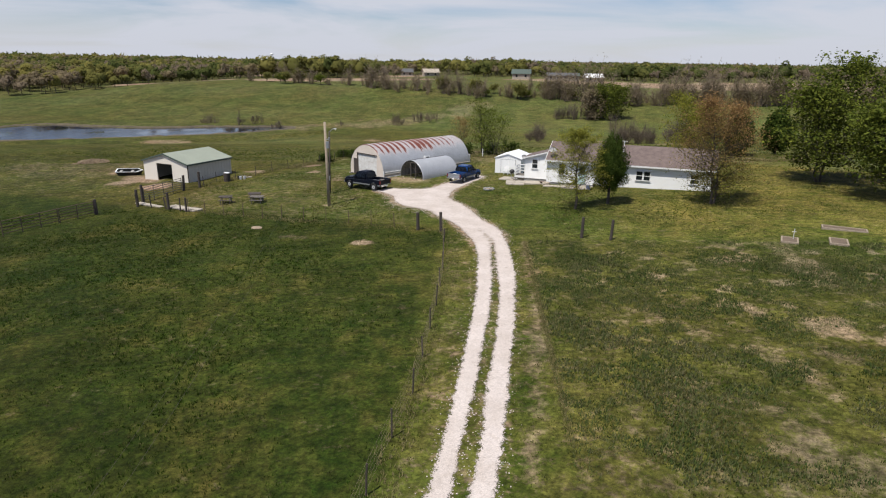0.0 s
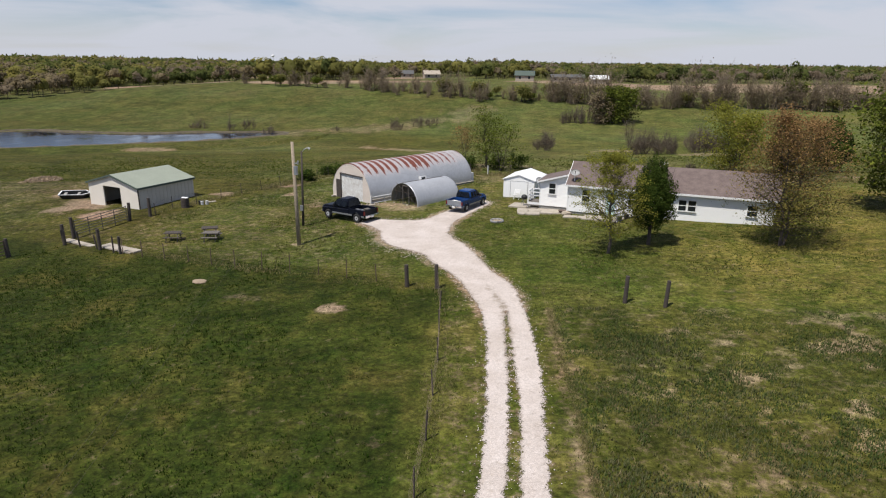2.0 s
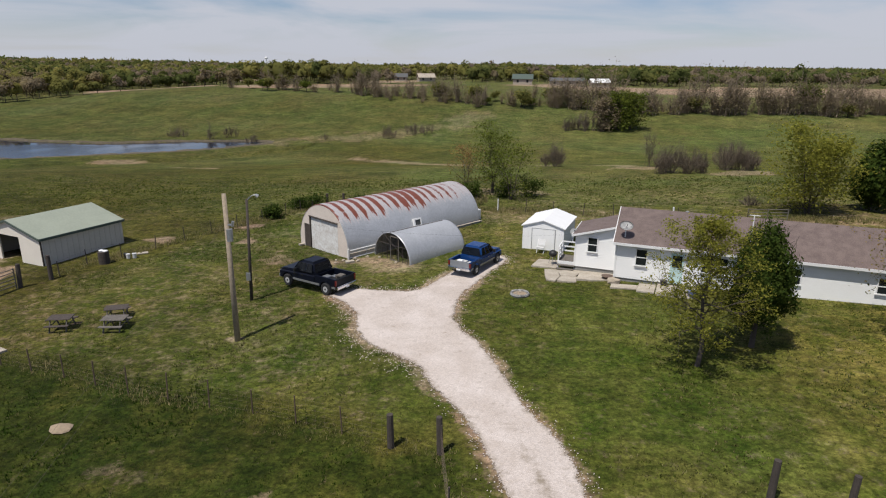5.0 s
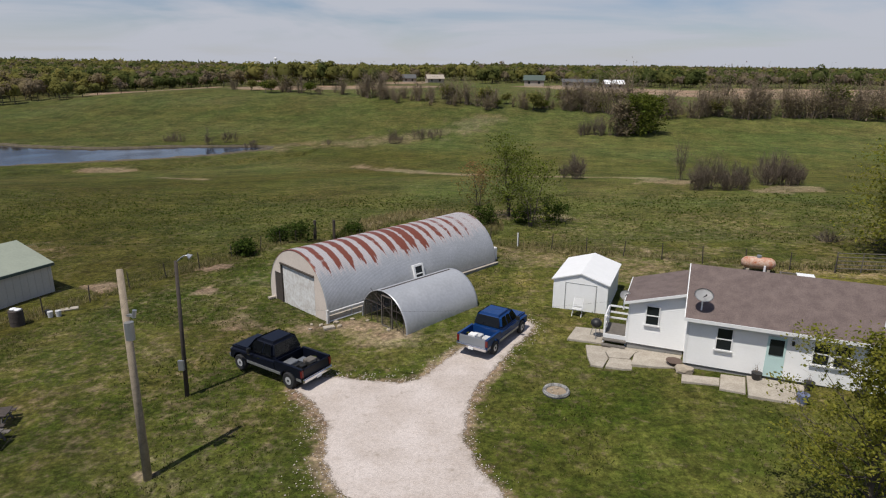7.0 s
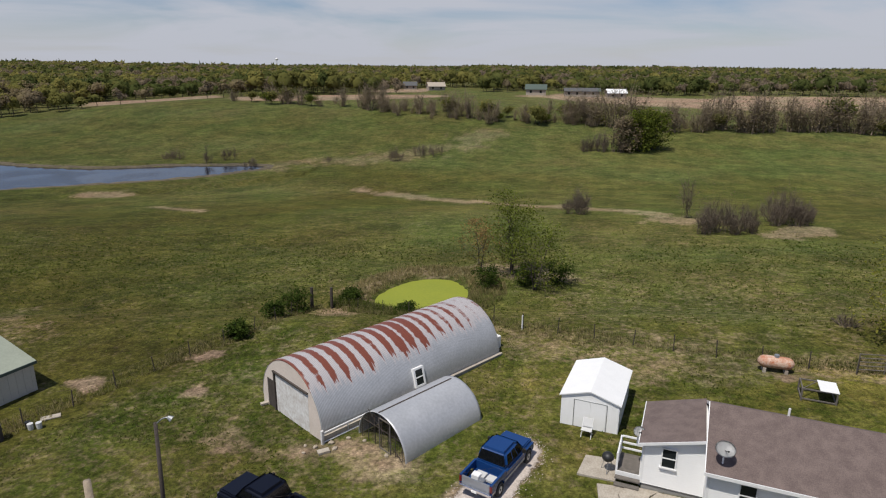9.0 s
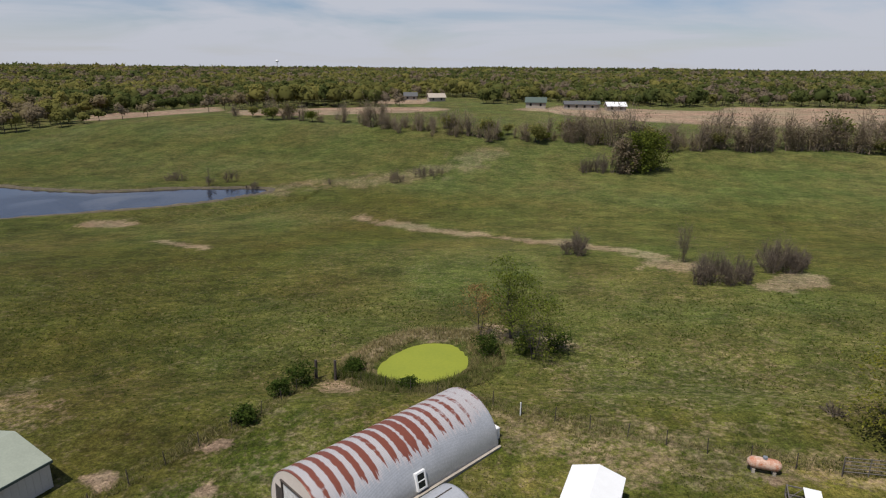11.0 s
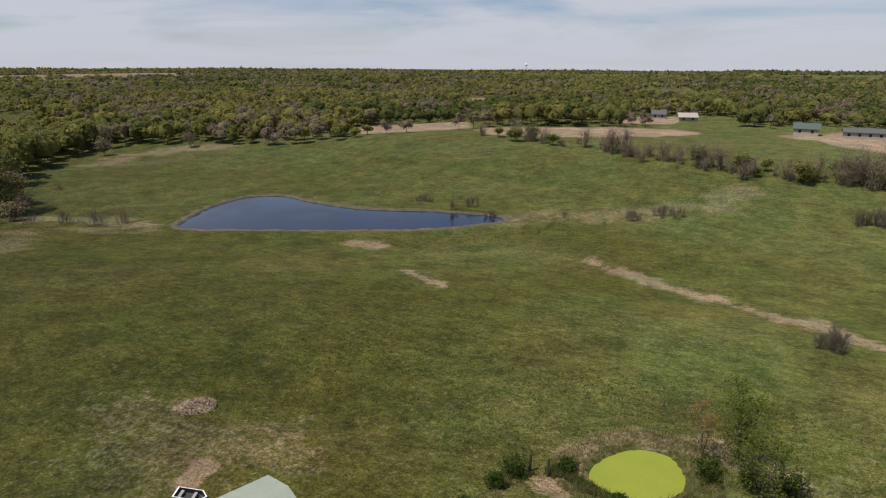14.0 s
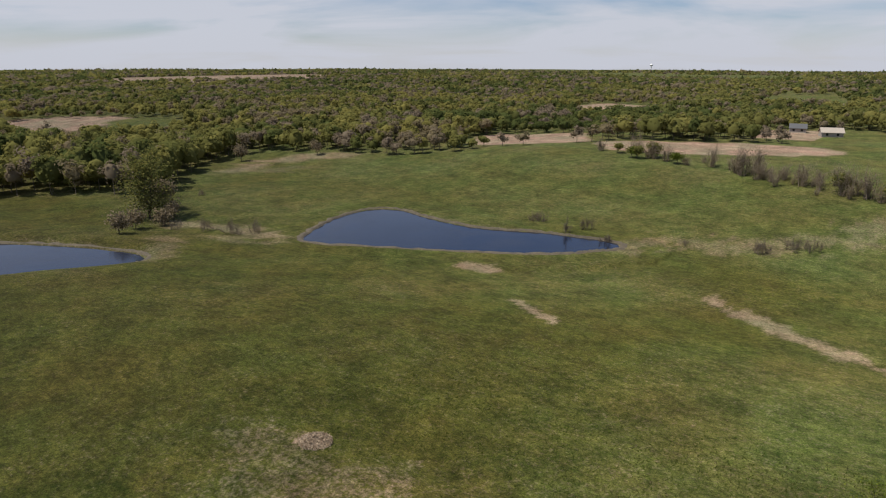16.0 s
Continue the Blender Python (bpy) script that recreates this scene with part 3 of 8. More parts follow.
    grass = blend(attribute("mow"), grass, mown)
    stalk = blend(ranged(mid, 0.3, 0.7), (0.15, 0.125, 0.070), (0.25, 0.205, 0.135))
    tuft = noise_node(1.7, 5, 0.7)
    patchy = math_node("ADD", math_node("MULTIPLY", ranged(tuft, 0.32, 0.68), 0.62), math_node("MULTIPLY", ranged(fine, 0.3, 0.7), 0.38))
    cut = math_node("SUBTRACT", math_node("ADD", attribute("dry"), 0.02), math_node("MULTIPLY", patchy, 0.95))
    grass = blend(ranged(cut, -0.12, 0.30), grass, stalk)
    soil = blend(ranged(mid, 0.3, 0.7), blend(ranged(large, 0.4, 0.6), (0.17, 0.122, 0.083), (0.235, 0.18, 0.125)), (0.275, 0.218, 0.153))
    grass = blend(ranged(math_node("SUBTRACT", attribute("bare"), math_node("MULTIPLY", patchy, 0.75)), -0.05, 0.35), grass, soil)
    clump = nt.nodes.new("ShaderNodeTexNoise")
    clump.inputs["Scale"].default_value, clump.inputs["Detail"].default_value, clump.inputs["Roughness"].default_value, clump.inputs["Distortion"].default_value = 0.42, 7, 0.72, 1.6
    squeeze = nt.nodes.new("ShaderNodeMapping")
    squeeze.inputs["Scale"].default_value = (0.7, 1.5, 1.0)
    nt.links.new(co.outputs["Object"], squeeze.inputs["Vector"])
    nt.links.new(squeeze.outputs[0], clump.inputs["Vector"])
    tread = nt.nodes.new("ShaderNodeMapRange")
    tread.inputs["From Min"].default_value, tread.inputs["From Max"].default_value = 0.36, 0.62
    tread.inputs["To Min"].default_value, tread.inputs["To Max"].default_value = 0.72, 1.22
    nt.links.new(clump.outputs["Fac"], tread.inputs["Value"])
    worn_tone = nt.nodes.new("ShaderNodeHueSaturation")
    nt.links.new(tread.outputs[0], worn_tone.inputs["Value"])
    nt.links.new(grass, worn_tone.inputs["Color"])
    turf = nt.nodes.new("ShaderNodeMapRange")
    turf.inputs["From Min"].default_value, turf.inputs["From Max"].default_value = 0.36, 0.64
    turf.inputs["To Min"].default_value, turf.inputs["To Max"].default_value = 0.62, 1.38
    nt.links.new(noise_node(4.0, 4, 0.65), turf.inputs["Value"])
    turf_tone = nt.nodes.new("ShaderNodeHueSaturation")
    nt.links.new(turf.outputs[0], turf_tone.inputs["Value"])
    nt.links.new(worn_tone.outputs[0], turf_tone.inputs["Color"])
    grass = turf_tone.outputs[0]
    # patches of browner and fresher turf, tens of metres wide
    tinge = nt.nodes.new("ShaderNodeMix")
    tinge.data_type, tinge.blend_type = "RGBA", "MULTIPLY"
    tinge.inputs[0].default_value = 1.0
    nt.links.new(grass, tinge.inputs[6])
    nt.links.new(blend(ranged(noise_node(0.045, 7, 0.68), 0.38, 0.62), (0.96, 1.01, 0.92), (1.23, 1.02, 1.03)), tinge.inputs[7])
    grass = tinge.outputs[2]
    sward = nt.nodes.new("ShaderNodeMapRange")
    sward.inputs["From Min"].default_value, sward.inputs["From Max"].default_value = 0.36, 0.64
    sward.inputs["To Min"].default_value, sward.inputs["To Max"].default_value = 0.74, 1.28
    nt.links.new(noise_node(0.11, 8, 0.74), sward.inputs["Value"])
    sward_tone = nt.nodes.new("ShaderNodeHueSaturation")
    nt.links.new(sward.outputs[0], sward_tone.inputs["Value"])
    nt.links.new(grass, sward_tone.inputs["Color"])
    grass = sward_tone.outputs[0]
    dark = nt.nodes.new("ShaderNodeHueSaturation")
    mr = nt.nodes.new("ShaderNodeMapRange")
    mr.inputs["From Min"].default_value, mr.inputs["From Max"].default_value = 0.3, 0.7
    mr.inputs["To Min"].default_value, mr.inputs["To Max"].default_value = 0.45, 1.5
    nt.links.new(fine, mr.inputs["Value"])
    nt.links.new(mr.outputs[0], dark.inputs["Value"])
    nt.links.new(grass, dark.inputs["Color"])
    nt.links.new(dark.outputs[0], bs.inputs["Base Color"])
    bp = nt.nodes.new("ShaderNodeBump")
    bp.inputs["Strength"].default_value, bp.inputs["Distance"].default_value = 0.8, 0.16
    nt.links.new(noise_node(3.2, 8, 0.75), bp.inputs["Height"])
    nt.links.new(bp.outputs[0], bs.inputs["Normal"])
    return m


def build_ground():
    xs = axis(-4300, -62, 46, 4300, 0.5, 1.045)
    ys = axis(-700, 4, 98, 4800, 0.5, 1.03)
    gx, gy = np.meshgrid(xs, ys)
    z = height(gx, gy)
    z += 0.10 * (noise2(gx, gy, 3.1, 8) - 0.5) * sstep(0.5, 4, line_distance(gx, gy, ROAD, True)) * sstep(1.5, 4, line_distance(gx, gy, ROAD_LINE)) + 0.5 * (noise2(gx, gy, 41, 9) - 0.5) * sstep(95, 130, gy)
    z = np.where(line_distance(gx, gy, LAKE, True) < 1.0, height(gx, gy), z)
    far = sstep(600, 2500, np.hypot(gx, gy))
    z += far * far_relief(gx, gy)
    ny, nx = gx.shape
    idx = np.arange(nx * ny).reshape(ny, nx)
    faces = np.stack([idx[:-1, :-1], idx[:-1, 1:], idx[1:, 1:], idx[1:, :-1]], -1).reshape(-1, 4)
    ob = mesh_object("ground", np.stack([gx, gy, z], -1).reshape(-1, 3), faces, ground_material())
    ob.data.shade_smooth()
    for name, values in zip(("dry", "mow", "bare", "pale", "rich"), ground_masks(gx, gy)):
        ob.data.attributes.new(name, "FLOAT", "POINT").data.foreach_set("value", values.ravel().astype(np.float32))
    tagged(ob, "rolling spring pasture with mown yard and dry patches", "ground", kind="structure")


build_ground()


def water(name, ring, level, material, label):
    bm = fresh()
    cx, cy = sum(p[0] for p in ring) / len(ring), sum(p[1] for p in ring) / len(ring)
    bm.faces.new([bm.verts.new((cx + (x - cx) * 1.006, cy + (y - cy) * 1.006, level)) for x, y in ring])
    ob = part(name, bm, material, None)
    tagged(ob, label, "water", kind="structure")


def water_material():
    m = mat("still_water", (0.010, 0.015, 0.030), 0.16, scale=0.05, amount=0.3)
    nt = m.node_tree
    no = nt.nodes.new("ShaderNodeTexNoise")
    no.inputs["Scale"].default_value, no.inputs["Detail"].default_value = 1.2, 3
    bp = nt.nodes.new("ShaderNodeBump")
    bp.inputs["Strength"].default_value, bp.inputs["Distance"].default_value = 0.35, 0.05
    co = nt.nodes.new("ShaderNodeTexCoord")
    nt.links.new(co.outputs["Object"], no.inputs["Vector"])
    nt.links.new(no.outputs["Fac"], bp.inputs["Height"])
    nt.links.new(bp.outputs[0], nt.nodes["Principled BSDF"].inputs["Normal"])
    # breeze: ruffled and calm patches
    wind = nt.nodes.new("ShaderNodeTexNoise")
    wind.inputs["Scale"].default_value, wind.inputs["Detail"].default_value, wind.inputs["Distortion"].default_value = 0.035, 4, 1.2
    nt.links.new(co.outputs["Object"], wind.inputs["Vector"])
    for socket, lo, hi in ((nt.nodes["Principled BSDF"].inputs["Roughness"], 0.05, 0.18), (bp.inputs["Strength"], 0.06, 0.26)):
        r = nt.nodes.new("ShaderNodeMapRange")
        r.inputs["From Min"].default_value, r.inputs["From Max"].default_value = 0.42, 0.58
        r.inputs["To Min"].default_value, r.inputs["To Max"].default_value = lo, hi
        nt.links.new(wind.outputs["Fac"], r.inputs["Value"])
        nt.links.new(r.outputs[0], socket)
    return m


WATER = water_material()
ALGAE = mat("duckweed", (0.245, 0.27, 0.022), 0.75, second=(0.20, 0.235, 0.02), scale=0.35, amount=0.8, bump=0.15, bump_scale=8, fine=4)
MUD = mat("dark_bank_earth", (0.060, 0.050, 0.034), 0.95, second=(0.125, 0.10, 0.062), scale=0.35, amount=1.0, bump=0.6, bump_scale=4, fine=2.2)


def bank(ring, level, label, seed):
    """Eroded edge of a lake: a dark cut step with a ragged lip."""
    rng = random.Random(seed)
    ring = smooth_ring(ring, 1)
    n = len(ring)
    verts, faces = [], []
    cx, cy = sum(p[0] for p in ring) / n, sum(p[1] for p in ring) / n
    for k in range(n):
        (ax, ay), (bx, by) = ring[k - 1], ring[(k + 1) % n]
        s = math.hypot(bx - ax, by - ay)
        ux, uy = (by - ay) / s, -(bx - ax) / s
        x, y = ring[k]
        if float(line_distance(np.array([x + ux]), np.array([y + uy]), ring, True)[0]) < 0:
            ux, uy = -ux, -uy
        j, lift = rng.uniform(-0.35, 0.35), rng.uniform(0.28, 0.62)
        for d, z in ((-0.5 + j, level - 0.4), (0.0 + j, level + 0.02), (0.35 + j, level + lift), (1.1 + j, level + lift + 0.06), (2.4 + 2 * j, level + 0.05)):
            px, py = x + ux * d, y + uy * d
            verts.append((px, py, max(z, ground_at(px, py) - 0.25) if d > 2 else z))
    m = 5
    for k in range(n):
        for j in range(m - 1):
            a, c = k * m + j, ((k + 1) % n) * m + j
            faces.append((a, c, c + 1, a + 1))
    ob = mesh_object("bank", verts, faces, MUD)
    tagged(ob, label, "lake bank", kind="structure")


bank(LAKE, LAKE_Z, "low eroded earth bank round the farm lake", 1)
bank(LAKE_WEST, LAKE_Z, "dark trodden earth bank of the second lake", 2)
water("water_1", LAKE, LAKE_Z, WATER, "still blue farm lake reflecting the cloudy sky")
water("water_2", LAKE_WEST, LAKE_Z, WATER, "second still blue farm lake with grassy banks")
water("pond", POND, POND_Z, ALGAE, "small pond covered in yellow-green duckweed")


# ---- gravel drive ----
def gravel_material(thinning):
    """Crushed limestone: single stones, dusty wheel lines and dirty patches. With thinning it breaks up into the grass at its edge."""
    m = bpy.data.materials.new("white_crushed_gravel")
    m.use_nodes = True
    nt = m.node_tree
    bs, out = nt.nodes["Principled BSDF"], nt.nodes["Material Output"]
    bs.inputs["Roughness"].default_value = 0.95
    bs.inputs["Specular IOR Level"].default_value = 0.15
    co = nt.nodes.new("ShaderNodeTexCoord")

    def noise_node(scale, detail, rough=0.6):
        n = nt.nodes.new("ShaderNodeTexNoise")
        n.inputs["Scale"].default_value, n.inputs["Detail"].default_value, n.inputs["Roughness"].default_value = scale, detail, rough
        nt.links.new(co.outputs["Object"], n.inputs["Vector"])
        return n.outputs["Fac"]

    def ranged(socket, lo, hi, to=1.0):
        r = nt.nodes.new("ShaderNodeMapRange")
        r.inputs["From Min"].default_value, r.inputs["From Max"].default_value, r.inputs["To Max"].default_value = lo, hi, to
        nt.links.new(socket, r.inputs["Value"])
        return r.outputs[0]

    def blend(fac, a, b):
        x = nt.nodes.new("ShaderNodeMix")
        x.data_type = "RGBA"
        nt.links.new(fac, x.inputs[0])
        for k, c in ((6, a), (7, b)):
            if isinstance(c, tuple):
                x.inputs[k].default_value = (*c, 1)
            else:
                nt.links.new(c, x.inputs[k])
        return x.outputs[2]

    def sum_of(op, a, b):
        k = nt.nodes.new("ShaderNodeMath")
        k.operation = op
        for i, v in enumerate((a, b)):
            if isinstance(v, float):
                k.inputs[i].default_value = v
            else:
                nt.links.new(v, k.inputs[i])
        return k.outputs[0]

    stones = nt.nodes.new("ShaderNodeTexVoronoi")
    stones.inputs["Scale"].default_value = 26.0
    nt.links.new(co.outputs["Object"], stones.inputs["Vector"])
    sep = nt.nodes.new("ShaderNodeSeparateColor")
    nt.links.new(stones.outputs["Color"], sep.inputs[0])
    broad, patch = noise_node(0.55, 5), noise_node(2.3, 7, 0.7)
    tone = blend(ranged(broad, 0.38, 0.64), (0.575, 0.510, 0.470), (0.485, 0.420, 0.375))
    tone = blend(ranged(patch, 0.52, 0.74, 0.6), tone, (0.40, 0.335, 0.28))
    grit = nt.nodes.new("ShaderNodeHueSaturation")
    nt.links.new(tone, grit.inputs["Color"])
    lift = nt.nodes.new("ShaderNodeMapRange")
    lift.inputs["To Min"].default_value, lift.inputs["To Max"].default_value = 0.84, 1.12
    nt.links.new(sep.outputs[0], lift.inputs["Value"])
    nt.links.new(lift.outputs[0], grit.inputs["Value"])
    tone = grit.outputs[0]
    bump = nt.nodes.new("ShaderNodeBump")
    bump.inputs["Strength"].default_value, bump.inputs["Distance"].default_value = 0.45, 0.03
    nt.links.new(stones.outputs["Distance"], bump.inputs["Height"])
    nt.links.new(bump.outputs[0], bs.inputs["Normal"])
    if thinning:
        worn = nt.nodes.new("ShaderNodeAttribute")
        worn.attribute_name = "worn"
        inside = nt.nodes.new("ShaderNodeAttribute")
        inside.attribute_name = "inside"
        dirt = sum_of("SUBTRACT", worn.outputs["Fac"], ranged(patch, 0.30, 0.70, 0.9))
        tone = blend(ranged(dirt, -0.30, 0.30, 0.80), tone, (0.205, 0.165, 0.115))
        rag = sum_of("ADD", sum_of("MULTIPLY", sum_of("SUBTRACT", noise_node(2.2, 8, 0.7), 0.5), 0.75), sum_of("MULTIPLY", sum_of("SUBTRACT", sep.outputs[1], 0.5), 0.12))
        cover = ranged(sum_of("ADD", inside.outputs["Fac"], rag), -0.05, 0.05)
        clear = nt.nodes.new("ShaderNodeBsdfTransparent")
        mix = nt.nodes.new("ShaderNodeMixShader")
        nt.links.new(cover, mix.inputs[0])
        nt.links.new(clear.outputs[0], mix.inputs[1])
        nt.links.new(bs.outputs[0], mix.inputs[2])
        nt.links.new(mix.outputs[0], out.inputs["Surface"])
    nt.links.new(tone, bs.inputs["Base Color"])
    return m


GRAVEL = gravel_material(False)
DRIVE_GRAVEL = gravel_material(True)


def drive_inside(x, y):
    """How far inside the gravel a place lies, below zero outside it, and how dirty its middle strip is."""
    rows = np.array(TRACKS)
    west0, west1, east0, east1 = (np.interp(y, rows[:, 0], rows[:, k]) for k in (1, 2, 3, 4))
    track = np.maximum(np.minimum(x - west0, west1 - x), np.minimum(x - east0, east1 - x))
    track = np.where(y > 40.5, -1.0, track)
    line = np.abs(x - np.interp(y, [p[1] for p in ROAD_LINE], [p[0] for p in ROAD_LINE]))
    strip = 0.62 * sstep(0.42, 0.06, line) * sstep(47, 36, y)
    low = np.minimum(x - west1, east0 - x)
    inside = np.maximum(track, -line_distance(x, y, ROAD, True))
    # scattered stones between the wheel tracks
    inside = np.maximum(inside, np.where((low > -0.05) & (y < 40.5), -0.06 - 0.6 * np.clip(low, 0, 0.3), -9.0))
    edge = 0.45 * sstep(0.30, 0.02, inside) * sstep(30, 44, y)
    return inside, np.maximum(strip, edge)


def build_drive():
    xs = np.concatenate([np.arange(-10.5, 5.6, 0.15)])
    ys = np.concatenate([np.arange(-60, 4, 2.0), np.arange(4, 66.6, 0.15)])
    gx, gy = np.meshgrid(xs, ys)
    inside, worn = drive_inside(gx, gy)
    z = height(gx, gy) + 0.03 + 0.02 * np.clip(inside, -0.5, 1.0)
    ny, nx = gx.shape
    idx = np.arange(nx * ny).reshape(ny, nx)
    faces = np.stack([idx[:-1, :-1], idx[:-1, 1:], idx[1:, 1:], idx[1:, :-1]], -1).reshape(-1, 4)
    faces = faces[(inside.ravel()[faces] > -0.75).any(1)]
    used, back = np.unique(faces, return_inverse=True)
    ob = mesh_object("road", np.stack([gx, gy, z], -1).reshape(-1, 3)[used], back.reshape(-1, 4), DRIVE_GRAVEL)
    ob.data.shade_smooth()
    for name, values in (("inside", inside), ("worn", worn)):
        ob.data.attributes.new(name, "FLOAT", "POINT").data.foreach_set("value", values.ravel()[used].astype(np.float32))
    tagged(ob, "pale crushed gravel drive with two wheel tracks and a turning area", "drive", kind="structure")
    # loose stones spilled over the edges
    rng = random.Random(3)
    v, f = [], []
    edge = smooth_ring(ROAD, 3)
    for a, b in zip(TRACKS[1:], TRACKS[2:]):
        for u in (0.0, 0.25, 0.5, 0.75):
            edge += [(a[k] + (b[k] - a[k]) * u, a[0] + (b[0] - a[0]) * u) for k in (1, 2, 3, 4)]
    spill = [(-6.4, 53.4), (-6.2, 51.4), (-5.4, 50.2), (-4.6, 49.4), (-3.6, 48.6), (-2.9, 47.9), (-7.6, 56.0), (-6.6, 54.4)]
    for k in range(4800):
        x, y = rng.choice(edge if k % 8 else spill)
        w = 0.26 if k % 8 else 0.55
        x, y, s = x + rng.gauss(0, w), y + rng.gauss(0, 0.45), rng.uniform(0.010, 0.034)
        z, k = ground_at(x, y) + 0.03, len(v)
        v += [(x - s, y, z), (x, y - s, z), (x + s, y, z), (x, y + s, z), (x, y, z + s)]
        f += [(k, k + 1, k + 4), (k + 1, k + 2, k + 4), (k + 2, k + 3, k + 4), (k + 3, k, k + 4)]
    tagged(mesh_object("loose_gravel", v, f, GRAVEL), "loose pale stones along the drive's edges", "gravel", kind="stuff")


build_drive()


# ---- buildings ----
def arch(width, high, n=24, thick=0.0):
    """Half-round section from one foot to the other, stilted if higher than half its width."""
    r = width / 2 + thick
    stilt = max(0.0, high - width / 2)
    pts = [(-r, 0.0)] if stilt else []
    pts += [(-r * math.cos(math.pi * k / n), stilt + r * math.sin(math.pi * k / n)) for k in range(n + 1)]
    return pts + ([(r, 0.0)] if stilt else [])


def rust_metal(name, rust):
    """Galvanised corrugated sheet, with rust along every seam near the crown."""
    m = mat(name, (0.42, 0.43, 0.445), 0.42, metal=0.30, second=(0.53, 0.54, 0.555), scale=0.8, amount=0.8)
    if not rust:
        return m
    nt = m.node_tree
    bs = nt.nodes["Principled BSDF"]
    base = bs.inputs["Base Color"].links[0].from_socket
    at = nt.nodes.new("ShaderNodeAttribute")
    at.attribute_name = "rust"
    no = nt.nodes.new("ShaderNodeTexNoise")
    no.inputs["Scale"].default_value, no.inputs["Detail"].default_value = 3.5, 5
    co = nt.nodes.new("ShaderNodeTexCoord")
    nt.links.new(co.outputs["Object"], no.inputs["Vector"])
    su = nt.nodes.new("ShaderNodeMath")
    su.operation = "ADD"
    nt.links.new(at.outputs["Fac"], su.inputs[0])
    nt.links.new(no.outputs["Fac"], su.inputs[1])
    r = nt.nodes.new("ShaderNodeMapRange")
    r.inputs["From Min"].default_value, r.inputs["From Max"].default_value = 0.90, 1.16
    nt.links.new(su.outputs[0], r.inputs["Value"])
    mix = nt.nodes.new("ShaderNodeMix")
    mix.data_type = "RGBA"
    nt.links.new(r.outputs[0], mix.inputs[0])
    nt.links.new(base, mix.inputs[6])
    mix.inputs[7].default_value = (0.25, 0.078, 0.050, 1)
    pale = nt.nodes.new('ShaderNodeMapRange')
    pale.inputs['From Max'].default_value, pale.inputs['To Max'].default_value = 0.14, 0.7
    nt.links.new(at.outputs['Fac'], pale.inputs['Value'])
    chalk = nt.nodes.new('ShaderNodeMix')
    chalk.data_type = 'RGBA'
    nt.links.new(pale.outputs[0], chalk.inputs[0])
    nt.links.new(base, chalk.inputs[6])
    chalk.inputs[7].default_value = (0.62, 0.56, 0.54, 1)
    nt.links.new(chalk.outputs[2], mix.inputs[6])
    # rib shading put into the colour: darker in the grooves, lighter on the crests
    split = nt.nodes.new("ShaderNodeSeparateXYZ")
    nt.links.new(co.outputs["Object"], split.inputs[0])
    phase = nt.nodes.new("ShaderNodeMath")
    phase.operation = "MULTIPLY"
    phase.inputs[1].default_value = math.tau / 0.0851
    nt.links.new(split.outputs[1], phase.inputs[0])
    swing = nt.nodes.new("ShaderNodeMath")
    swing.operation = "COSINE"
    nt.links.new(phase.outputs[0], swing.inputs[0])
    groove = nt.nodes.new("ShaderNodeMapRange")
    groove.inputs["From Min"].default_value, groove.inputs["From Max"].default_value = -1.0, 1.0
    groove.inputs["To Min"].default_value, groove.inputs["To Max"].default_value = 1.14, 0.76
    nt.links.new(swing.outputs[0], groove.inputs["Value"])
    rib_shading = nt.nodes.new("ShaderNodeHueSaturation")
    nt.links.new(groove.outputs[0], rib_shading.inputs["Value"])
    nt.links.new(mix.outputs[2], rib_shading.inputs["Color"])
    nt.links.new(rib_shading.outputs[0], bs.inputs["Base Color"])
    return m


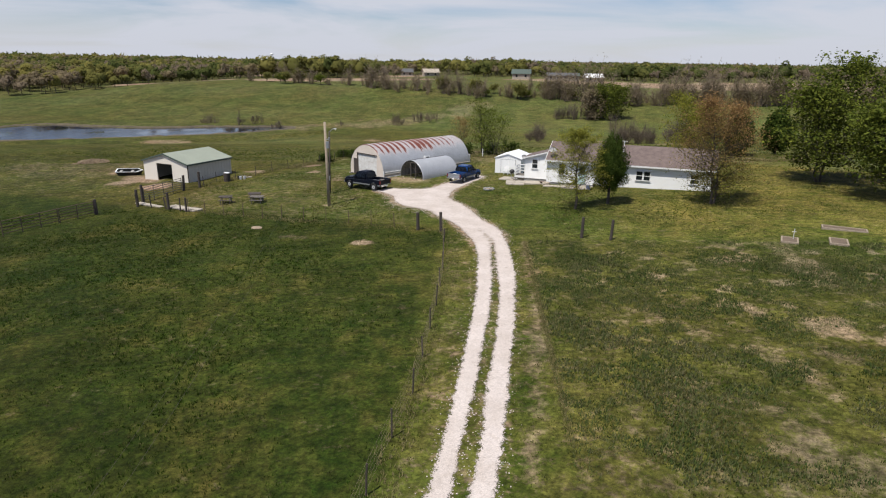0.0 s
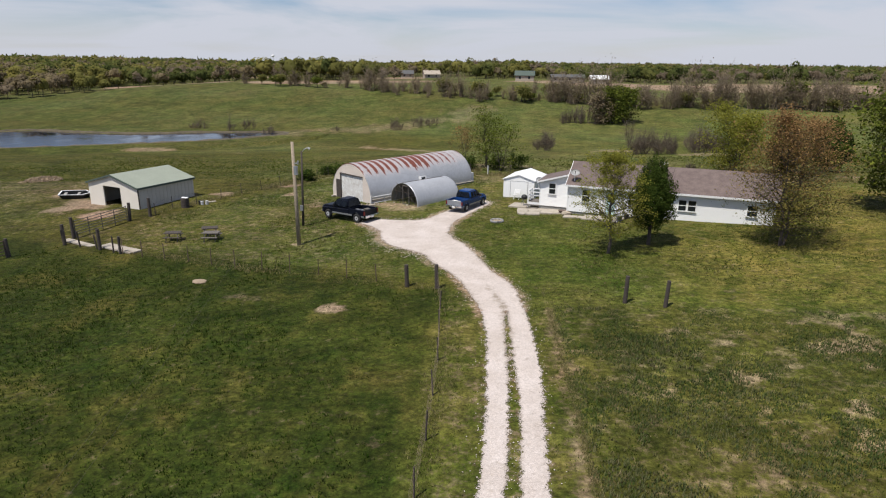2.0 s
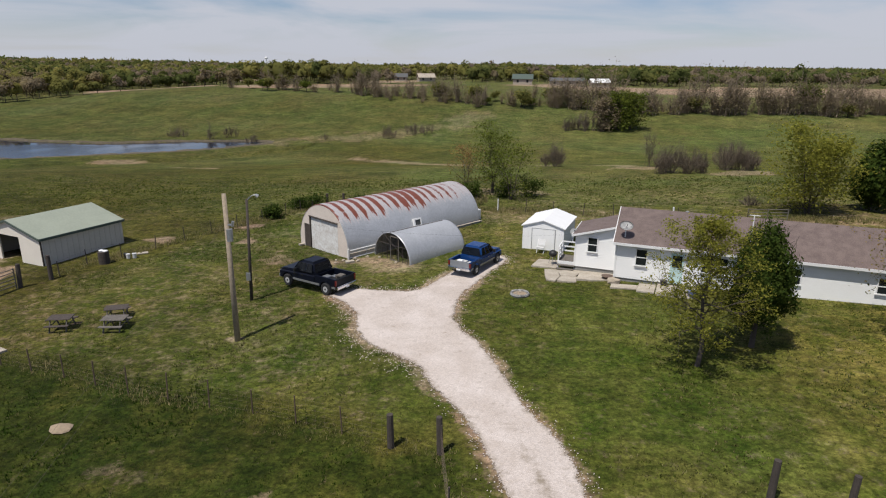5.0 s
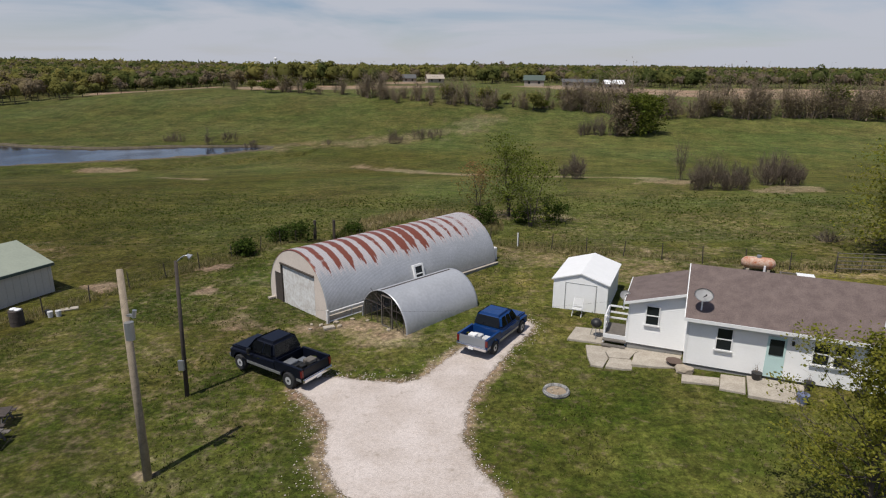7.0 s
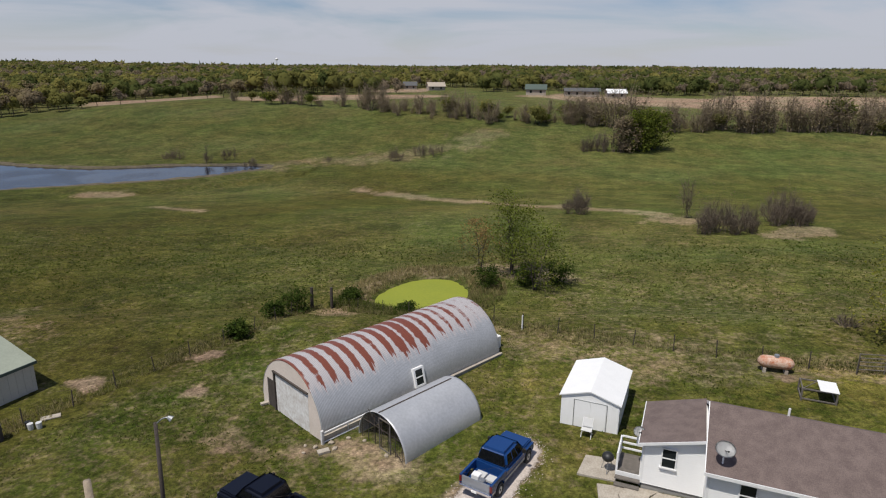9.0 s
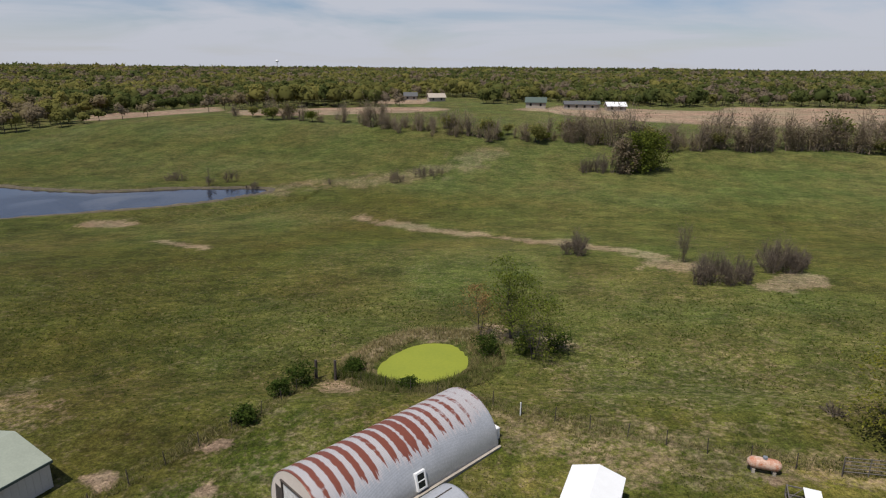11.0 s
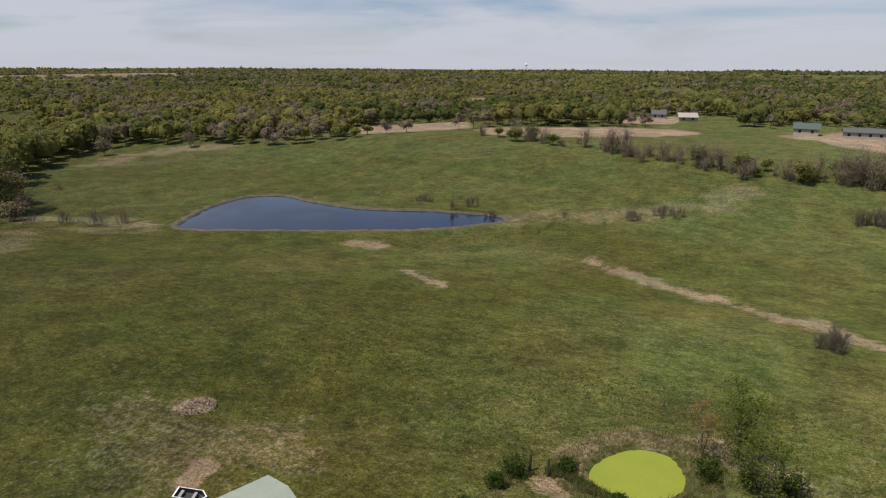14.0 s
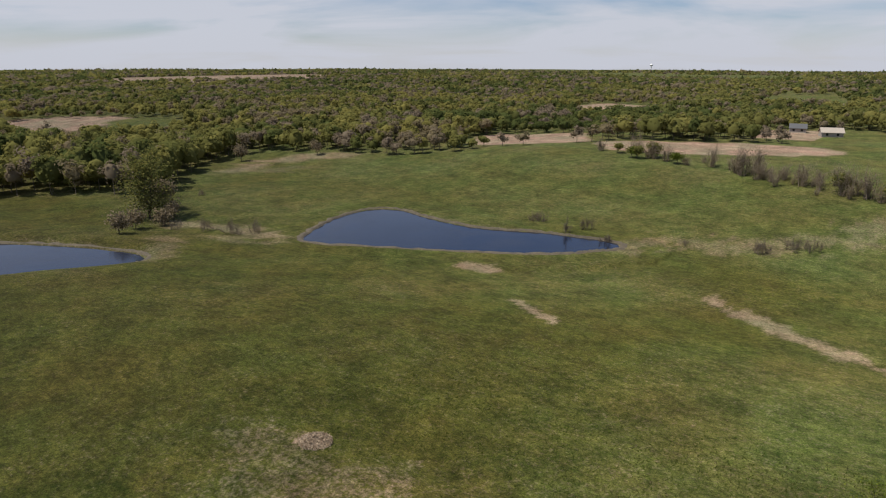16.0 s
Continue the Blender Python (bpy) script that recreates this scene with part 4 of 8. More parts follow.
def shell(name, width, high, length, parent, material, rib, thick, label="", rust=False):
    """A corrugated half-round roof of real thickness, ribs running over the arch."""
    prof = arch(width, high, 40)
    n = int(length / rib)
    verts, faces, rusts = [], [], []
    rng = random.Random(5)
    seam = [rng.uniform(0.55, 1.0) for _ in range(40)]
    for layer in (0, 1):
        for i in range(n + 1):
            y = length * i / n
            wave = (0.016 if rust else 0.006) * (i % 2) - (thick if layer else 0)
            for k, (x, z) in enumerate(prof):
                zc = max(0.0, high - width / 2)
                ang = math.atan2(z - zc, x) if z >= zc else (0 if x > 0 else math.pi)
                verts.append((x + wave * math.cos(ang), y, z + wave * math.sin(ang) * (z >= zc)))
                panel = y / 0.82
                edge = abs(panel - round(panel))
                top = math.sin(ang)
                start = 0.78 - 0.26 * (seam[int(round(panel)) % 40] - 0.5) + 0.05 * math.sin(i * 0.85) + 0.04 * math.sin(i * 2.15 + k)
                s = seam[int(round(panel)) % 40]
                spread = (0.15 + 0.20 * s + 0.16 * math.exp(-((y - 7.5) / 2.0) ** 2)) * (0.50 + 0.50 * min(1.0, max(0.0, top - start) / 0.16))
                streak = 1.0 * s * (0.58 + 0.60 * math.sin(math.pi * min(1.0, 0.1 + y / length))) * max(0.0, 1 - (edge / spread) ** 2) * (0.82 if edge < 0.05 else 1.0)
                rusts.append((streak + 0.16) * min(1.0, (top - start) / 0.04) if top > start else 0.0)
    m = len(prof)
    base = (n + 1) * m
    for i in range(n):
        for k in range(m - 1):
            a = i * m + k
            faces.append((a, a + 1, a + 1 + m, a + m))
            faces.append((base + a, base + a + m, base + a + 1 + m, base + a + 1))
    for k in range(m - 1):
        for a, flip in ((k, True), (n * m + k, False)):
            f = (a, a + 1, base + a + 1, base + a)
            faces.append(f[::-1] if flip else f)
    ob = mesh_object(name, verts, faces, material, parent)
    if rust:
        ob.data.attributes.new("rust", "FLOAT", "POINT").data.foreach_set("value", np.array(rusts, np.float32))
    return tagged(ob, label)


def window_part(parent, x, y, z, w, h, name="window", panes=2, facing=-1):
    """A sash window set in a wall that faces -y: frame, sill and panes."""
    bm = fresh()
    f = 0.055
    box(bm, x - w / 2 - f, x - w / 2, y - 0.06, y + 0.03, z - h / 2, z + h / 2)
    box(bm, x + w / 2, x + w / 2 + f, y - 0.06, y + 0.03, z - h / 2, z + h / 2)
    box(bm, x - w / 2 - f, x + w / 2 + f, y - 0.06, y + 0.03, z + h / 2, z + h / 2 + f)
    fr = part(name, bm, TRIM, parent)
    bm = fresh()
    box(bm, x - w / 2 - f - 0.03, x + w / 2 + f + 0.03, y - 0.10, y + 0.03, z - h / 2 - f, z - h / 2)
    part("sill", bm, TRIM, fr)
    for k in range(panes):
        lo, hi = z - h / 2 + h * k / panes, z - h / 2 + h * (k + 1) / panes
        bm = fresh()
        box(bm, x - w / 2 + 0.002, x + w / 2 - 0.002, y - 0.025 + 0.012 * k, y + 0.02, lo + 0.025, hi - 0.025)
        part("pane", bm, WINDOWGLASS, fr, "dark glass pane")
        if k:
            bm = fresh()
            box(bm, x - w / 2 + 0.002, x + w / 2 - 0.002, y - 0.045, y + 0.02, lo - 0.022, lo + 0.022)
            part("rail", bm, TRIM, fr)
    return fr


HUT_AT, HUT_TURN = (-11.5, 66.41), -41.0


def build_hut():
    w, l, h = 6.1, 14.0, 3.32
    t = thing("quonset_hut", HUT_AT[0], HUT_AT[1], 0.0, HUT_TURN, "large corrugated metal quonset hut with rust-streaked roof", "shed")
    foot = 0.30
    bm = fresh()
    box(bm, -w / 2 - 0.04, -w / 2 + 0.08, 0.14, l, -0.7, foot)
    part("footing", bm, BLOCK, t, "grey concrete side footing")
    bm = fresh()
    box(bm, w / 2 - 0.08, w / 2 + 0.12, 0.0, l, -0.7, foot)
    part("footing", bm, CONCRETE, t, "pale concrete side footing")
    s = shell("roof", w, h - foot, l, t, rust_metal("rusted_galvanised_steel", True), 0.0425, 0.03, "galvanised ribs with red rust along each seam", True)
    s.location.z = foot
    for y, back in ((0.015, False), (l - 0.22, True)):
        prof = [(x * 0.985, z * 0.985 + foot) for x, z in arch(w, h - foot, 30)]
        bm = fresh()
        if back:
            prism(bm, [(-w / 2, y, -0.7)] + [(x, y, z) for x, z in prof] + [(w / 2, y, -0.7)], (0, 0.12, 0))
        else:
            # front wall around the sliding door and the small door
            def under(x0, x1, z):
                """Wall between x0 and x1 from z up to the arch."""
                top = [(x0, z)] + [(q, 0.985 * math.sqrt(max(0.0, w * w / 4 - q * q)) + foot) for q in np.linspace(x0, x1, 16)] + [(x1, z)]
                prism(bm, [(q, y, max(z, v)) for q, v in top], (0, 0.12, 0))

            under(-w / 2 + 0.03, -2.45, -0.7)
            under(-2.45, -1.56, 1.58)
            under(-1.56, 1.84, 2.24)
            under(1.84, w / 2 - 0.03, -0.7)
        part("end_wall", bm, PLASTER, t, "cream painted end wall")
    bm = fresh()
    box(bm, -1.55, 1.83, 0.062, 0.095, -0.35, 2.24)
    sd = part("sliding_door", bm, DOORGREY, t, "weathered white sliding door")
    for k in range(9):
        bm = fresh()
        box(bm, -1.52 + 0.37 * k, -1.52 + 0.37 * k + 0.362, 0.03, 0.06 - 0.003 * (k % 2), -0.35, 2.235)
        part("plank", bm, DOORGREY, sd)
    bm = fresh()
    box(bm, -1.66, 1.88, -0.09, 0.012, 2.22, 2.31)
    part("door_track", bm, POSTDARK, t)
    bm = fresh()
    box(bm, -1.66, -1.56, -0.05, 0.05, -0.35, 2.215)
    part("door_post", bm, POSTDARK, t)
    bm = fresh()
    box(bm, -2.44, -1.67, 0.05, 0.09, -0.35, 1.575)
    part("door", bm, POSTDARK, t, "narrow dark wooden door")
    bm = fresh()
    box(bm, w / 2 + 0.125, w / 2 + 0.26, 4.6, l, -0.5, 0.38, 0.01)
    wall = part("low_wall", bm, BLOCK, t, "low grey block wall along the side")
    bm = fresh()
    box(bm, w / 2 + 0.10, w / 2 + 0.29, 4.57, l + 0.03, 0.382, 0.42, 0.008)
    part("cap", bm, CONCRETE, wall, "pale weathered cap")
    bm = fresh()
    box(bm, w / 2 + 0.10, w / 2 + 0.24, -0.17, -0.03, -0.4, 0.72, 0.01)
    part("corner_post", bm, DOORGREY, t, "short pale post at the corner")
    for z in (0.02, 0.56):
        bm = fresh()
        rod(bm, (w / 2 + 0.18, -0.1, z), (w / 2 + 0.18, 4.55, z), 0.04, n=6)
        part("rail", bm, TRIM, t, "white painted pipe rail")
    for y in (1.5, 3.0, 4.5):
        bm = fresh()
        rod(bm, (w / 2 + 0.18, y, -0.3), (w / 2 + 0.18, y, 0.56), 0.03, n=6)
        part("rail_post", bm, DOORGREY, t)
    # narrow window set flush in the curve of the side
    lie = pose(2.97, 6.82, 1.17, 0, -14, 0)
    d = fresh()
    for y0, y1, z0, z1 in ((-0.40, -0.28, -0.58, 0.58), (0.28, 0.40, -0.58, 0.58), (-0.28, 0.28, -0.58, -0.46), (-0.28, 0.28, 0.46, 0.58), (-0.28, 0.28, -0.035, 0.035)):
        box(d, -0.10, 0.10, y0, y1, z0, z1)
    f = part("side_window", d, TRIM, t, "small white framed side window", at=lie)
    for z0, z1 in ((-0.458, -0.037), (0.037, 0.458)):
        bm = fresh()
        box(bm, -0.02, 0.07, -0.278, 0.278, z0, z1)
        part("pane", bm, WINDOWGLASS, f)


build_hut()


def build_small_hut():
    w, l, h = 3.76, 5.48, 1.95
    t = thing("small_hut", -6.02, 63.9, 0.1, -41.0, "low half-round metal shelter with an open dark end", "shed")
    shell("roof", w, h, l, t, rust_metal("plain_galvanised_steel", False), 0.12, 0.025, "smooth pale galvanised sheets")
    bm = fresh()
    prism(bm, [(x * 0.98, l - 0.2, z * 0.98 - (0.4 if z < 0.01 else 0)) for x, z in arch(w, h, 24)], (0, 0.06, 0))
    part("back_wall", bm, STEEL, t)
    for k in range(7):
        x = -w / 2 + w * (k + 0.5) / 7
        bm = fresh()
        rod(bm, (x, 0.05, -0.3), (x, 0.05, max(0.3, math.sqrt(max(0.01, (w / 2) ** 2 - x * x)) * h / (w / 2) - 0.03)), 0.018, n=6)
        part("post", bm, POSTDARK, t)
    bm = fresh()
    rod(bm, (-1.5, 0.02, 1.1), (1.5, 0.02, 1.1), 0.018, n=6)
    part("crossbar", bm, POSTDARK, t)
    bm = fresh()
    rod(bm, (-1.0, -0.02, h * 0.96), (w / 2 + 0.1, -0.3, 0.35), 0.013, n=6)
    part("brace", bm, POSTDARK, t)
    bm = fresh()
    for k in range(24):
        x = -w / 2 + w * (k + 0.5) / 24
        top = math.sqrt(max(0.02, (w / 2) ** 2 - x * x)) * h / (w / 2) - 0.04
        rod(bm, (x, 0.09, -0.2), (x, 0.09, top), 0.006, n=3, cap=False)
    for k in range(12):
        z = 0.05 + 0.155 * k
        half = math.sqrt(max(0.0, 1 - (z / h) ** 2)) * w / 2 - 0.03
        rod(bm, (-half, 0.09, z), (half, 0.09, z), 0.006, n=3, cap=False)
    tagged(part("wire_mesh", bm, POSTDARK, t), "dark wire mesh across the open end", kind="stuff")
    for x0, x1, z0, z1 in ((-0.1, 0.75, 0.0, 0.05), (-0.1, 0.75, 1.7, 1.75), (-0.12, -0.07, 0.0, 1.75), (0.72, 0.77, 0.0, 1.75)):
        bm = fresh()
        box(bm, x0, x1, -0.03, 0.02, z0, z1)
        part("gate_bar", bm, WOODGREY, t)
    bm = fresh()
    box(bm, -w / 2 * 0.12, -w / 2 * 0.08, 0.05, l - 0.3, h * 0.985, h * 1.012)
    part("seam_strip", bm, POSTDARK, t)


build_small_hut()


def gable(bm, x0, x1, y0, y1, z_eave, z_ridge, thick, over, ridge=None):
    """A pitched roof with its ridge along x."""
    ym = (y0 + y1) / 2 if ridge is None else ridge
    s = (z_ridge - z_eave) / (ym - y0)
    s2 = (z_ridge - z_eave) / (y1 - ym)
    prism(bm, [(x0 - over, y0 - over, z_eave - over * s), (x0 - over, ym, z_ridge), (x0 - over, y1 + over, z_eave - over * s2), (x0 - over, y1 + over, z_eave - over * s2 + thick), (x0 - over, ym, z_ridge + thick), (x0 - over, y0 - over, z_eave - over * s + thick)], (x1 - x0 + 2 * over, 0, 0))
    return bm


def build_shed():
    t = thing("garden_shed", 3.19, 66.58, ground_at(4.5, 67.5), -18.6, "white metal garden shed with double doors", "shed")
    w, l, h, r = 3.0, 4.1, 1.69, 2.16
    bm = fresh()
    prism(bm, [(0, 0, -0.3), (w, 0, -0.3), (w, 0, h), (w / 2, 0, r), (0, 0, h)], (0, l, 0))
    part("body", bm, WHITE, t)
    for x0, x1, z0, z1 in ((0, w / 2, h, r), (w / 2, w, r, h)):
        bm = fresh()
        k = (z1 - z0) / (x1 - x0)
        prism(bm, [(x0 - (0.1 if x0 == 0 else 0), -0.1, z0 - (0.1 * k if x0 == 0 else 0)), (x1 + (0.1 if x0 else 0), -0.1, z1 + (0.1 * k if x0 else 0)), (x1 + (0.1 if x0 else 0), -0.1, z1 + 0.06 + (0.1 * k if x0 else 0)), (x0 - (0.1 if x0 == 0 else 0), -0.1, z0 + 0.06 - (0.1 * k if x0 == 0 else 0))], (0, l + 0.2, 0))
        part("roof_panel", bm, TRIM, t)
    for k in (0, 1):
        bm = fresh()
        box(bm, 0.72 + 0.82 * k, 0.72 + 0.81 * (k + 1), -0.025, -0.004, 0.02, 1.55)
        part("door", bm, WHITE, t)
    for k in range(10):
        for y in (-0.012,):
            bm = fresh()
            x = 0.06 + k * (w - 0.12) / 9
            if 0.66 < x < 2.4:
                bm.free()
                continue
            box(bm, x - 0.02, x + 0.02, y, 0.0, 0.0, h - 0.03)
            part("rib", bm, WHITE, t)
    bm = fresh()
    box(bm, 0.67, 0.70, -0.03, -0.004, 0.0, 1.585)
    box(bm, 2.37, 2.40, -0.03, -0.004, 0.0, 1.585)
    box(bm, 0.70, 2.37, -0.03, -0.004, 1.555, 1.585)
    part("door_frame", bm, STEEL, t)


build_shed()

HOUSE_AT, HOUSE_TURN = (8.32, 59.35), -17.6


def siding(parent, x0, x1, y, z0, z1, facing=-1, step=0.11):
    """Lapped boards along a wall facing -y, each lower edge standing proud."""
    n = int((z1 - z0) / step)
    for k in range(n):
        lo, hi = z0 + (z1 - z0) * k / n, z0 + (z1 - z0) * (k + 1) / n
        bm = fresh()
        prism(bm, [(x0, y, lo), (x0, y - 0.007, lo), (x0, y - 0.004, hi), (x0, y, hi)], (x1 - x0, 0, 0))
        part("siding_board", bm, WHITE, parent)


def build_house():
    z = 0.65
    t = thing("house", HOUSE_AT[0], HOUSE_AT[1], z, HOUSE_TURN, "long white clapboard farmhouse with a brown shingle roof", "house")
    l, d, e, r = 15.5, 5.5, 2.55, 3.94
    bm = fresh()
    prism(bm, [(0, 0, 0.25), (0, d, 0.25), (0, d, e), (0, d / 2, r), (0, 0, e)], (l, 0, 0))
    part("wall", bm, WHITE, t)
    siding(t, 0.0, l, -0.003, 0.25, e)
    bm = fresh()
    box(bm, 0.05, l - 0.05, 0.05, d - 0.05, -0.6, 0.25)
    part("foundation", bm, BLOCK, t, "grey block foundation")
    bm = fresh()
    gable(bm, 0.2, l, 0, d, e, r, 0.12, 0.32)
    part("roof", bm, SHINGLE, t, "brown asphalt shingles")
    for y0, z0 in ((-0.33, e - 0.33 * (r - e) / (d / 2)), (d + 0.33, e - 0.33 * (r - e) / (d / 2))):
        bm = fresh()
        prism(bm, [(-0.16, y0, z0 - 0.02), (-0.16, d / 2, r - 0.02), (-0.16, d / 2, r + 0.125), (-0.16, y0, z0 + 0.125)], (0.038, 0, 0))
        part("rake_board", bm, TRIM, t)
    s = (r - e) / (d / 2)
    bm = fresh()
    box(bm, -0.12, l + 0.33, -0.36, -0.322, e - 0.32 * s - 0.03, e - 0.32 * s + 0.12)
    part("fascia", bm, TRIM, t)
    for x, w, h, zz in ((1.54, 0.58, 0.98, 1.66), (5.2, 0.56, 0.96, 1.66), (5.95, 0.56, 0.96, 1.66), (9.0, 0.54, 0.84, 1.54), (9.7, 0.54, 0.84, 1.54), (13.95, 0.68, 0.82, 1.54)):
        window_part(t, x, -0.026, zz, w, h)
    bm = fresh()
    box(bm, 3.2, 3.92, -0.05, 0.0, 0.27, 2.12)
    dd = part("door", bm, TEAL, t, "pale teal front door")
    bm = fresh()
    box(bm, 3.29, 3.83, -0.075, -0.05, 1.3, 2.0)
    part("pane", bm, WINDOWGLASS, dd)
    # plumbing vent and antenna mast
    for x, y, hh in ((3.0, d / 2 + 0.4, 0.28),):
        bm = fresh()
        rod(bm, (x, y, r - 0.3), (x, y, r + hh), 0.05)
        part("vent_pipe", bm, TRIM, t)
    bm = fresh()
    rod(bm, (7.3, 0.5, e + 0.1), (7.3, 0.5, r + 0.75), 0.03)
    rod(bm, (7.05, 0.5, r + 0.73), (7.6, 0.5, r + 0.73), 0.02)
    part("mast", bm, TRIM, t)
    # lean-to addition, its roof falling towards the shed
    bm = fresh()
    prism(bm, [(-2.6, 1.22, 0.25), (0.0, 1.22, 0.25), (0.0, 1.22, 3.04), (-2.6, 1.22, 2.32)], (0, 3.4, 0))
    part("addition_wall", bm, WHITE, t)
    n = 25
    for k in range(n):
        lo = 0.25 + 2.75 * k / n
        x0 = -2.6 if lo < 2.2 else -2.6 + (lo - 2.2) / 0.72 * 2.5
        bm = fresh()
        prism(bm, [(x0, 1.217, lo), (x0, 1.204, lo), (x0, 1.213, lo + 0.112), (x0, 1.217, lo + 0.112)], (0.0 - x0, 0, 0))
        part("siding_board", bm, WHITE, t)
    bm = fresh()
    box(bm, -2.55, -0.05, 1.27, 4.5, -0.6, 0.25)
    part("addition_foundation", bm, BLOCK, t)
    bm = fresh()
    prism(bm, [(-2.8, 0.97, 2.27), (-0.17, 0.97, 3.03), (-0.17, 0.97, 3.13), (-2.8, 0.97, 2.37)], (0, 3.8, 0))
    part("addition_roof", bm, SHINGLE, t, "brown shingle lean-to roof")
    bm = fresh()
    prism(bm, [(-2.8, 0.93, 2.25), (-0.17, 0.93, 3.01), (-0.17, 0.93, 3.135), (-2.8, 0.93, 2.375)], (0, 0.036, 0))
    part("rake_board", bm, TRIM, t)
    bm = fresh()
    box(bm, -2.84, -2.803, 0.96, 4.77, 2.26, 2.385)
    part("lean_to_gutter", bm, TRIM, t)
    bm = fresh()
    box(bm, -2.612, -2.52, 1.196, 1.214, 0.25, 2.3)
    part("corner_board", bm, TRIM, t)
    window_part(t, -1.52, 1.192, 1.78, 0.54, 0.90)
    # downspouts and shutters of trim at the corners
    for x in (0.06, l - 0.06):
        bm = fresh()
        box(bm, x - 0.05, x + 0.05, -0.034, -0.018, 0.25, e - 0.02)
        part("corner_board", bm, TRIM, t)
    bm = fresh()
    rod(bm, (l - 0.25, -0.08, 0.45), (l - 0.25, -0.08, e - 0.1), 0.04, n=8)
    rod(bm, (l - 0.25, -0.08, 0.47), (l + 0.15, -0.5, 0.2), 0.04, n=8)
    part("downspout", bm, TRIM, t)
    return t


build_house()


def build_barn():
    t = thing("barn", -37.8, 66.0, -1.25, -22.0, "cream metal farm shed with a pale green roof", "barn")
    w, l, h, r = 7.1, 6.6, 2.3, 3.3
    bm = fresh()
    prism(bm, [(0, 0, -0.4), (2.15, 0, -0.4), (2.15, 0, 2.15), (4.6, 0, 2.15), (4.6, 0, -0.4), (w, 0, -0.4), (w, 0, h), (w / 2, 0, r), (0, 0, h)], (0, 0.12, 0))
    part("front_wall", bm, CREAM, t)
    for x in (0, w - 0.1):
        bm = fresh()
        box(bm, x, x + 0.1, 0.12, l, -0.4, h)
        part("side_wall", bm, TAN if x else CREAM, t, "tan ribbed side wall")
    bm = fresh()
    prism(bm, [(0.1, l - 0.1, -0.4), (w - 0.1, l - 0.1, -0.4), (w - 0.1, l - 0.1, h), (w / 2, l - 0.1, r - 0.02), (0.1, l - 0.1, h)], (0, 0.1, 0))
    part("back_wall", bm, CREAM, t)
    for x0, x1, z0, z1 in ((-0.15, w / 2, h, r), (w / 2, w + 0.15, r, h)):
        bm = fresh()
        prism(bm, [(x0, -0.15, z0), (x1, -0.15, z1), (x1, -0.15, z1 + 0.07), (x0, -0.15, z0 + 0.07)], (0, l + 0.3, 0))
        rf = part("roof", bm, GREENROOF, t, "pale green ribbed metal roof")
        bm = fresh()
        prism(bm, [(x0, -0.19, z0 - 0.1), (x1, -0.19, z1 - 0.1), (x1, -0.19, z1 + 0.075), (x0, -0.19, z0 + 0.075)], (0, 0.036, 0))
        part("rake_trim", bm, FARGREEN, t, "dark green rake trim")
    bm = fresh()
    box(bm, w + 0.15, w + 0.19, -0.15, l + 0.15, h - 0.12, h + 0.06)
    part("eave_trim", bm, FARGREEN, t, "dark green eave trim")
    n = 14
    for k in range(n + 1):
        bm = fresh()
        y = 0.2 + (l - 0.4) * k / n
        box(bm, w, w + 0.025, y - 0.03, y + 0.03, -0.3, h - 0.05)
        part("wall_rib", bm, TAN, t)
    bm = fresh()
    box(bm, w - 0.06, w + 0.04, -0.03, 0.05, -0.4, h)
    part("corner_trim", bm, POSTDARK, t)


build_barn()


# ---- utility poles ----
def build_poles():
    z = ground_at(-11.95, 50.75)
    t = thing("utility_pole", -11.95, 50.75, z, 0, "grey wooden utility pole with a small transformer box", "pole")
    bm = fresh()
    rod(bm, (0, 0, -0.3), (-0.24, 0.5, 7.42), 0.15, 0.105, 12)
    part("shaft", bm, POLEWOOD, t, smooth=True)
    bm = fresh()
    rod(bm, (0.02, 0.16, 5.15), (0.01, 0.19, 5.75), 0.15, n=12)
    part("meter_can", bm, STEEL, t)
    bm = fresh()
    box(bm, -0.25, 0.12, 0.32, 0.42, 5.88, 5.95)
    rod(bm, (0.1, 0.36, 5.85), (0.16, 0.36, 6.1), 0.07)
    part("bracket", bm, STEEL, t)
    z = ground_at(-13.3, 56.35)
    t = thing("light_pole", -13.3, 56.35, z, 0, "dark wooden yard light pole with curved lamp arm", "pole")
    bm = fresh()
    rod(bm, (0, 0, -0.3), (0.18, 0.05, 6.1), 0.10, 0.07, 10)
    part("shaft", bm, POSTDARK, t, smooth=True)
    bm = fresh()
    prev = (0.17, 0.05, 6.0)
    for k in range(1, 7):
        a = k / 6
        p = (0.17 + 0.55 * a, 0.05, 6.0 + 0.35 * math.sin(a * 1.7))
        rod(bm, prev, p, 0.03, n=6)
        prev = p
    part("arm", bm, STEEL, t)
    bm = fresh()
    rod(bm, (0.70, 0.05, 6.38), (0.85, 0.05, 6.28), 0.06, 0.13)
    part("lamp_head", bm, STEEL, t)
    bm = fresh()
    box(bm, -0.12, 0.12, -0.22, -0.10, 1.3, 1.75)
    part("meter_box", bm, STEEL, t)


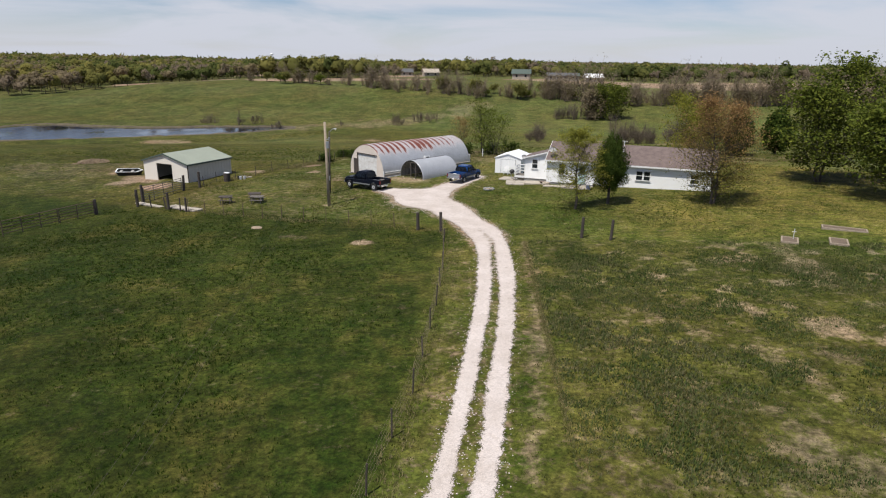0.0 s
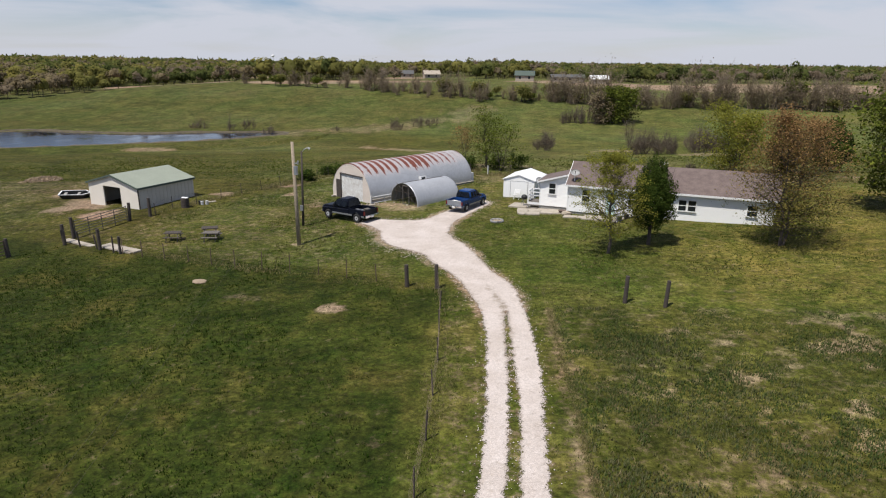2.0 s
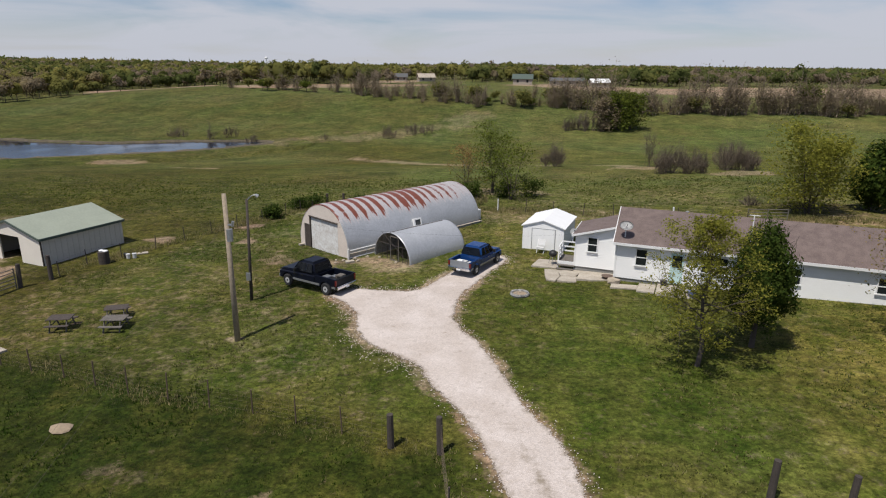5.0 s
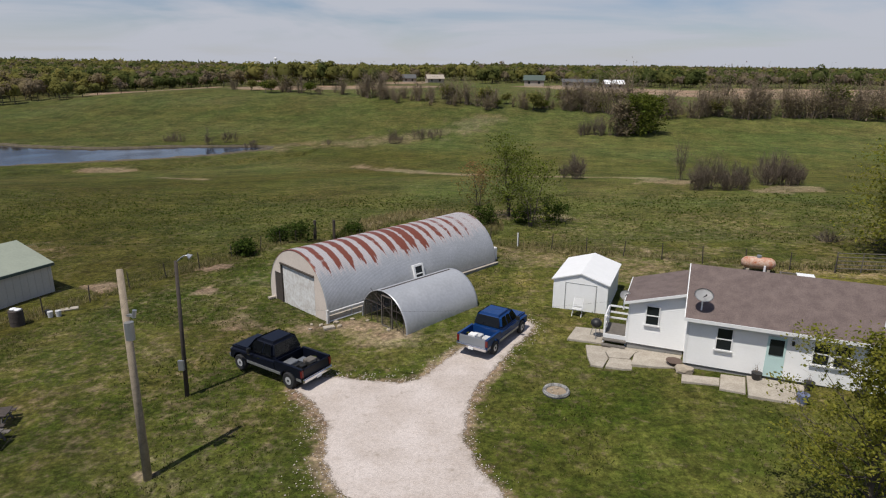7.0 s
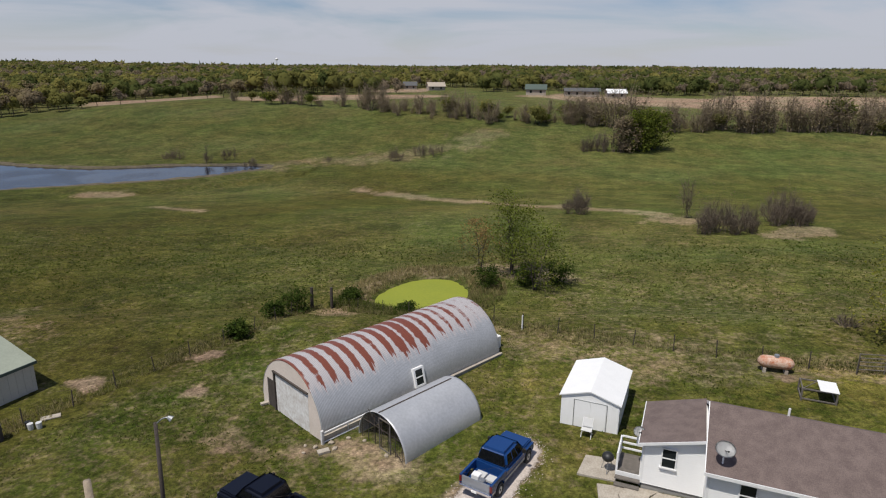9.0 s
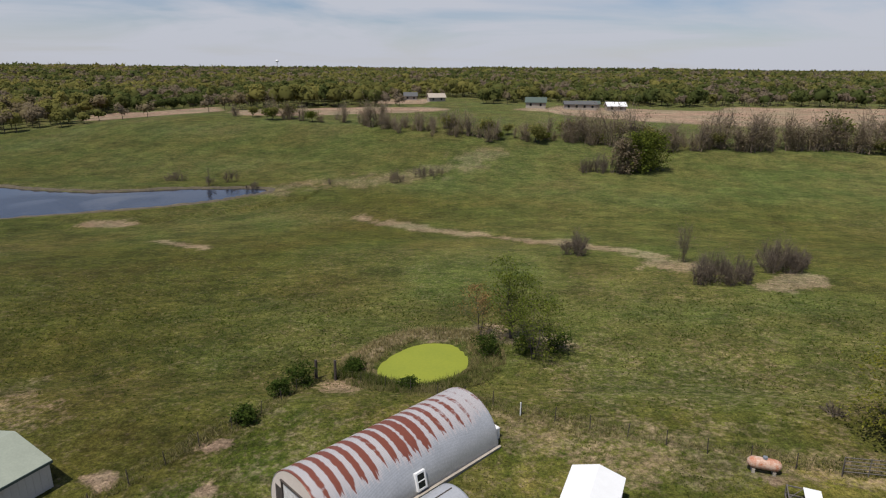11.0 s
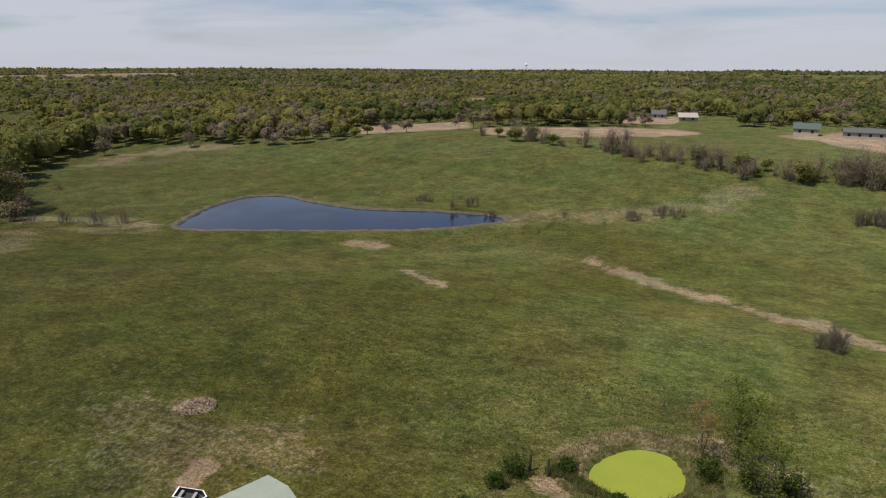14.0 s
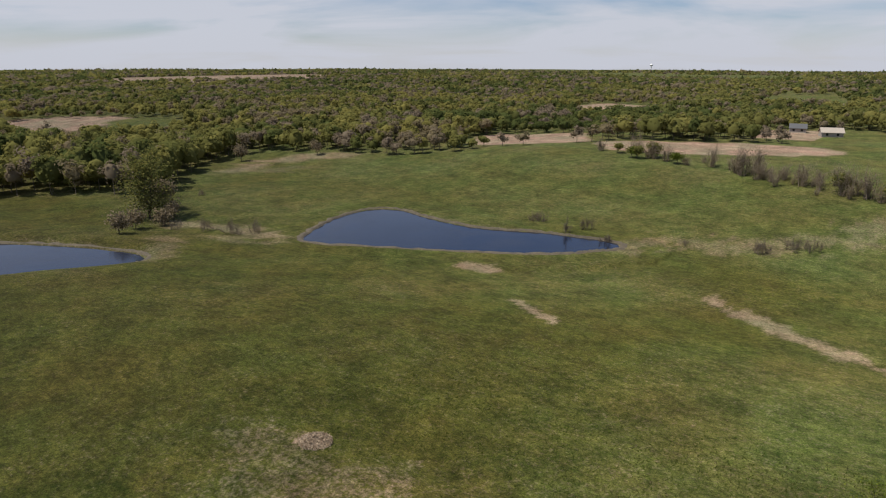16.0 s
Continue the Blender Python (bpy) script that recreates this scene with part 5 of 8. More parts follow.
def build_wire(name, a, b, sag, label, r=0.003):
    t = thing(name, a[0], a[1], a[2], 0, label, "cable", "overhead wires")
    bm = fresh()
    d = Vector(b) - Vector(a)
    side = Vector((-d.y, d.x, 0)).normalized()
    rings = []
    for k in range(25):
        u = k / 24
        p = d * u - Vector((0, 0, sag * 4 * u * (1 - u)))
        rings.append([bm.verts.new(p + side * (r * math.cos(q)) + Vector((0, 0, r * math.sin(q)))) for q in (0.5, 2.6, 4.7)])
    for lo, hi in zip(rings, rings[1:]):
        for q in range(3):
            bm.faces.new((lo[q], lo[(q + 1) % 3], hi[(q + 1) % 3], hi[q]))
    part("wire", bm, POSTDARK, t)


build_poles()
copy_thing(bpy.data.objects["utility_pole"], pose(-0.4, -20.0, ground_at(-0.4, -20.0), 0, 0, 10))
for side in (0.0, 0.45):
    build_wire("power_line", (-12.15 + side, 51.1, 6.7 - 0.3 * side), (-0.6 + side, -20.0, 7.2), 2.3, "thin overhead power line between wooden poles")
build_wire("power_line", (-12.1, 51.1, 6.3), (5.9, 61.6, 2.9), 0.5, "thin black service cable to the house")
build_wire("power_line", (-12.1, 51.1, 6.2), (-13.15, 56.4, 5.7), 0.1, "thin cable between the two yard poles")


# ---- trees and bushes ----
def branch_rods(segments, sides=5):
    """Tapered limbs from (start, end, r0, r1) rows, as arrays."""
    verts, faces = [], []
    for a, b, r0, r1 in segments:
        d = b - a
        d = d / (np.linalg.norm(d) + 1e-9)
        s = np.cross(d, (0.3, 0.9, 0.2))
        s /= np.linalg.norm(s) + 1e-9
        t = np.cross(d, s)
        k0 = len(verts)
        for p, r in ((a, r0), (b, r1)):
            for k in range(sides):
                w = math.tau * k / sides
                verts.append(p + r * (math.cos(w) * s + math.sin(w) * t))
        for k in range(sides):
            faces.append((k0 + k, k0 + (k + 1) % sides, k0 + sides + (k + 1) % sides, k0 + sides + k))
    return verts, faces


def limbs(rng, tall, spread, clear, levels, kids, lean=0.04):
    """Grows a tree: a trunk that forks into limbs. Returns the segments and the tips."""
    segments, tips = [], []

    def grow(p, d, length, r, level):
        steps = 3
        for k in range(steps):
            d = d + rng.normal(0, 0.12, 3)
            d[2] += 0.05
            d /= np.linalg.norm(d)
            q = p + d * length / steps
            segments.append((p, q, r, r * 0.82))
            p, r = q, r * 0.82
            if level < levels and (k > 0 or level > 0):
                for _ in range(kids if level else kids - 1):
                    a = rng.uniform(0, math.tau)
                    side = np.array([math.cos(a), math.sin(a), rng.uniform(0.1, 0.7)])
                    nd = d * 0.45 + side * spread
                    grow(p, nd / np.linalg.norm(nd), length * rng.uniform(0.5, 0.72), r * 0.55, level + 1)
            if level >= 1:
                tips.append(p)
        tips.append(p)

    up = np.array([rng.normal(0, lean), rng.normal(0, lean), 1.0])
    base = np.zeros(3)
    segments.append((base - (0, 0, 0.3), base + up * clear, tall * 0.022 + 0.03, tall * 0.018 + 0.02))
    grow(base + up * clear, up, tall * 0.52, tall * 0.018 + 0.02, 0)
    return segments, np.array(tips)


def leaf_cards(rng, centres, size, droop=0.0, outward=None, stretch=1.0):
    """A four-cornered leaf clump at each centre, turned at random."""
    n = len(centres)
    nrm = rng.normal(0, 1, (n, 3))
    if outward is not None:
        nrm = nrm * 0.33 + outward
    nrm /= np.linalg.norm(nrm, axis=1)[:, None] + 1e-9
    ref = rng.normal(0, 1, (n, 3))
    u = np.cross(nrm, ref)
    u /= np.linalg.norm(u, axis=1)[:, None] + 1e-9
    v = np.cross(nrm, u)
    s = (size * rng.uniform(0.55, 1.3, n))[:, None]
    quad = np.stack([centres - u * s * stretch, centres - v * s * 0.6, centres + u * s * stretch, centres + v * s * 0.6], 1)
    quad += rng.normal(0, 0.16, quad.shape) * s[:, None]
    return quad.reshape(-1, 3), np.arange(n * 4).reshape(-1, 4)


def build_tree(name, x, y, tall, spread, clear, leaves, leaf_size, leaf_material, label, seed, category="tree", levels=3, kids=3, fuzz=0.35, group="", squash=1.0, crown_low=0.2):
    rng = np.random.RandomState(seed)
    t = thing(name, x, y, ground_at(x, y), rng.uniform(0, 360), label, category, group)
    segments, tips = limbs(rng, tall, spread, clear, levels, kids)
    top = max(tips[:, 2].max(), 0.1)
    k = tall / (top + fuzz * 0.7)
    segments = [(a * k, b * k, r0, r1) for a, b, r0, r1 in segments]
    tips = tips * k
    v, f = branch_rods(segments)
    mesh_object("trunk", v, f, BARK, t)
    if leaves:
        tips = tips[tips[:, 2] > tall * crown_low]
        pick = tips[rng.randint(0, len(tips), leaves)] + rng.normal(0, fuzz, (leaves, 3))
        pick[:, 2] = np.maximum(pick[:, 2], clear * 0.6)
        mid = np.array([0, 0, tall * 0.5])
        out = pick - mid
        out /= np.linalg.norm(out, axis=1)[:, None] + 1e-9
        v, f = leaf_cards(rng, pick, leaf_size, outward=out * 0.6)
        tint = np.repeat(np.clip(rng.normal(0.5, 0.25, leaves), 0, 1), 4)
        mesh_object("crown", v, f, leaf_material, t, tint)
    return t


def build_oval_tree(name, x, y, tall, wide, clear, leaves, leaf_size, leaf_material, label, seed):
    """A dense crown: egg-shaped, broken by lobes and hollows."""
    rng = np.random.RandomState(seed)
    t = thing(name, x, y, ground_at(x, y), 0, label, "tree")
    segments, tips = limbs(rng, tall * 0.9, 0.5, clear, 2, 3)
    v, f = branch_rods(segments)
    mesh_object("trunk", v, f, BARK, t)
    d = rng.normal(0, 1, (leaves, 3))
    d /= np.linalg.norm(d, axis=1)[:, None]
    lobe = 1 + 0.11 * np.sin(5 * np.arctan2(d[:, 1], d[:, 0]) + 6 * d[:, 2]) + 0.10 * np.sin(9 * d[:, 2] + 3 * np.arctan2(d[:, 1], d[:, 0]))
    clump = np.sin(17 * d[:, 0] + 3 * seed) * np.sin(15 * d[:, 1]) * np.sin(13 * d[:, 2])
    r = lobe * (1 + 0.14 * clump) * rng.uniform(0.25, 1.06, leaves) ** 0.45
    h = tall - clear
    shape = np.where(d[:, 2] > 0, 1 - 0.30 * d[:, 2], 1.0)
    p = np.stack([d[:, 0] * r * shape * wide / 2, d[:, 1] * r * shape * wide / 2, clear + h * 0.42 + d[:, 2] * r * h * np.where(d[:, 2] > 0, 0.58, 0.45)], -1)
    v, f = leaf_cards(rng, p, leaf_size, outward=d * 0.7)
    mesh_object("crown", v, f, leaf_material, t, np.repeat(rng.rand(leaves), 4))
    return t


def twig_arrays(rng, tall, wide, stems, twigs, r=0.022):
    """A many-stemmed leafless bush as thin three-sided rods."""
    seg = []
    for _ in range(stems):
        a, lean = rng.uniform(0, math.tau), rng.uniform(0.05, 1.0)
        p = np.array([rng.normal(0, wide * 0.10), rng.normal(0, wide * 0.10), -0.1])
        d = np.array([math.cos(a) * lean * wide / tall * 0.80, math.sin(a) * lean * wide / tall * 0.80, 1.0])
        length = tall * rng.uniform(0.55, 1.05) * (1.08 - 0.50 * lean)
        for k in range(3):
            q = p + d * length / 3 + rng.normal(0, 0.05 * tall, 3) * (0.4, 0.4, 0.2)
            seg.append((p, q, r * (1.2 - 0.3 * k), r * (0.9 - 0.3 * k)))
            if k:
                for _ in range(twigs):
                    e = q + (d / np.linalg.norm(d) * 0.45 + rng.normal(0, 0.60, 3)) * length * 0.28
                    seg.append((q + (p - q) * rng.rand(), e, r * 0.45, r * 0.15))
            p = q
    return branch_rods(seg, 3)


def build_bush(name, x, y, tall, wide, stems, twigs, label, seed, leaves=0, leaf_material=None, r=0.03):
    rng = np.random.RandomState(seed)
    t = thing(name, x, y, ground_at(x, y), rng.uniform(0, 360), label, "bush", "bushes in the pasture")
    v, f = [], []
    clumps = 1 if wide < 3.2 else 4
    for k in range(clumps):
        a, far = 2.4 * k + rng.rand(), 0.30 * wide * (k > 0)
        v1, f1 = twig_arrays(rng, tall * (1.0 if k == 0 else rng.uniform(0.55, 0.9)), wide * (1.0 if clumps == 1 else rng.uniform(0.45, 0.65)), max(3, stems // clumps), twigs * 2, r)
        f += [[q + len(v) for q in face] for face in f1]
        v += [(p[0] + far * math.cos(a), p[1] + far * math.sin(a), p[2]) for p in v1]
    v = np.array(v)
    mesh_object("branchwork", v, f, TWIG_DARK, t)
    if leaves:
        p = v[rng.randint(0, len(v), leaves)] + rng.normal(0, 0.2, (leaves, 3))
        p[:, 2] = np.maximum(p[:, 2], 0.25)
        a, b = leaf_cards(rng, p, 0.11)
        mesh_object("crown", a, b, leaf_material or LEAF_BRUSH, t, np.repeat(rng.rand(leaves), 4))
    return t


def build_open_tree(name, x, y, tall, wide, low, boughs, leaves, leaf_size, leaf_material, label, seed, fuzz=0.17, stems=1):
    """A see-through crown: boughs set spirally round upright stems, leaves along their twigs."""
    rng = np.random.RandomState(seed)
    t = thing(name, x, y, ground_at(x, y), rng.uniform(0, 360), label, "tree")
    seg, tips = [], []
    for s in range(stems):
        a = math.tau * s / stems + 0.5
        base = np.array([0.12 * math.cos(a), 0.12 * math.sin(a), -0.2]) * (stems > 1)
        lean = np.array([math.cos(a), math.sin(a), 0]) * (0.22 * wide * (stems > 1))
        high = tall * (1.0 if s == 0 else rng.uniform(0.75, 0.95))
        line = [base + (0, 0, -0.2)]
        for k in range(1, 9):
            u = k / 8
            line.append(base + lean * u ** 1.4 + rng.normal(0, 0.012 * tall, 3) * (1, 1, 0) + (0, 0, high * 0.97 * u))
        r0 = (0.016 * tall + 0.02) / math.sqrt(stems)
        for k in range(8):
            seg.append((line[k], line[k + 1], r0 * (1 - k / 8.6), r0 * (1 - (k + 1) / 8.6)))
        for k in range(boughs // stems):
            q = (k + rng.rand()) / (boughs // stems)
            u = low + (1 - low) * q
            f = u * 8
            p = line[int(min(7, f))] * (1 - (f - int(min(7, f)))) + line[int(min(7, f)) + 1] * (f - int(min(7, f)))
            az = k * 2.4 + rng.normal(0, 0.35)
            reach = wide / 2 * (1 - q) ** 0.55 * (0.62 + 0.38 * min(1, q / 0.22)) * rng.uniform(0.7, 1.12)
            d = np.array([math.cos(az), math.sin(az), 0.35 + 0.7 * q])
            r = r0 * 0.30 * (1 - 0.6 * q)
            for j in range(3):
                e = p + d * reach / 3 + rng.normal(0, 0.10 * reach, 3)
                seg.append((p, e, r, r * 0.62))
                for _ in range(3):
                    w = e + (d * 0.5 + rng.normal(0, 0.7, 3)) * reach * 0.26
                    seg.append((e + (p - e) * rng.rand() * 0.7, w, r * 0.4, r * 0.16))
                    tips += [w, (w + e) / 2]
                p, r = e, r * 0.62
    v, f = branch_rods(seg, 5)
    mesh_object("trunk", v, f, BARK, t)
    tips = np.array(tips)
    p = tips[rng.randint(0, len(tips), leaves)] + rng.normal(0, fuzz, (leaves, 3))
    p[:, 2] = np.maximum(p[:, 2], 0.15)
    v, f = leaf_cards(rng, p, leaf_size, outward=(0, 0, 0.45))
    tone = rng.normal(0.45, 0.28, leaves) if leaf_material is not LEAF_RED else 1.25 - 1.5 * p[:, 2] / tall + rng.normal(0, 0.25, leaves)
    mesh_object("crown", v, f, leaf_material, t, np.repeat(np.clip(tone, 0, 1), 4))
    return t


def build_planting():
    build_open_tree("maple_tree", 9.8, 48.1, 6.4, 5.4, 0.21, 46, 15000, 0.054, LEAF_YELLOW, "young open-crowned tree with fresh yellow-green leaves", 21, 0.12)
    build_oval_tree("pear_tree", 12.85, 49.95, 5.9, 2.95, 1.25, 24000, 0.066, LEAF_DARK, "compact dark green egg-shaped lawn tree", 22)
    build_open_tree("maple_tree", 21.45, 49.6, 8.9, 6.6, 0.13, 130, 20000, 0.066, LEAF_RED, "spreading tree with bronze-tinged spring leaves beside the house", 23, 0.25, 2)
    build_open_tree("shade_tree", 34.9, 59.3, 11.6, 9.0, 0.16, 130, 13000, 0.16, LEAF_SPRING, "tall airy green yard tree", 24, 0.35, 2)
    build_open_tree("shade_tree", 37.2, 51.2, 8.6, 9.6, 0.22, 130, 15000, 0.15, LEAF_SPRING, "broad green yard tree casting deep shade", 25, 0.35, 2)
    build_open_tree("shade_tree", 43.5, 57.0, 11.0, 9.5, 0.16, 130, 14000, 0.17, LEAF_DARK, "broad leafy tree at the yard edge", 26, 0.4, 2)
    build_open_tree("orchard_tree", 27.7, 76.0, 7.2, 7.5, 0.10, 80, 9000, 0.12, LEAF_YELLOW, "rounded spring-green tree behind the house", 27, 0.3, 3)
    build_oval_tree("cedar_tree", 33.6, 77.5, 5.8, 3.6, 0.5, 6000, 0.18, LEAF_DARK, "dark dense cedar behind the house", 28)
    build_oval_tree("cedar_tree", 39.5, 80.0, 5.6, 4.0, 0.5, 6000, 0.19, LEAF_DARK, "dark broad cedar behind the house", 29)
    # trees round the little pond
    build_open_tree("willow_tree", 1.4, 97.0, 8.4, 6.2, 0.2, 60, 4600, 0.10, LEAF_SPRING, "thin pale green tree beside the pond", 31, 0.3, 3)
    build_open_tree("willow_tree", 3.4, 91.8, 6.2, 6.6, 0.15, 44, 2600, 0.10, LEAF_SPRING, "leaning sparse pale green tree by the pond", 32, 0.3, 3)
    build_open_tree("redbud_tree", -1.8, 96.4, 5.8, 4.8, 0.15, 40, 1700, 0.09, LEAF_RED, "small reddish budding tree at the pond edge", 33, 0.25, 2)
    for k, (x, y, h, w) in enumerate(((-0.9, 93.0, 1.8, 2.4), (2.6, 93.4, 1.6, 2.4), (5.7, 93.7, 1.9, 2.6), (-17.4, 85.6, 1.9, 2.0), (-19.1, 77.5, 1.2, 1.3), (-7.8, 85.4, 1.0, 1.4), (-18.0, 82.3, 1.3, 1.5), (-13.2, 88.6, 1.0, 1.4))):
        build_open_tree("juniper_bush", x, y, h, w * 1.25, 0.02, 30, 1500, 0.10, LEAF_DARK, "low dark green bush in rough grass by the pond", 40 + k, 0.16, 3)
    # leafless brush out in the pasture
    for k, (x, y, h, w, st, tw, lv) in enumerate(((13.1, 138.0, 3.8, 5.0, 60, 8, 900), (28.5, 131.5, 6.4, 2.8, 7, 8, 260), (29.0, 119.3, 4.3, 7.4, 95, 8, 1500), (32.8, 120.6, 3.3, 5.0, 50, 8, 600), (40.5, 127.3, 4.6, 6.6, 85, 8, 1200), (44.0, 128.5, 3.8, 5.6, 60, 8, 800),
                                                  (-103.5, 229.0, 3.8, 7.5, 40, 6, 900), (-87.8, 219.0, 4.6, 4.0, 20, 6, 200), (-84.0, 227.5, 4.2, 5.6, 28, 6, 400), (-31.7, 232.0, 5.2, 5.4, 34, 6, 700), (-24.5, 239.0, 5.0, 6.5, 34, 6, 400), (-20.0, 240.5, 4.8, 6.5, 30, 6, 400), (-73.4, 217.4, 3.2, 5.0, 24, 6, 250),
                                                  (-53, 229, 2.2, 3.6, 14, 4, 150), (-176, 155.2, 6.0, 7.5, 34, 5, 500), (-171.5, 160.3, 5.0, 6.0, 24, 5, 200), (-186, 152, 3.4, 7.0, 24, 5, 300), (-239.3, 184.3, 2.6, 4.0, 20, 5, 300), (-193.5, 156.0, 3.0, 6.0, 22, 5, 250), (-197, 147, 3.2, 6.5, 24, 5, 300))):
        build_bush("brush", x, y, h, w, st, tw, "leafless greyish-brown brush standing in dry grass", 60 + k, lv)
    build_bush("brush_pile", 24.5, 79.8, 0.9, 2.4, 26, 4, "low heap of dead grey-pink branches in the grass", 90)
    # dark clump of trees on the far slope
    for k, (x, y, h, w, leaf) in enumerate(((47.5, 251, 13.0, 11.0, LEAF_SPRING), (52.5, 254, 13.0, 11.0, LEAF_SPRING), (43.0, 250, 11.0, 9.0, LEAF_BARE))):
        build_open_tree("field_tree", x, y, h, w, 0.06, 90, 3600, 0.36, leaf, "leafy tree in a clump on the far slope", 100 + k, 0.6, 3)
    for k, (x, y, h) in enumerate(((38.5, 249.5, 8.5), (34.0, 249, 6.5), (30, 248.5, 5.0))):
        build_bush("brush", x, y, h, h * 0.95, 36, 5, "tall leafless brush at the clump's edge", 105 + k, 500, None, 0.05)
    # tree by the second lake
    build_open_tree("field_tree", -219, 150, 25, 18, 0.10, 150, 5200, 0.42, LEAF_WOODS, "large half-leaved tree between the two lakes", 110, 0.7, 3)
    build_tree("field_tree", -228, 160, 12, 0.8, 1.5, 1500, 0.55, LEAF_BARE, "smaller tree beside the lakeside tree", 111, levels=2, kids=4, fuzz=1.2, crown_low=0.05)
    for k, (x, y, h) in enumerate(((-201, 130, 7), (-206, 138, 6), (-209.6, 153.7, 7), (-205, 147, 5), (-301, 249, 9), (-271, 278, 8))):
        build_tree("field_tree", x, y, h, 0.9, 0.6, 900, 0.42, LEAF_BARE, "low budding tree near the lake bank", 112 + k, levels=2, kids=4, fuzz=1.0, crown_low=0.03)


build_planting()

HEDGE = [(-128, 334), (-104, 326), (-89, 320), (-67, 315), (-37, 303), (-12, 294), (10, 288), (34, 287), (65, 287), (86, 288), (118, 290.5), (140, 290), (175, 291), (230, 294)]


def along(line, step):
    out, carry = [], 0.0
    for a, b in zip(line, line[1:]):
        d = math.dist(a, b)
        s = carry
        while s < d:
            out.append((a[0] + (b[0] - a[0]) * s / d, a[1] + (b[1] - a[1]) * s / d))
            s += step
        carry = s - d
    return out


def hedgerow_proto(k):
    rng = np.random.RandomState(200 + k)
    leafy = k >= 5
    t = thing("hedgerow_tree", 0, 0, 0, 0, "leafy green tree in a field hedgerow" if leafy else "bare budding pinkish-brown tree in a field hedgerow", "tree", "hedgerow trees")
    if leafy:
        segments, tips = limbs(rng, 9.0, 0.9, 0.5, 2, 4)
        v, f = branch_rods(segments)
        mesh_object("trunk", v, f, BARK, t)
        p = tips[rng.randint(0, len(tips), 1300)] + rng.normal(0, 1.0, (1300, 3))
        p[:, 2] = np.maximum(p[:, 2], 0.4)
        a, b = leaf_cards(rng, p, 0.42)
        mesh_object("crown", a, b, LEAF_WOODS if k == 5 else LEAF_SPRING, t, np.repeat(rng.rand(1300), 4))
        return t
    v, f = twig_arrays(rng, 11.5, (8.0, 6.5, 9.0, 7.0, 5.5)[k], (13, 9, 15, 10, 7)[k], 7, 0.11)
    v = np.array(v)
    mesh_object("trunk", v, f, TWIG, t)
    n = 1000
    p = v[rng.randint(0, len(v), n)] + rng.normal(0, 0.55, (n, 3))
    low = rng.rand(n) < 0.2
    p[:, 2] = np.maximum(np.where(low, p[:, 2] * 0.35, p[:, 2]), 0.3)
    a, b = leaf_cards(rng, p, 0.21)
    mesh_object("crown", a, b, LEAF_BUD, t, np.repeat(rng.rand(n), 4))
    return t


def build_hedgerow():
    """Bare budding trees along the far field edge."""
    rng = np.random.RandomState(7)
    protos = [hedgerow_proto(k) for k in range(7)]
    used = set()
    for n, (x, y) in enumerate(along(HEDGE, 1.9)):
        x, y = x + rng.normal(0, 1.4), y + rng.normal(0, 3.2)
        small = x < -62
        if rng.rand() < (0.62 if small else 0.06):
            continue
        s = rng.uniform(0.45, 0.9) if small else min(1.05, rng.uniform(0.55, 1.1) * (0.75 + 0.4 * noise2(x, y, 14, 77)))
        if n % 3 == 0:
            s *= 0.5
        k = rng.randint(5, 7) if rng.rand() < (0.35 if small else 0.16) else rng.randint(0, 5)
        s *= 0.86 + 0.28 * float(sstep(-20, 60, x))
        m = pose(x, y, ground_at(x, y), 0, 0, rng.uniform(0, 360))
        t = protos[k]
        if k in used:
            t = copy_thing(protos[k], m)
        used.add(k)
        t.matrix_basis = m @ Matrix.Diagonal((1.4 * s, 1.4 * s, s * rng.uniform(0.86, 1.10), 1))


build_hedgerow()

def dome_form(around, rows):
    """A low closed dome, as a crown's shaded inside."""
    v = [(0.0, 0.0, 1.0)]
    for r in range(1, rows + 1):
        a = 0.5 * math.pi * 1.35 * r / rows
        v += [(math.sin(a) * math.cos(math.tau * (k + 0.5 * (r % 2)) / around), math.sin(a) * math.sin(math.tau * (k + 0.5 * (r % 2)) / around), math.cos(a)) for k in range(around)]
    f = [(0, 1 + k, 1 + (k + 1) % around) for k in range(around)]
    for r in range(rows - 1):
        for k in range(around):
            a, b = 1 + r * around + k, 1 + r * around + (k + 1) % around
            f += [(a, a + around, b), (b, a + around, b + around)]
    return np.array(v), np.array(f)


def leaf_tris(rng, centres, size, outward, stretch):
    """One three-cornered leaf mass at each centre, facing roughly outward."""
    n = len(centres)
    nrm = rng.normal(0, 0.45, (n, 3)) + outward
    nrm /= np.linalg.norm(nrm, axis=1)[:, None] + 1e-9
    u = np.cross(nrm, rng.normal(0, 1, (n, 3)))
    u /= np.linalg.norm(u, axis=1)[:, None] + 1e-9
    v = np.cross(nrm, u)
    s = size[:, None] * rng.uniform(0.6, 1.3, (n, 1))
    tri = np.stack([centres + u * s * stretch, centres - u * s * 0.6 + v * s * 0.8, centres - u * s * 0.6 - v * s * 0.8], 1)
    tri += rng.normal(0, 0.16, tri.shape) * s[:, None]
    return tri.reshape(-1, 3), np.arange(n * 3).reshape(-1, 3)


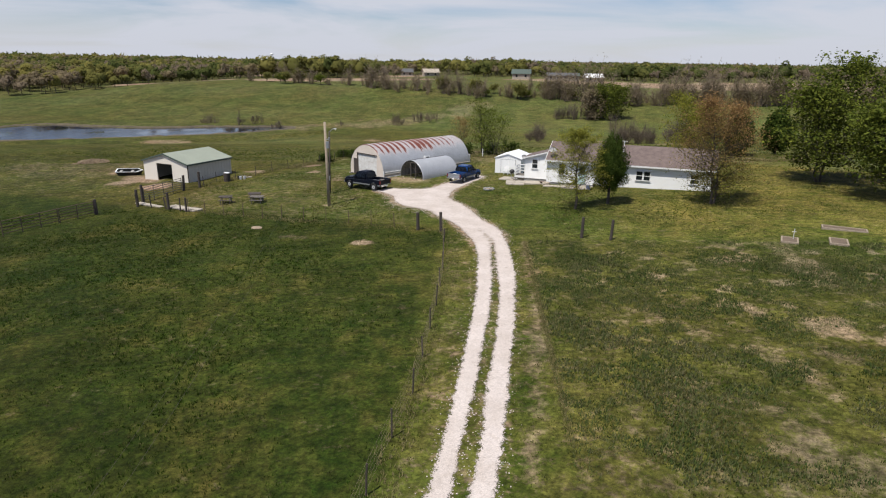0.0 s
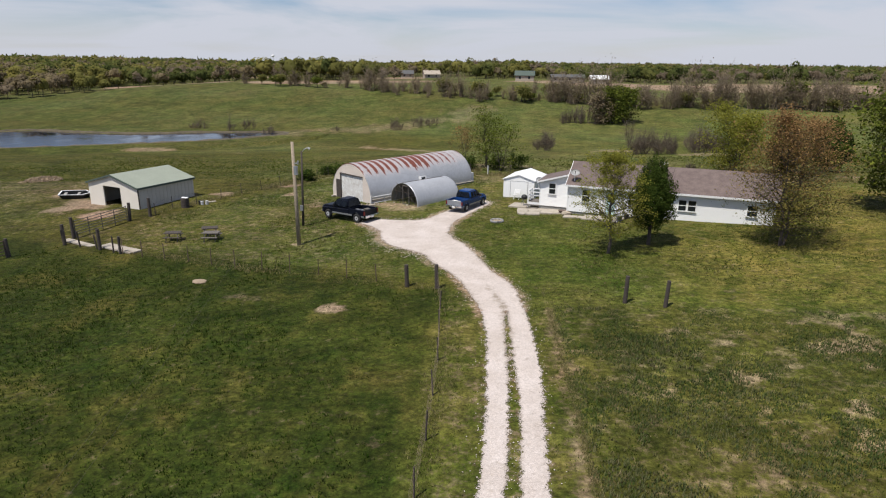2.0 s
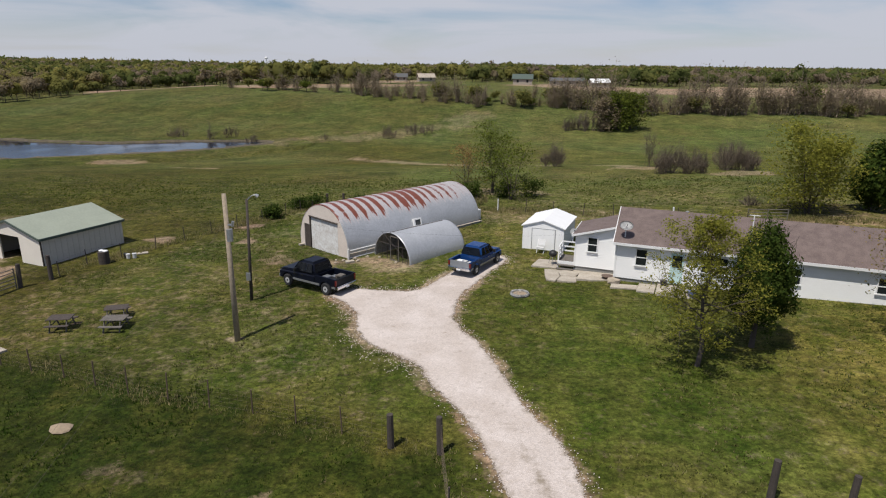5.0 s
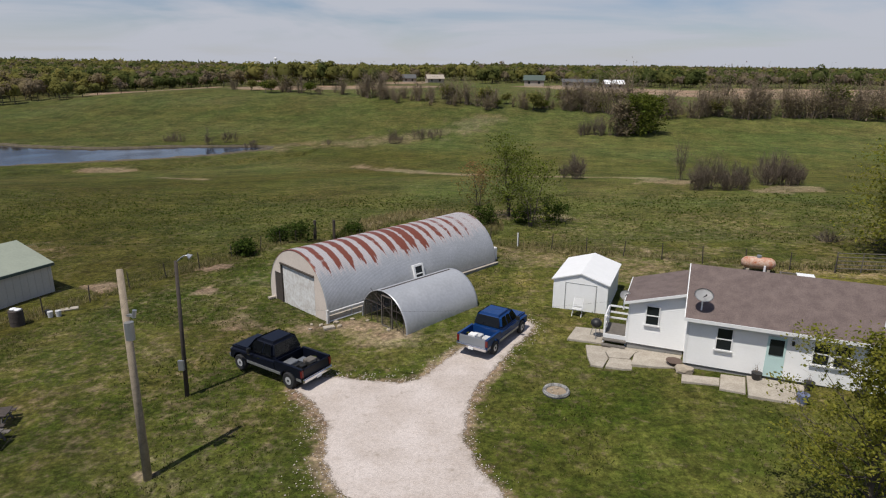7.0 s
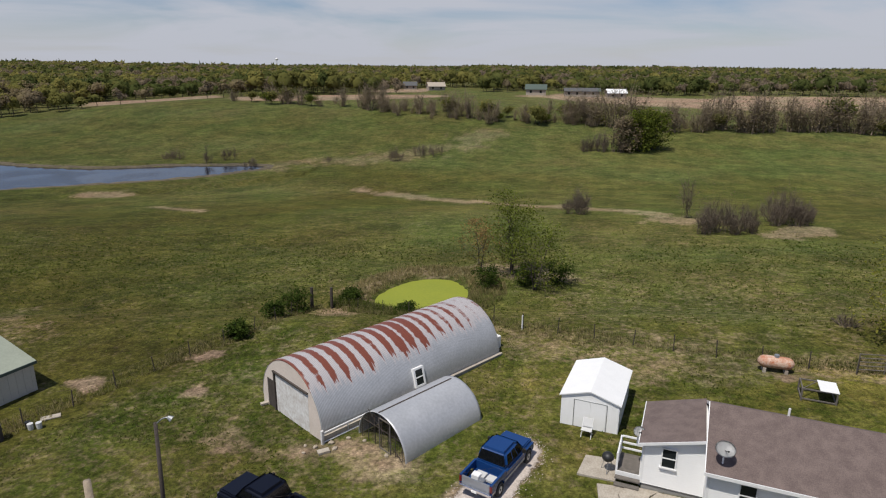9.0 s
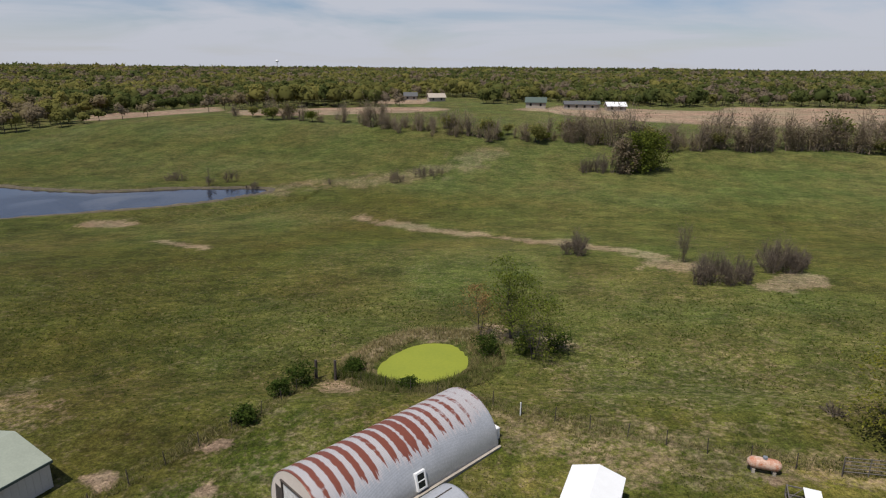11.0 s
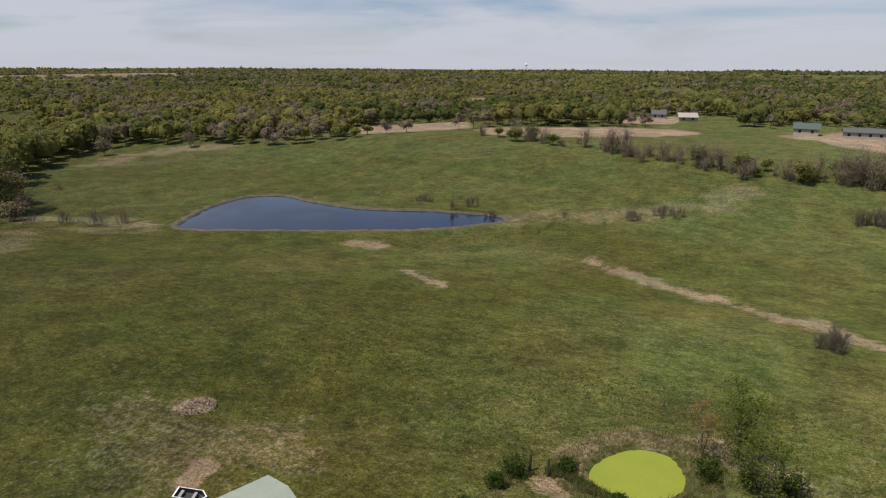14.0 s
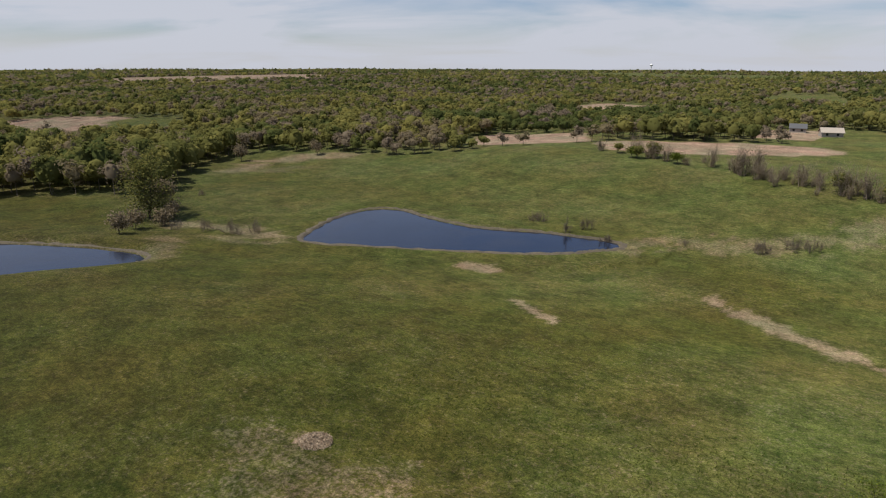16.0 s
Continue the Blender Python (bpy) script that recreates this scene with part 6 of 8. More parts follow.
def build_woods():
    """Far woodland: crowns of several lobes broken up into leaf masses, in rings of falling detail."""
    rng = np.random.RandomState(11)
    for ring, (r0, r1, spacing, leaves, size, tall) in enumerate(((200, 520, 8.4, 330, 0.80, 13.6), (520, 950, 11.5, 100, 1.35, 13.0), (950, 1800, 18, 24, 2.6, 12.0), (1800, 4300, 52, 6, 6.0, 10.0))):
        gx, gy = np.meshgrid(np.arange(-r1, r1 * 0.68, spacing), np.arange(-40, r1, spacing))
        x = gx.ravel() + spacing * rng.uniform(-0.385, 0.385, gx.size)
        y = gy.ravel() + spacing * rng.uniform(-0.385, 0.385, gx.size) + 37
        r, a = np.hypot(x, y - 37), np.degrees(np.arctan2(-x, y - 37))
        ok = (r >= r0) & (r < r1) & (a > -41) & (a < 77)
        x, y = x[ok], y[ok]
        ok = in_woods(x, y)
        x, y = x[ok], y[ok]
        z = height(x, y)
        if ring >= 1:
            z = z + sstep(600, 2500, np.hypot(x, y)) * far_relief(x, y)
        stand = 0.70 + 0.6 * noise2(x, y, 55, 44)
        h = tall * stand * rng.uniform(0.62, 1.16, len(x)) * (0.82 + 0.45 * sstep(-200, -255, x) * sstep(290, 235, y))
        w = np.minimum(h, 15) * rng.uniform(0.76, 1.15, len(x)) * (1.0, 1.05, 1.55, 4.0)[ring]
        patch = noise2(x, y, 48, 41) * 0.6 + noise2(x, y, 240, 42) * 0.4
        tone = np.clip(0.40 + 1.6 * (patch - 0.5) + rng.normal(0, 0.24, len(x)), 0, 1)
        bare = rng.rand(len(x)) < (0.14 + 0.55 * (noise2(x, y, 38, 43) > 0.60))
        form, tri = dome_form(*((7, 3), (6, 2), (6, 2), (6, 2))[ring])
        for kind in (False, True):
            sel = np.where(bare == kind)[0]
            n = len(sel)
            if not n:
                continue
            lean = rng.normal(0, 0.10, (n, 1, 2))
            mid = h[sel, None] * 0.56

            def place(d):
                """Crown space to the world: half the width across, from near the ground to the top."""
                p = np.empty(d.shape)
                p[:, :, 0] = x[sel, None] + (d[:, :, 0] + lean[:, :, 0] * d[:, :, 2]) * w[sel, None] / 2
                p[:, :, 1] = y[sel, None] + (d[:, :, 1] + lean[:, :, 1] * d[:, :, 2]) * w[sel, None] / 2
                p[:, :, 2] = z[sel, None] + mid + d[:, :, 2] * h[sel, None] * 0.45
                return p

            lobes = 7
            c = rng.normal(0, 1, (n, lobes, 3))
            c[:, :, 2] = np.abs(c[:, :, 2]) - 0.80
            c /= np.linalg.norm(c, axis=2)[:, :, None]
            c *= rng.uniform(0.42, 0.68, (n, lobes, 1))
            c[:, 0] *= 0.15
            pick = rng.randint(0, lobes, (n, leaves))
            d = rng.normal(0, 1, (n, leaves, 3))
            d /= np.linalg.norm(d, axis=2)[:, :, None]
            d[:, :, 2] = np.where(rng.rand(n, leaves) < 0.6, np.abs(d[:, :, 2]), d[:, :, 2])
            reach = rng.uniform(0.30, 0.50, (n, lobes))[np.arange(n)[:, None], pick] * rng.uniform(0.25 if kind else 0.75, 1.05, (n, leaves))
            spot = c[np.arange(n)[:, None], pick] + d * reach[:, :, None]
            out = (d + spot * 0.6 + (-0.05, -0.1, 0.25)).reshape(-1, 3)
            s = (size * (w[sel, None] / 11) ** 0.5 * np.ones((1, leaves))).ravel() * (0.62 if kind else 1.0)
            v, f = leaf_tris(rng, place(spot).reshape(-1, 3), s, out * 0.9, 1.9 if kind else 1.0)
            shade = rng.normal(0, 0.06, (n, lobes))[np.arange(n)[:, None], pick]
            tint = np.repeat(np.clip((tone[sel, None] + shade + rng.normal(0, 0.03, (n, leaves))).ravel(), 0, 1), 3)
            ob = mesh_object("far_foliage", v, f, LEAF_BARE if kind else LEAF_WOODS, None, tint)
            tagged(ob, "bare budding crowns among the far woods" if kind else "far spring woods in mixed greens", "woods", kind="stuff")
            core = np.broadcast_to(form, (n, *form.shape)) * rng.uniform(0.55, 0.85, (n, len(form), 1)) * (0.62 if kind and ring < 2 else 0.92) - (0, 0, 0.10)
            v1 = place(core).reshape(-1, 3)
            f1 = (tri[None] + (np.arange(n) * len(form))[:, None, None]).reshape(-1, 3)
            ob = mesh_object("far_woods", v1, f1, LEAF_BARE if kind else LEAF_WOODS, None, np.repeat(tone[sel], len(form)))
            ob.data.shade_smooth()
            tagged(ob, "shaded inner branches of bare far woods" if kind else "shaded inner crowns of the far spring woods", "woods", kind="stuff")
            if ring == 0:
                foot, top = np.stack([x[sel], y[sel], z[sel] - 0.3], -1), np.stack([x[sel], y[sel], z[sel] + h[sel] * 0.75], -1)
                ring3 = np.array([[math.cos(q), math.sin(q), 0] for q in (0.3, 2.4, 4.5)])
                v2 = np.concatenate([foot[:, None] + ring3 * 0.20, top[:, None] + ring3 * 0.07], 1).reshape(-1, 3)
                f2 = np.array([(0, 1, 4, 3), (1, 2, 5, 4), (2, 0, 3, 5)])[None] + (np.arange(n) * 6)[:, None, None]
                tagged(mesh_object("far_trunks", v2, f2.reshape(-1, 4), TWIG_DARK), "grey-brown trunks along the wood's edge", "woods", kind="stuff")


build_woods()


# ---- pickups ----
def taper(bm, lo, hi, z0, z1):
    """A block from one rectangle (x0, x1, half width) to another above it."""
    a = [bm.verts.new(p) for p in ((lo[0], -lo[2], z0), (lo[1], -lo[2], z0), (lo[1], lo[2], z0), (lo[0], lo[2], z0))]
    b = [bm.verts.new(p) for p in ((hi[0], -hi[2], z1), (hi[1], -hi[2], z1), (hi[1], hi[2], z1), (hi[0], hi[2], z1))]
    fs = [bm.faces.new(a[::-1]), bm.faces.new(b)] + [bm.faces.new((a[k], a[(k + 1) % 4], b[(k + 1) % 4], b[k])) for k in range(4)]
    return fs


def build_pickup(name, x, y, turn, paint, lower, gate, label, base_len, cab_len, bed_len, cargo, size):
    """A pickup; x runs to its nose, y to its left side."""
    z = ground_at(x, y) + 0.05
    t = thing(name, x, y, z, turn, label, "pickup truck")
    t.scale = (size, size, size * 1.06)
    nose, hood = base_len / 2 + 0.70, 1.07
    cab1 = nose - hood
    cab0 = cab1 - cab_len
    tail = cab0 - 0.04 - bed_len
    hw = 0.97
    wheels = (base_len / 2, -base_len / 2)
    # side profile with wheel arches
    def side(xa, xb, z1a, z1b, sill):
        pts = [(xa, sill)]
        for wx in sorted(wheels):
            if xa < wx < xb:
                pts += [(wx - 0.5, sill)] + [(wx - 0.5 * math.cos(math.pi * k / 8), 0.42 + 0.46 * math.sin(math.pi * k / 8)) for k in range(9)] + [(wx + 0.5, sill)]
        return pts + [(xb, sill), (xb, z1b), (xa, z1a)]
    bm = fresh()
    prism(bm, [(px, -hw, pz) for px, pz in side(cab0, nose, 1.14, 1.05, 0.50)], (0, 2 * hw, 0))
    bmesh.ops.bevel(bm, geom=[e for e in bm.edges if abs((e.verts[0].co - e.verts[1].co).y) < 0.01 and min(v.co.z for v in e.verts) > 0.95], offset=0.15, segments=5, affect="EDGES")
    body = part("body", bm, paint, t)
    bm = fresh()
    prism(bm, [(cab1 - 0.05, -0.78, 1.09), (nose - 0.12, -0.74, 1.03), (nose - 0.12, 0.74, 1.03), (cab1 - 0.05, 0.78, 1.09)], (0, 0, 0.06))
    part("hood", bm, paint, t)
    # bed of sheet sides with an open top
    for s in (-1, 1):
        bm = fresh()
        pr = side(tail, cab0 - 0.04, 1.12, 1.12, 0.52)
        prism(bm, [(px, s * hw, pz) for px, pz in pr], (0, -s * 0.13, 0))
        part("bed_side", bm, paint, t)
        for xa, xb, out in ((tail + 0.02, -base_len / 2 - 0.53, 0.012), (-base_len / 2 + 0.53, base_len / 2 - 0.53, 0.03)):
            bm = fresh()
            box(bm, xa, xb, min(s * hw, s * (hw + out)), max(s * hw, s * (hw + out)), 0.53, 0.65)
            part("rocker_trim", bm, lower, t, "bright lower trim")
    bm = fresh()
    box(bm, tail + 0.06, cab0 - 0.05, -hw + 0.13, hw - 0.13, 0.58, 0.64)
    part("bed_floor", bm, BLACKPLASTIC if paint is NAVY else paint, t)
    for k in range(7):
        bm = fresh()
        box(bm, tail + 0.08, cab0 - 0.12, -0.72 + 0.22 * k, -0.62 + 0.22 * k, 0.642, 0.662)
        part("bed_rib", bm, BLACKPLASTIC if paint is NAVY else paint, t)
    bm = fresh()
    box(bm, cab0 - 0.10, cab0 - 0.04, -hw + 0.05, hw - 0.05, 0.6, 1.10)
    part("bed_front", bm, paint, t)
    bm = fresh()
    box(bm, tail - 0.02, tail + 0.06, -hw + 0.14, hw - 0.14, 0.55, 1.10, 0.02)
    part("tailgate", bm, gate, t)
    # cab with raked glass
    bm = fresh()
    fs = taper(bm, (cab0, cab1, 0.94), (cab0 + 0.22, cab1 - 0.62, 0.74), 1.08, 1.80)
    bmesh.ops.bevel(bm, geom=list({e for f in fs for e in f.edges}), offset=0.17, segments=5, affect="EDGES")
    cab = part("cab", bm, paint, t)
    rise = 0.72

    def on_side(u, w, s):
        """A place on the cab's side: u along, w up from 0 to 1."""
        x0, x1 = cab0 + 0.22 * w, cab1 - 0.62 * w
        return (x0 + (x1 - x0) * u, s * (0.94 - 0.20 * w + 0.006), 1.08 + rise * w)

    cuts = ((0.10, 0.36), (0.40, 0.62), (0.65, 0.93)) if cab_len > 2.1 else ((0.10, 0.40), (0.45, 0.92))
    for s in (-1, 1):
        for u0, u1 in cuts:
            bm = fresh()
            bm.faces.new([bm.verts.new(p) for p in (on_side(u0, 0.14, s), on_side(u1, 0.14, s), on_side(u1, 0.86, s), on_side(u0, 0.86, s))])
            bmesh.ops.solidify(bm, geom=bm.faces[:], thickness=0.012)
            part("side_window", bm, GLASSDARK, cab)
        bm = fresh()
        box(bm, cab1 - 0.55, cab1 - 0.40, min(s * 0.98, s * 1.20), max(s * 0.98, s * 1.20), 1.12, 1.36, 0.03)
        part("mirror", bm, BLACKPLASTIC, t)
        for k, u in enumerate((0.52, 0.86)[:len(cuts) - 0]):
            bm = fresh()
            hx = cab0 + cab_len * u
            box(bm, hx - 0.1, hx + 0.04, min(s * hw, s * (hw + 0.02)), max(s * hw, s * (hw + 0.02)), 0.93, 0.97)
            part("door_handle", bm, CHROME, t)
    for xa, xb, w0, w1, nm in ((cab1, cab1 - 0.62, 0.12, 0.9, "windshield"), (cab0, cab0 + 0.22, 0.14, 0.86, "rear_window")):
        off = 0.006 if nm == "windshield" else -0.006
        bm = fresh()
        q = []
        for w, s in ((w0, -1), (w0, 1), (w1, 1), (w1, -1)):
            q.append(bm.verts.new((xa + (xb - xa) * w + off, s * (0.86 - 0.20 * w), 1.08 + rise * w)))
        bm.faces.new(q)
        bmesh.ops.solidify(bm, geom=bm.faces[:], thickness=0.012)
        part(nm, bm, GLASSDARK, cab, "tinted glass")
    for xx, nm in ((nose, "front_bumper"), (tail - 0.16, "rear_bumper")):
        bm = fresh()
        box(bm, xx, xx + 0.14, -hw + 0.02, hw - 0.02, 0.48, 0.68, 0.04)
        part(nm, bm, CHROME if nm == "rear_bumper" else lower, t)
    bm = fresh()
    box(bm, tail - 0.175, tail - 0.16, -0.16, 0.16, 0.46, 0.58)
    part("plate", bm, TRIM, t, "plain pale plate")
    bm = fresh()
    box(bm, nose, nose + 0.03, -0.55, 0.55, 0.66, 0.95, 0.01)
    part("grille", bm, CHROME, t)
    for s in (-1, 1):
        bm = fresh()
        box(bm, nose - 0.02, nose + 0.02, min(s * 0.6, s * 0.94), max(s * 0.6, s * 0.94), 0.72, 0.95, 0.01)
        part("headlight", bm, STEEL, t)
        bm = fresh()
        box(bm, tail - 0.03, tail + 0.06, min(s * 0.84, s * 0.975), max(s * 0.84, s * 0.975), 0.72, 1.05, 0.01)
        part("tail_light", bm, REDLENS, t)
        for wx in wheels:
            bm = fresh()
            prof = [(0.19, 0.11), (0.34, 0.12), (0.385, 0.08), (0.385, -0.08), (0.34, -0.12), (0.19, -0.11)]
            n = 20
            rows = [[bm.verts.new((wx + r * math.cos(k * math.tau / n), s * 0.90 + w, 0.385 + r * math.sin(k * math.tau / n))) for r, w in prof] for k in range(n)]
            for k in range(n):
                for j in range(5):
                    bm.faces.new((rows[k][j], rows[k][j + 1], rows[(k + 1) % n][j + 1], rows[(k + 1) % n][j]))
            bmesh.ops.recalc_face_normals(bm, faces=bm.faces)
            wh = part("wheel", bm, RUBBER, t, "black tyre")
            bm = fresh()
            rod(bm, (wx, s * 0.82, 0.385), (wx, s * 1.005, 0.385), 0.225, 0.20, 16)
            rim = part("rim", bm, ALLOY, wh, "bright alloy rim")
            bm = fresh()
            rod(bm, (wx, s * 1.0, 0.385), (wx, s * 1.03, 0.385), 0.06, 0.05, 10)
            part("hub", bm, BLACKPLASTIC, wh)
    bm = fresh()
    box(bm, -base_len / 2 - 0.4, base_len / 2 + 0.4, -0.5, 0.5, 0.36, 0.55)
    for wx in wheels:
        rod(bm, (wx, -0.8, 0.385), (wx, 0.8, 0.385), 0.06)
    part("chassis", bm, BLACKPLASTIC, t)
    rng = random.Random(int(base_len * 100))
    for k in range(cargo):
        bm = fresh()
        cx, cy = rng.uniform(tail + 0.4, cab0 - 0.5), rng.uniform(-0.5, 0.5)
        s = rng.uniform(0.14, 0.26)
        box(bm, cx - s, cx + s, cy - s, cy + s * 1.3, 0.666, 0.68 + rng.uniform(0.12, 0.35), 0.02)
        part("load", bm, rng.choice((BLACKPLASTIC, BLACKPLASTIC, WOODGREY, STEEL) if paint is NAVY else (STEEL, DISHGREY, TRIM)), t, "odd items lying in the bed")


build_pickup("pickup_truck", -9.95, 58.6, 151.5, NAVY, STEEL, NAVY, "dark navy extended-cab pickup with a loaded bed", 3.38, 2.05, 1.78, 7, 0.93)
build_pickup("pickup_truck", -0.09, 62.14, 62.0, BLUE, STEEL, SILVER, "bright blue crew-cab pickup parked on the gravel", 3.45, 2.35, 1.6, 4, 0.845)


# ---- fences ----
def build_fence(name, line, gap, tall, label, post_r=0.03, strands=5, stays=0.0, post_mat=None, seed=1, lean=0.04, wire_r=0.004):
    rng = random.Random(seed)
    x0, y0 = line[0]
    t = thing(name, x0, y0, ground_at(x0, y0), 0, label, "fence")
    z0 = ground_at(x0, y0)

    def local(x, y, h):
        return (x - x0, y - y0, ground_at(x, y) + h - z0)

    pts = along(line, gap) + [line[-1]]
    for x, y in pts:
        bm = fresh()
        h = tall * rng.uniform(0.92, 1.08)
        a, b = local(x, y, -0.25), Vector(local(x, y, h)) + Vector((rng.gauss(0, lean), rng.gauss(0, lean), 0))
        rod(bm, a, b, post_r, post_r * 0.9, 6)
        part("post", bm, post_mat or RUSTYPIPE, t)
    for k in range(strands):
        bm = fresh()
        h = tall * (0.12 + 0.82 * k / max(1, strands - 1))
        rings = []
        for x, y in pts:
            cx, cy, cz = local(x, y, h)
            rings.append([bm.verts.new((cx + wire_r * math.cos(q), cy + wire_r * math.cos(q + 0.7), cz + wire_r * math.sin(q))) for q in (0.5, 2.6, 4.7)])
        for a, b in zip(rings, rings[1:]):
            for q in range(3):
                bm.faces.new((a[q], a[(q + 1) % 3], b[(q + 1) % 3], b[q]))
        part("wire", bm, WIRE, t)
    if stays:
        bm = fresh()
        for x, y in along(line, stays):
            rod(bm, local(x, y, tall * 0.1), local(x, y, tall * 0.94), wire_r * 0.9, n=3, cap=False)
        tagged(part("wire_mesh", bm, WIRE, t), kind="stuff")
    return t


def build_post(x, y, tall, r, label, seed, lean=0.03):
    rng = random.Random(seed)
    t = thing("fence_post", x, y, ground_at(x, y), 0, label, "post", "heavy wooden posts")
    bm = fresh()
    rod(bm, (0, 0, -0.3), (rng.gauss(0, lean), rng.gauss(0, lean), tall), r, r * 0.88, 10)
    part("shaft", bm, POSTDARK, t)


def build_pipe_gate(name, a, b, tall, rails, label, material):
    t = thing(name, a[0], a[1], ground_at(*a), 0, label, "gate")
    za, zb = 0.0, ground_at(*b) - ground_at(*a)
    for k in range(rails):
        h = 0.25 + (tall - 0.25) * k / (rails - 1)
        bm = fresh()
        rod(bm, (0, 0, za + h), (b[0] - a[0], b[1] - a[1], zb + h), 0.03, n=6)
        part("rail", bm, material, t)
    n = max(2, int(math.dist(a, b) / 1.3))
    for k in range(n + 1):
        u = k / n
        bm = fresh()
        rod(bm, ((b[0] - a[0]) * u, (b[1] - a[1]) * u, za + (zb - za) * u + 0.0), ((b[0] - a[0]) * u, (b[1] - a[1]) * u, za + (zb - za) * u + tall + 0.05), 0.035, n=6)
        part("upright", bm, material, t)


def build_fences():
    build_fence("yard_fence", [(-2.8, 41.85), (-8.7, 43.85), (-14.55, 45.3), (-18.55, 46.8), (-22.1, 47.8), (-24.5, 48.8)], 2.05, 1.2, "woven wire fence on thin steel posts along the yard", 0.030, 6, 0.4, seed=1, wire_r=0.0028)
    build_fence("drive_fence", [(-1.0, 41.3), (-0.6, 38.5), (-0.15, 31.4), (-0.15, 26.0), (-0.22, 19.5), (-0.3, 17.2), (-0.6, 14.8), (-0.95, 11.6), (-1.6, 4.0)], 3.0, 1.1, "woven wire fence along the drive with dark posts", 0.035, 5, 0.6, POSTDARK, 2, 0.06, wire_r=0.003)
    build_fence("back_fence", [(-28.4, 61.0), (-28.0, 64.5), (-25.8, 66.2), (-22.8, 71.4), (-20.7, 75.1), (-19.3, 76.8), (-17.7, 79.6), (-16.5, 87.0)], 2.6, 1.15, "rusty wire fence through tall grass behind the yard", 0.035, 4, 0.6, POSTDARK, 3, 0.06)
    build_fence("back_fence", [(-14.6, 87.0), (-12.0, 86.2), (-5.7, 83.5), (-0.5, 80.7), (1.6, 79.2), (4.0, 78.2), (9.9, 75.9), (15.2, 74.1), (21.3, 72.4)], 2.6, 1.15, "rusty wire fence behind the sheds in long dry grass", 0.035, 4, 0.6, POSTDARK, 4, 0.06)
    build_fence("corral_fence", [(-30.5, 51.3), (-26.6, 49.8), (-24.5, 48.8)], 1.9, 1.2, "sagging wire fence with leaning dark posts", 0.06, 4, 0.0, POSTDARK, 5, 0.08)
    for k, (x, y, h, r) in enumerate(((-2.8, 41.7, 1.35, 0.13), (-1.02, 41.35, 1.45, 0.12), (9.1, 39.1, 1.5, 0.12), (11.0, 38.45, 1.45, 0.11), (-16.45, 87.3, 1.9, 0.14), (-14.65, 87.2, 1.9, 0.14), (-30.45, 51.3, 1.6, 0.14), (-31.0, 53.2, 1.7, 0.14),
                                      (-29.6, 58.8, 1.6, 0.15), (-28.6, 60.4, 1.7, 0.15), (-26.65, 49.8, 1.6, 0.13), (-24.5, 48.8, 1.3, 0.10), (-32.5, 48.15, 1.4, 0.13))):
        build_post(x, y, h, r, "weathered dark wooden gate post", 300 + k)
    build_pipe_gate("corral_gate", (-30.95, 53.4), (-29.7, 58.6), 1.35, 6, "weathered wooden rail corral panel", WOODGREY)
    build_pipe_gate("corral_gate", (-32.6, 48.0), (-33.8, 45.05), 1.25, 5, "rusty pipe corral gate", RUSTYPIPE)
    build_pipe_gate("corral_gate", (-33.85, 44.95), (-35.6, 40.8), 1.25, 5, "rusty pipe corral panel", RUSTYPIPE)
    build_pipe_gate("farm_gate", (21.4, 72.6), (24.3, 72.2), 1.25, 5, "grey pipe farm gate behind the house", WOODGREY)
    # low rails of brush along the far pasture edge, and a thin white marker
    t = thing("marker_post", 1.65, 78.9, ground_at(1.65, 78.9), 0, "thin white plastic marker post", "post")
    bm = fresh()
    rod(bm, (0, 0, -0.2), (0, 0, 1.1), 0.05, n=8)
    part("pipe", bm, TRIM, t)


build_fences()


# ---- things about the yard ----
def build_picnic_table(x, y, turn, label, seed, top):
    rng = random.Random(seed)
    t = thing("picnic_table", x, y, ground_at(x, y), turn, label, "table", "picnic tables")
    t.scale = (0.88, 0.88, 0.88)
    for k in range(6):
        bm = fresh()
        box(bm, -0.68 + rng.uniform(-0.03, 0.03), 0.68, -0.45 + 0.15 * k, -0.45 + 0.15 * k + 0.135, 0.70, 0.74)
        part("top_board", bm, top, t)
    for s in (-1, 1):
        bm = fresh()
        y0 = s * 0.72 - 0.12
        box(bm, -0.68, 0.68, y0, y0 + 0.24, 0.40, 0.44)
        part("bench_board", bm, top, t)
        for xx in (-0.5, 0.45):
            bm = fresh()
            prism(bm, [(xx, s * 0.25, 0.70), (xx, s * 0.36, 0.70), (xx, s * 0.74, -0.05), (xx, s * 0.63, -0.05)], (0.05, 0, 0))
            part("leg", bm, WOODGREY, t)
    for xx in (-0.5, 0.45):
        bm = fresh()
        box(bm, xx + 0.05, xx + 0.09, -0.8, 0.8, 0.35, 0.40)
        part("crossbeam", bm, WOODGREY, t)


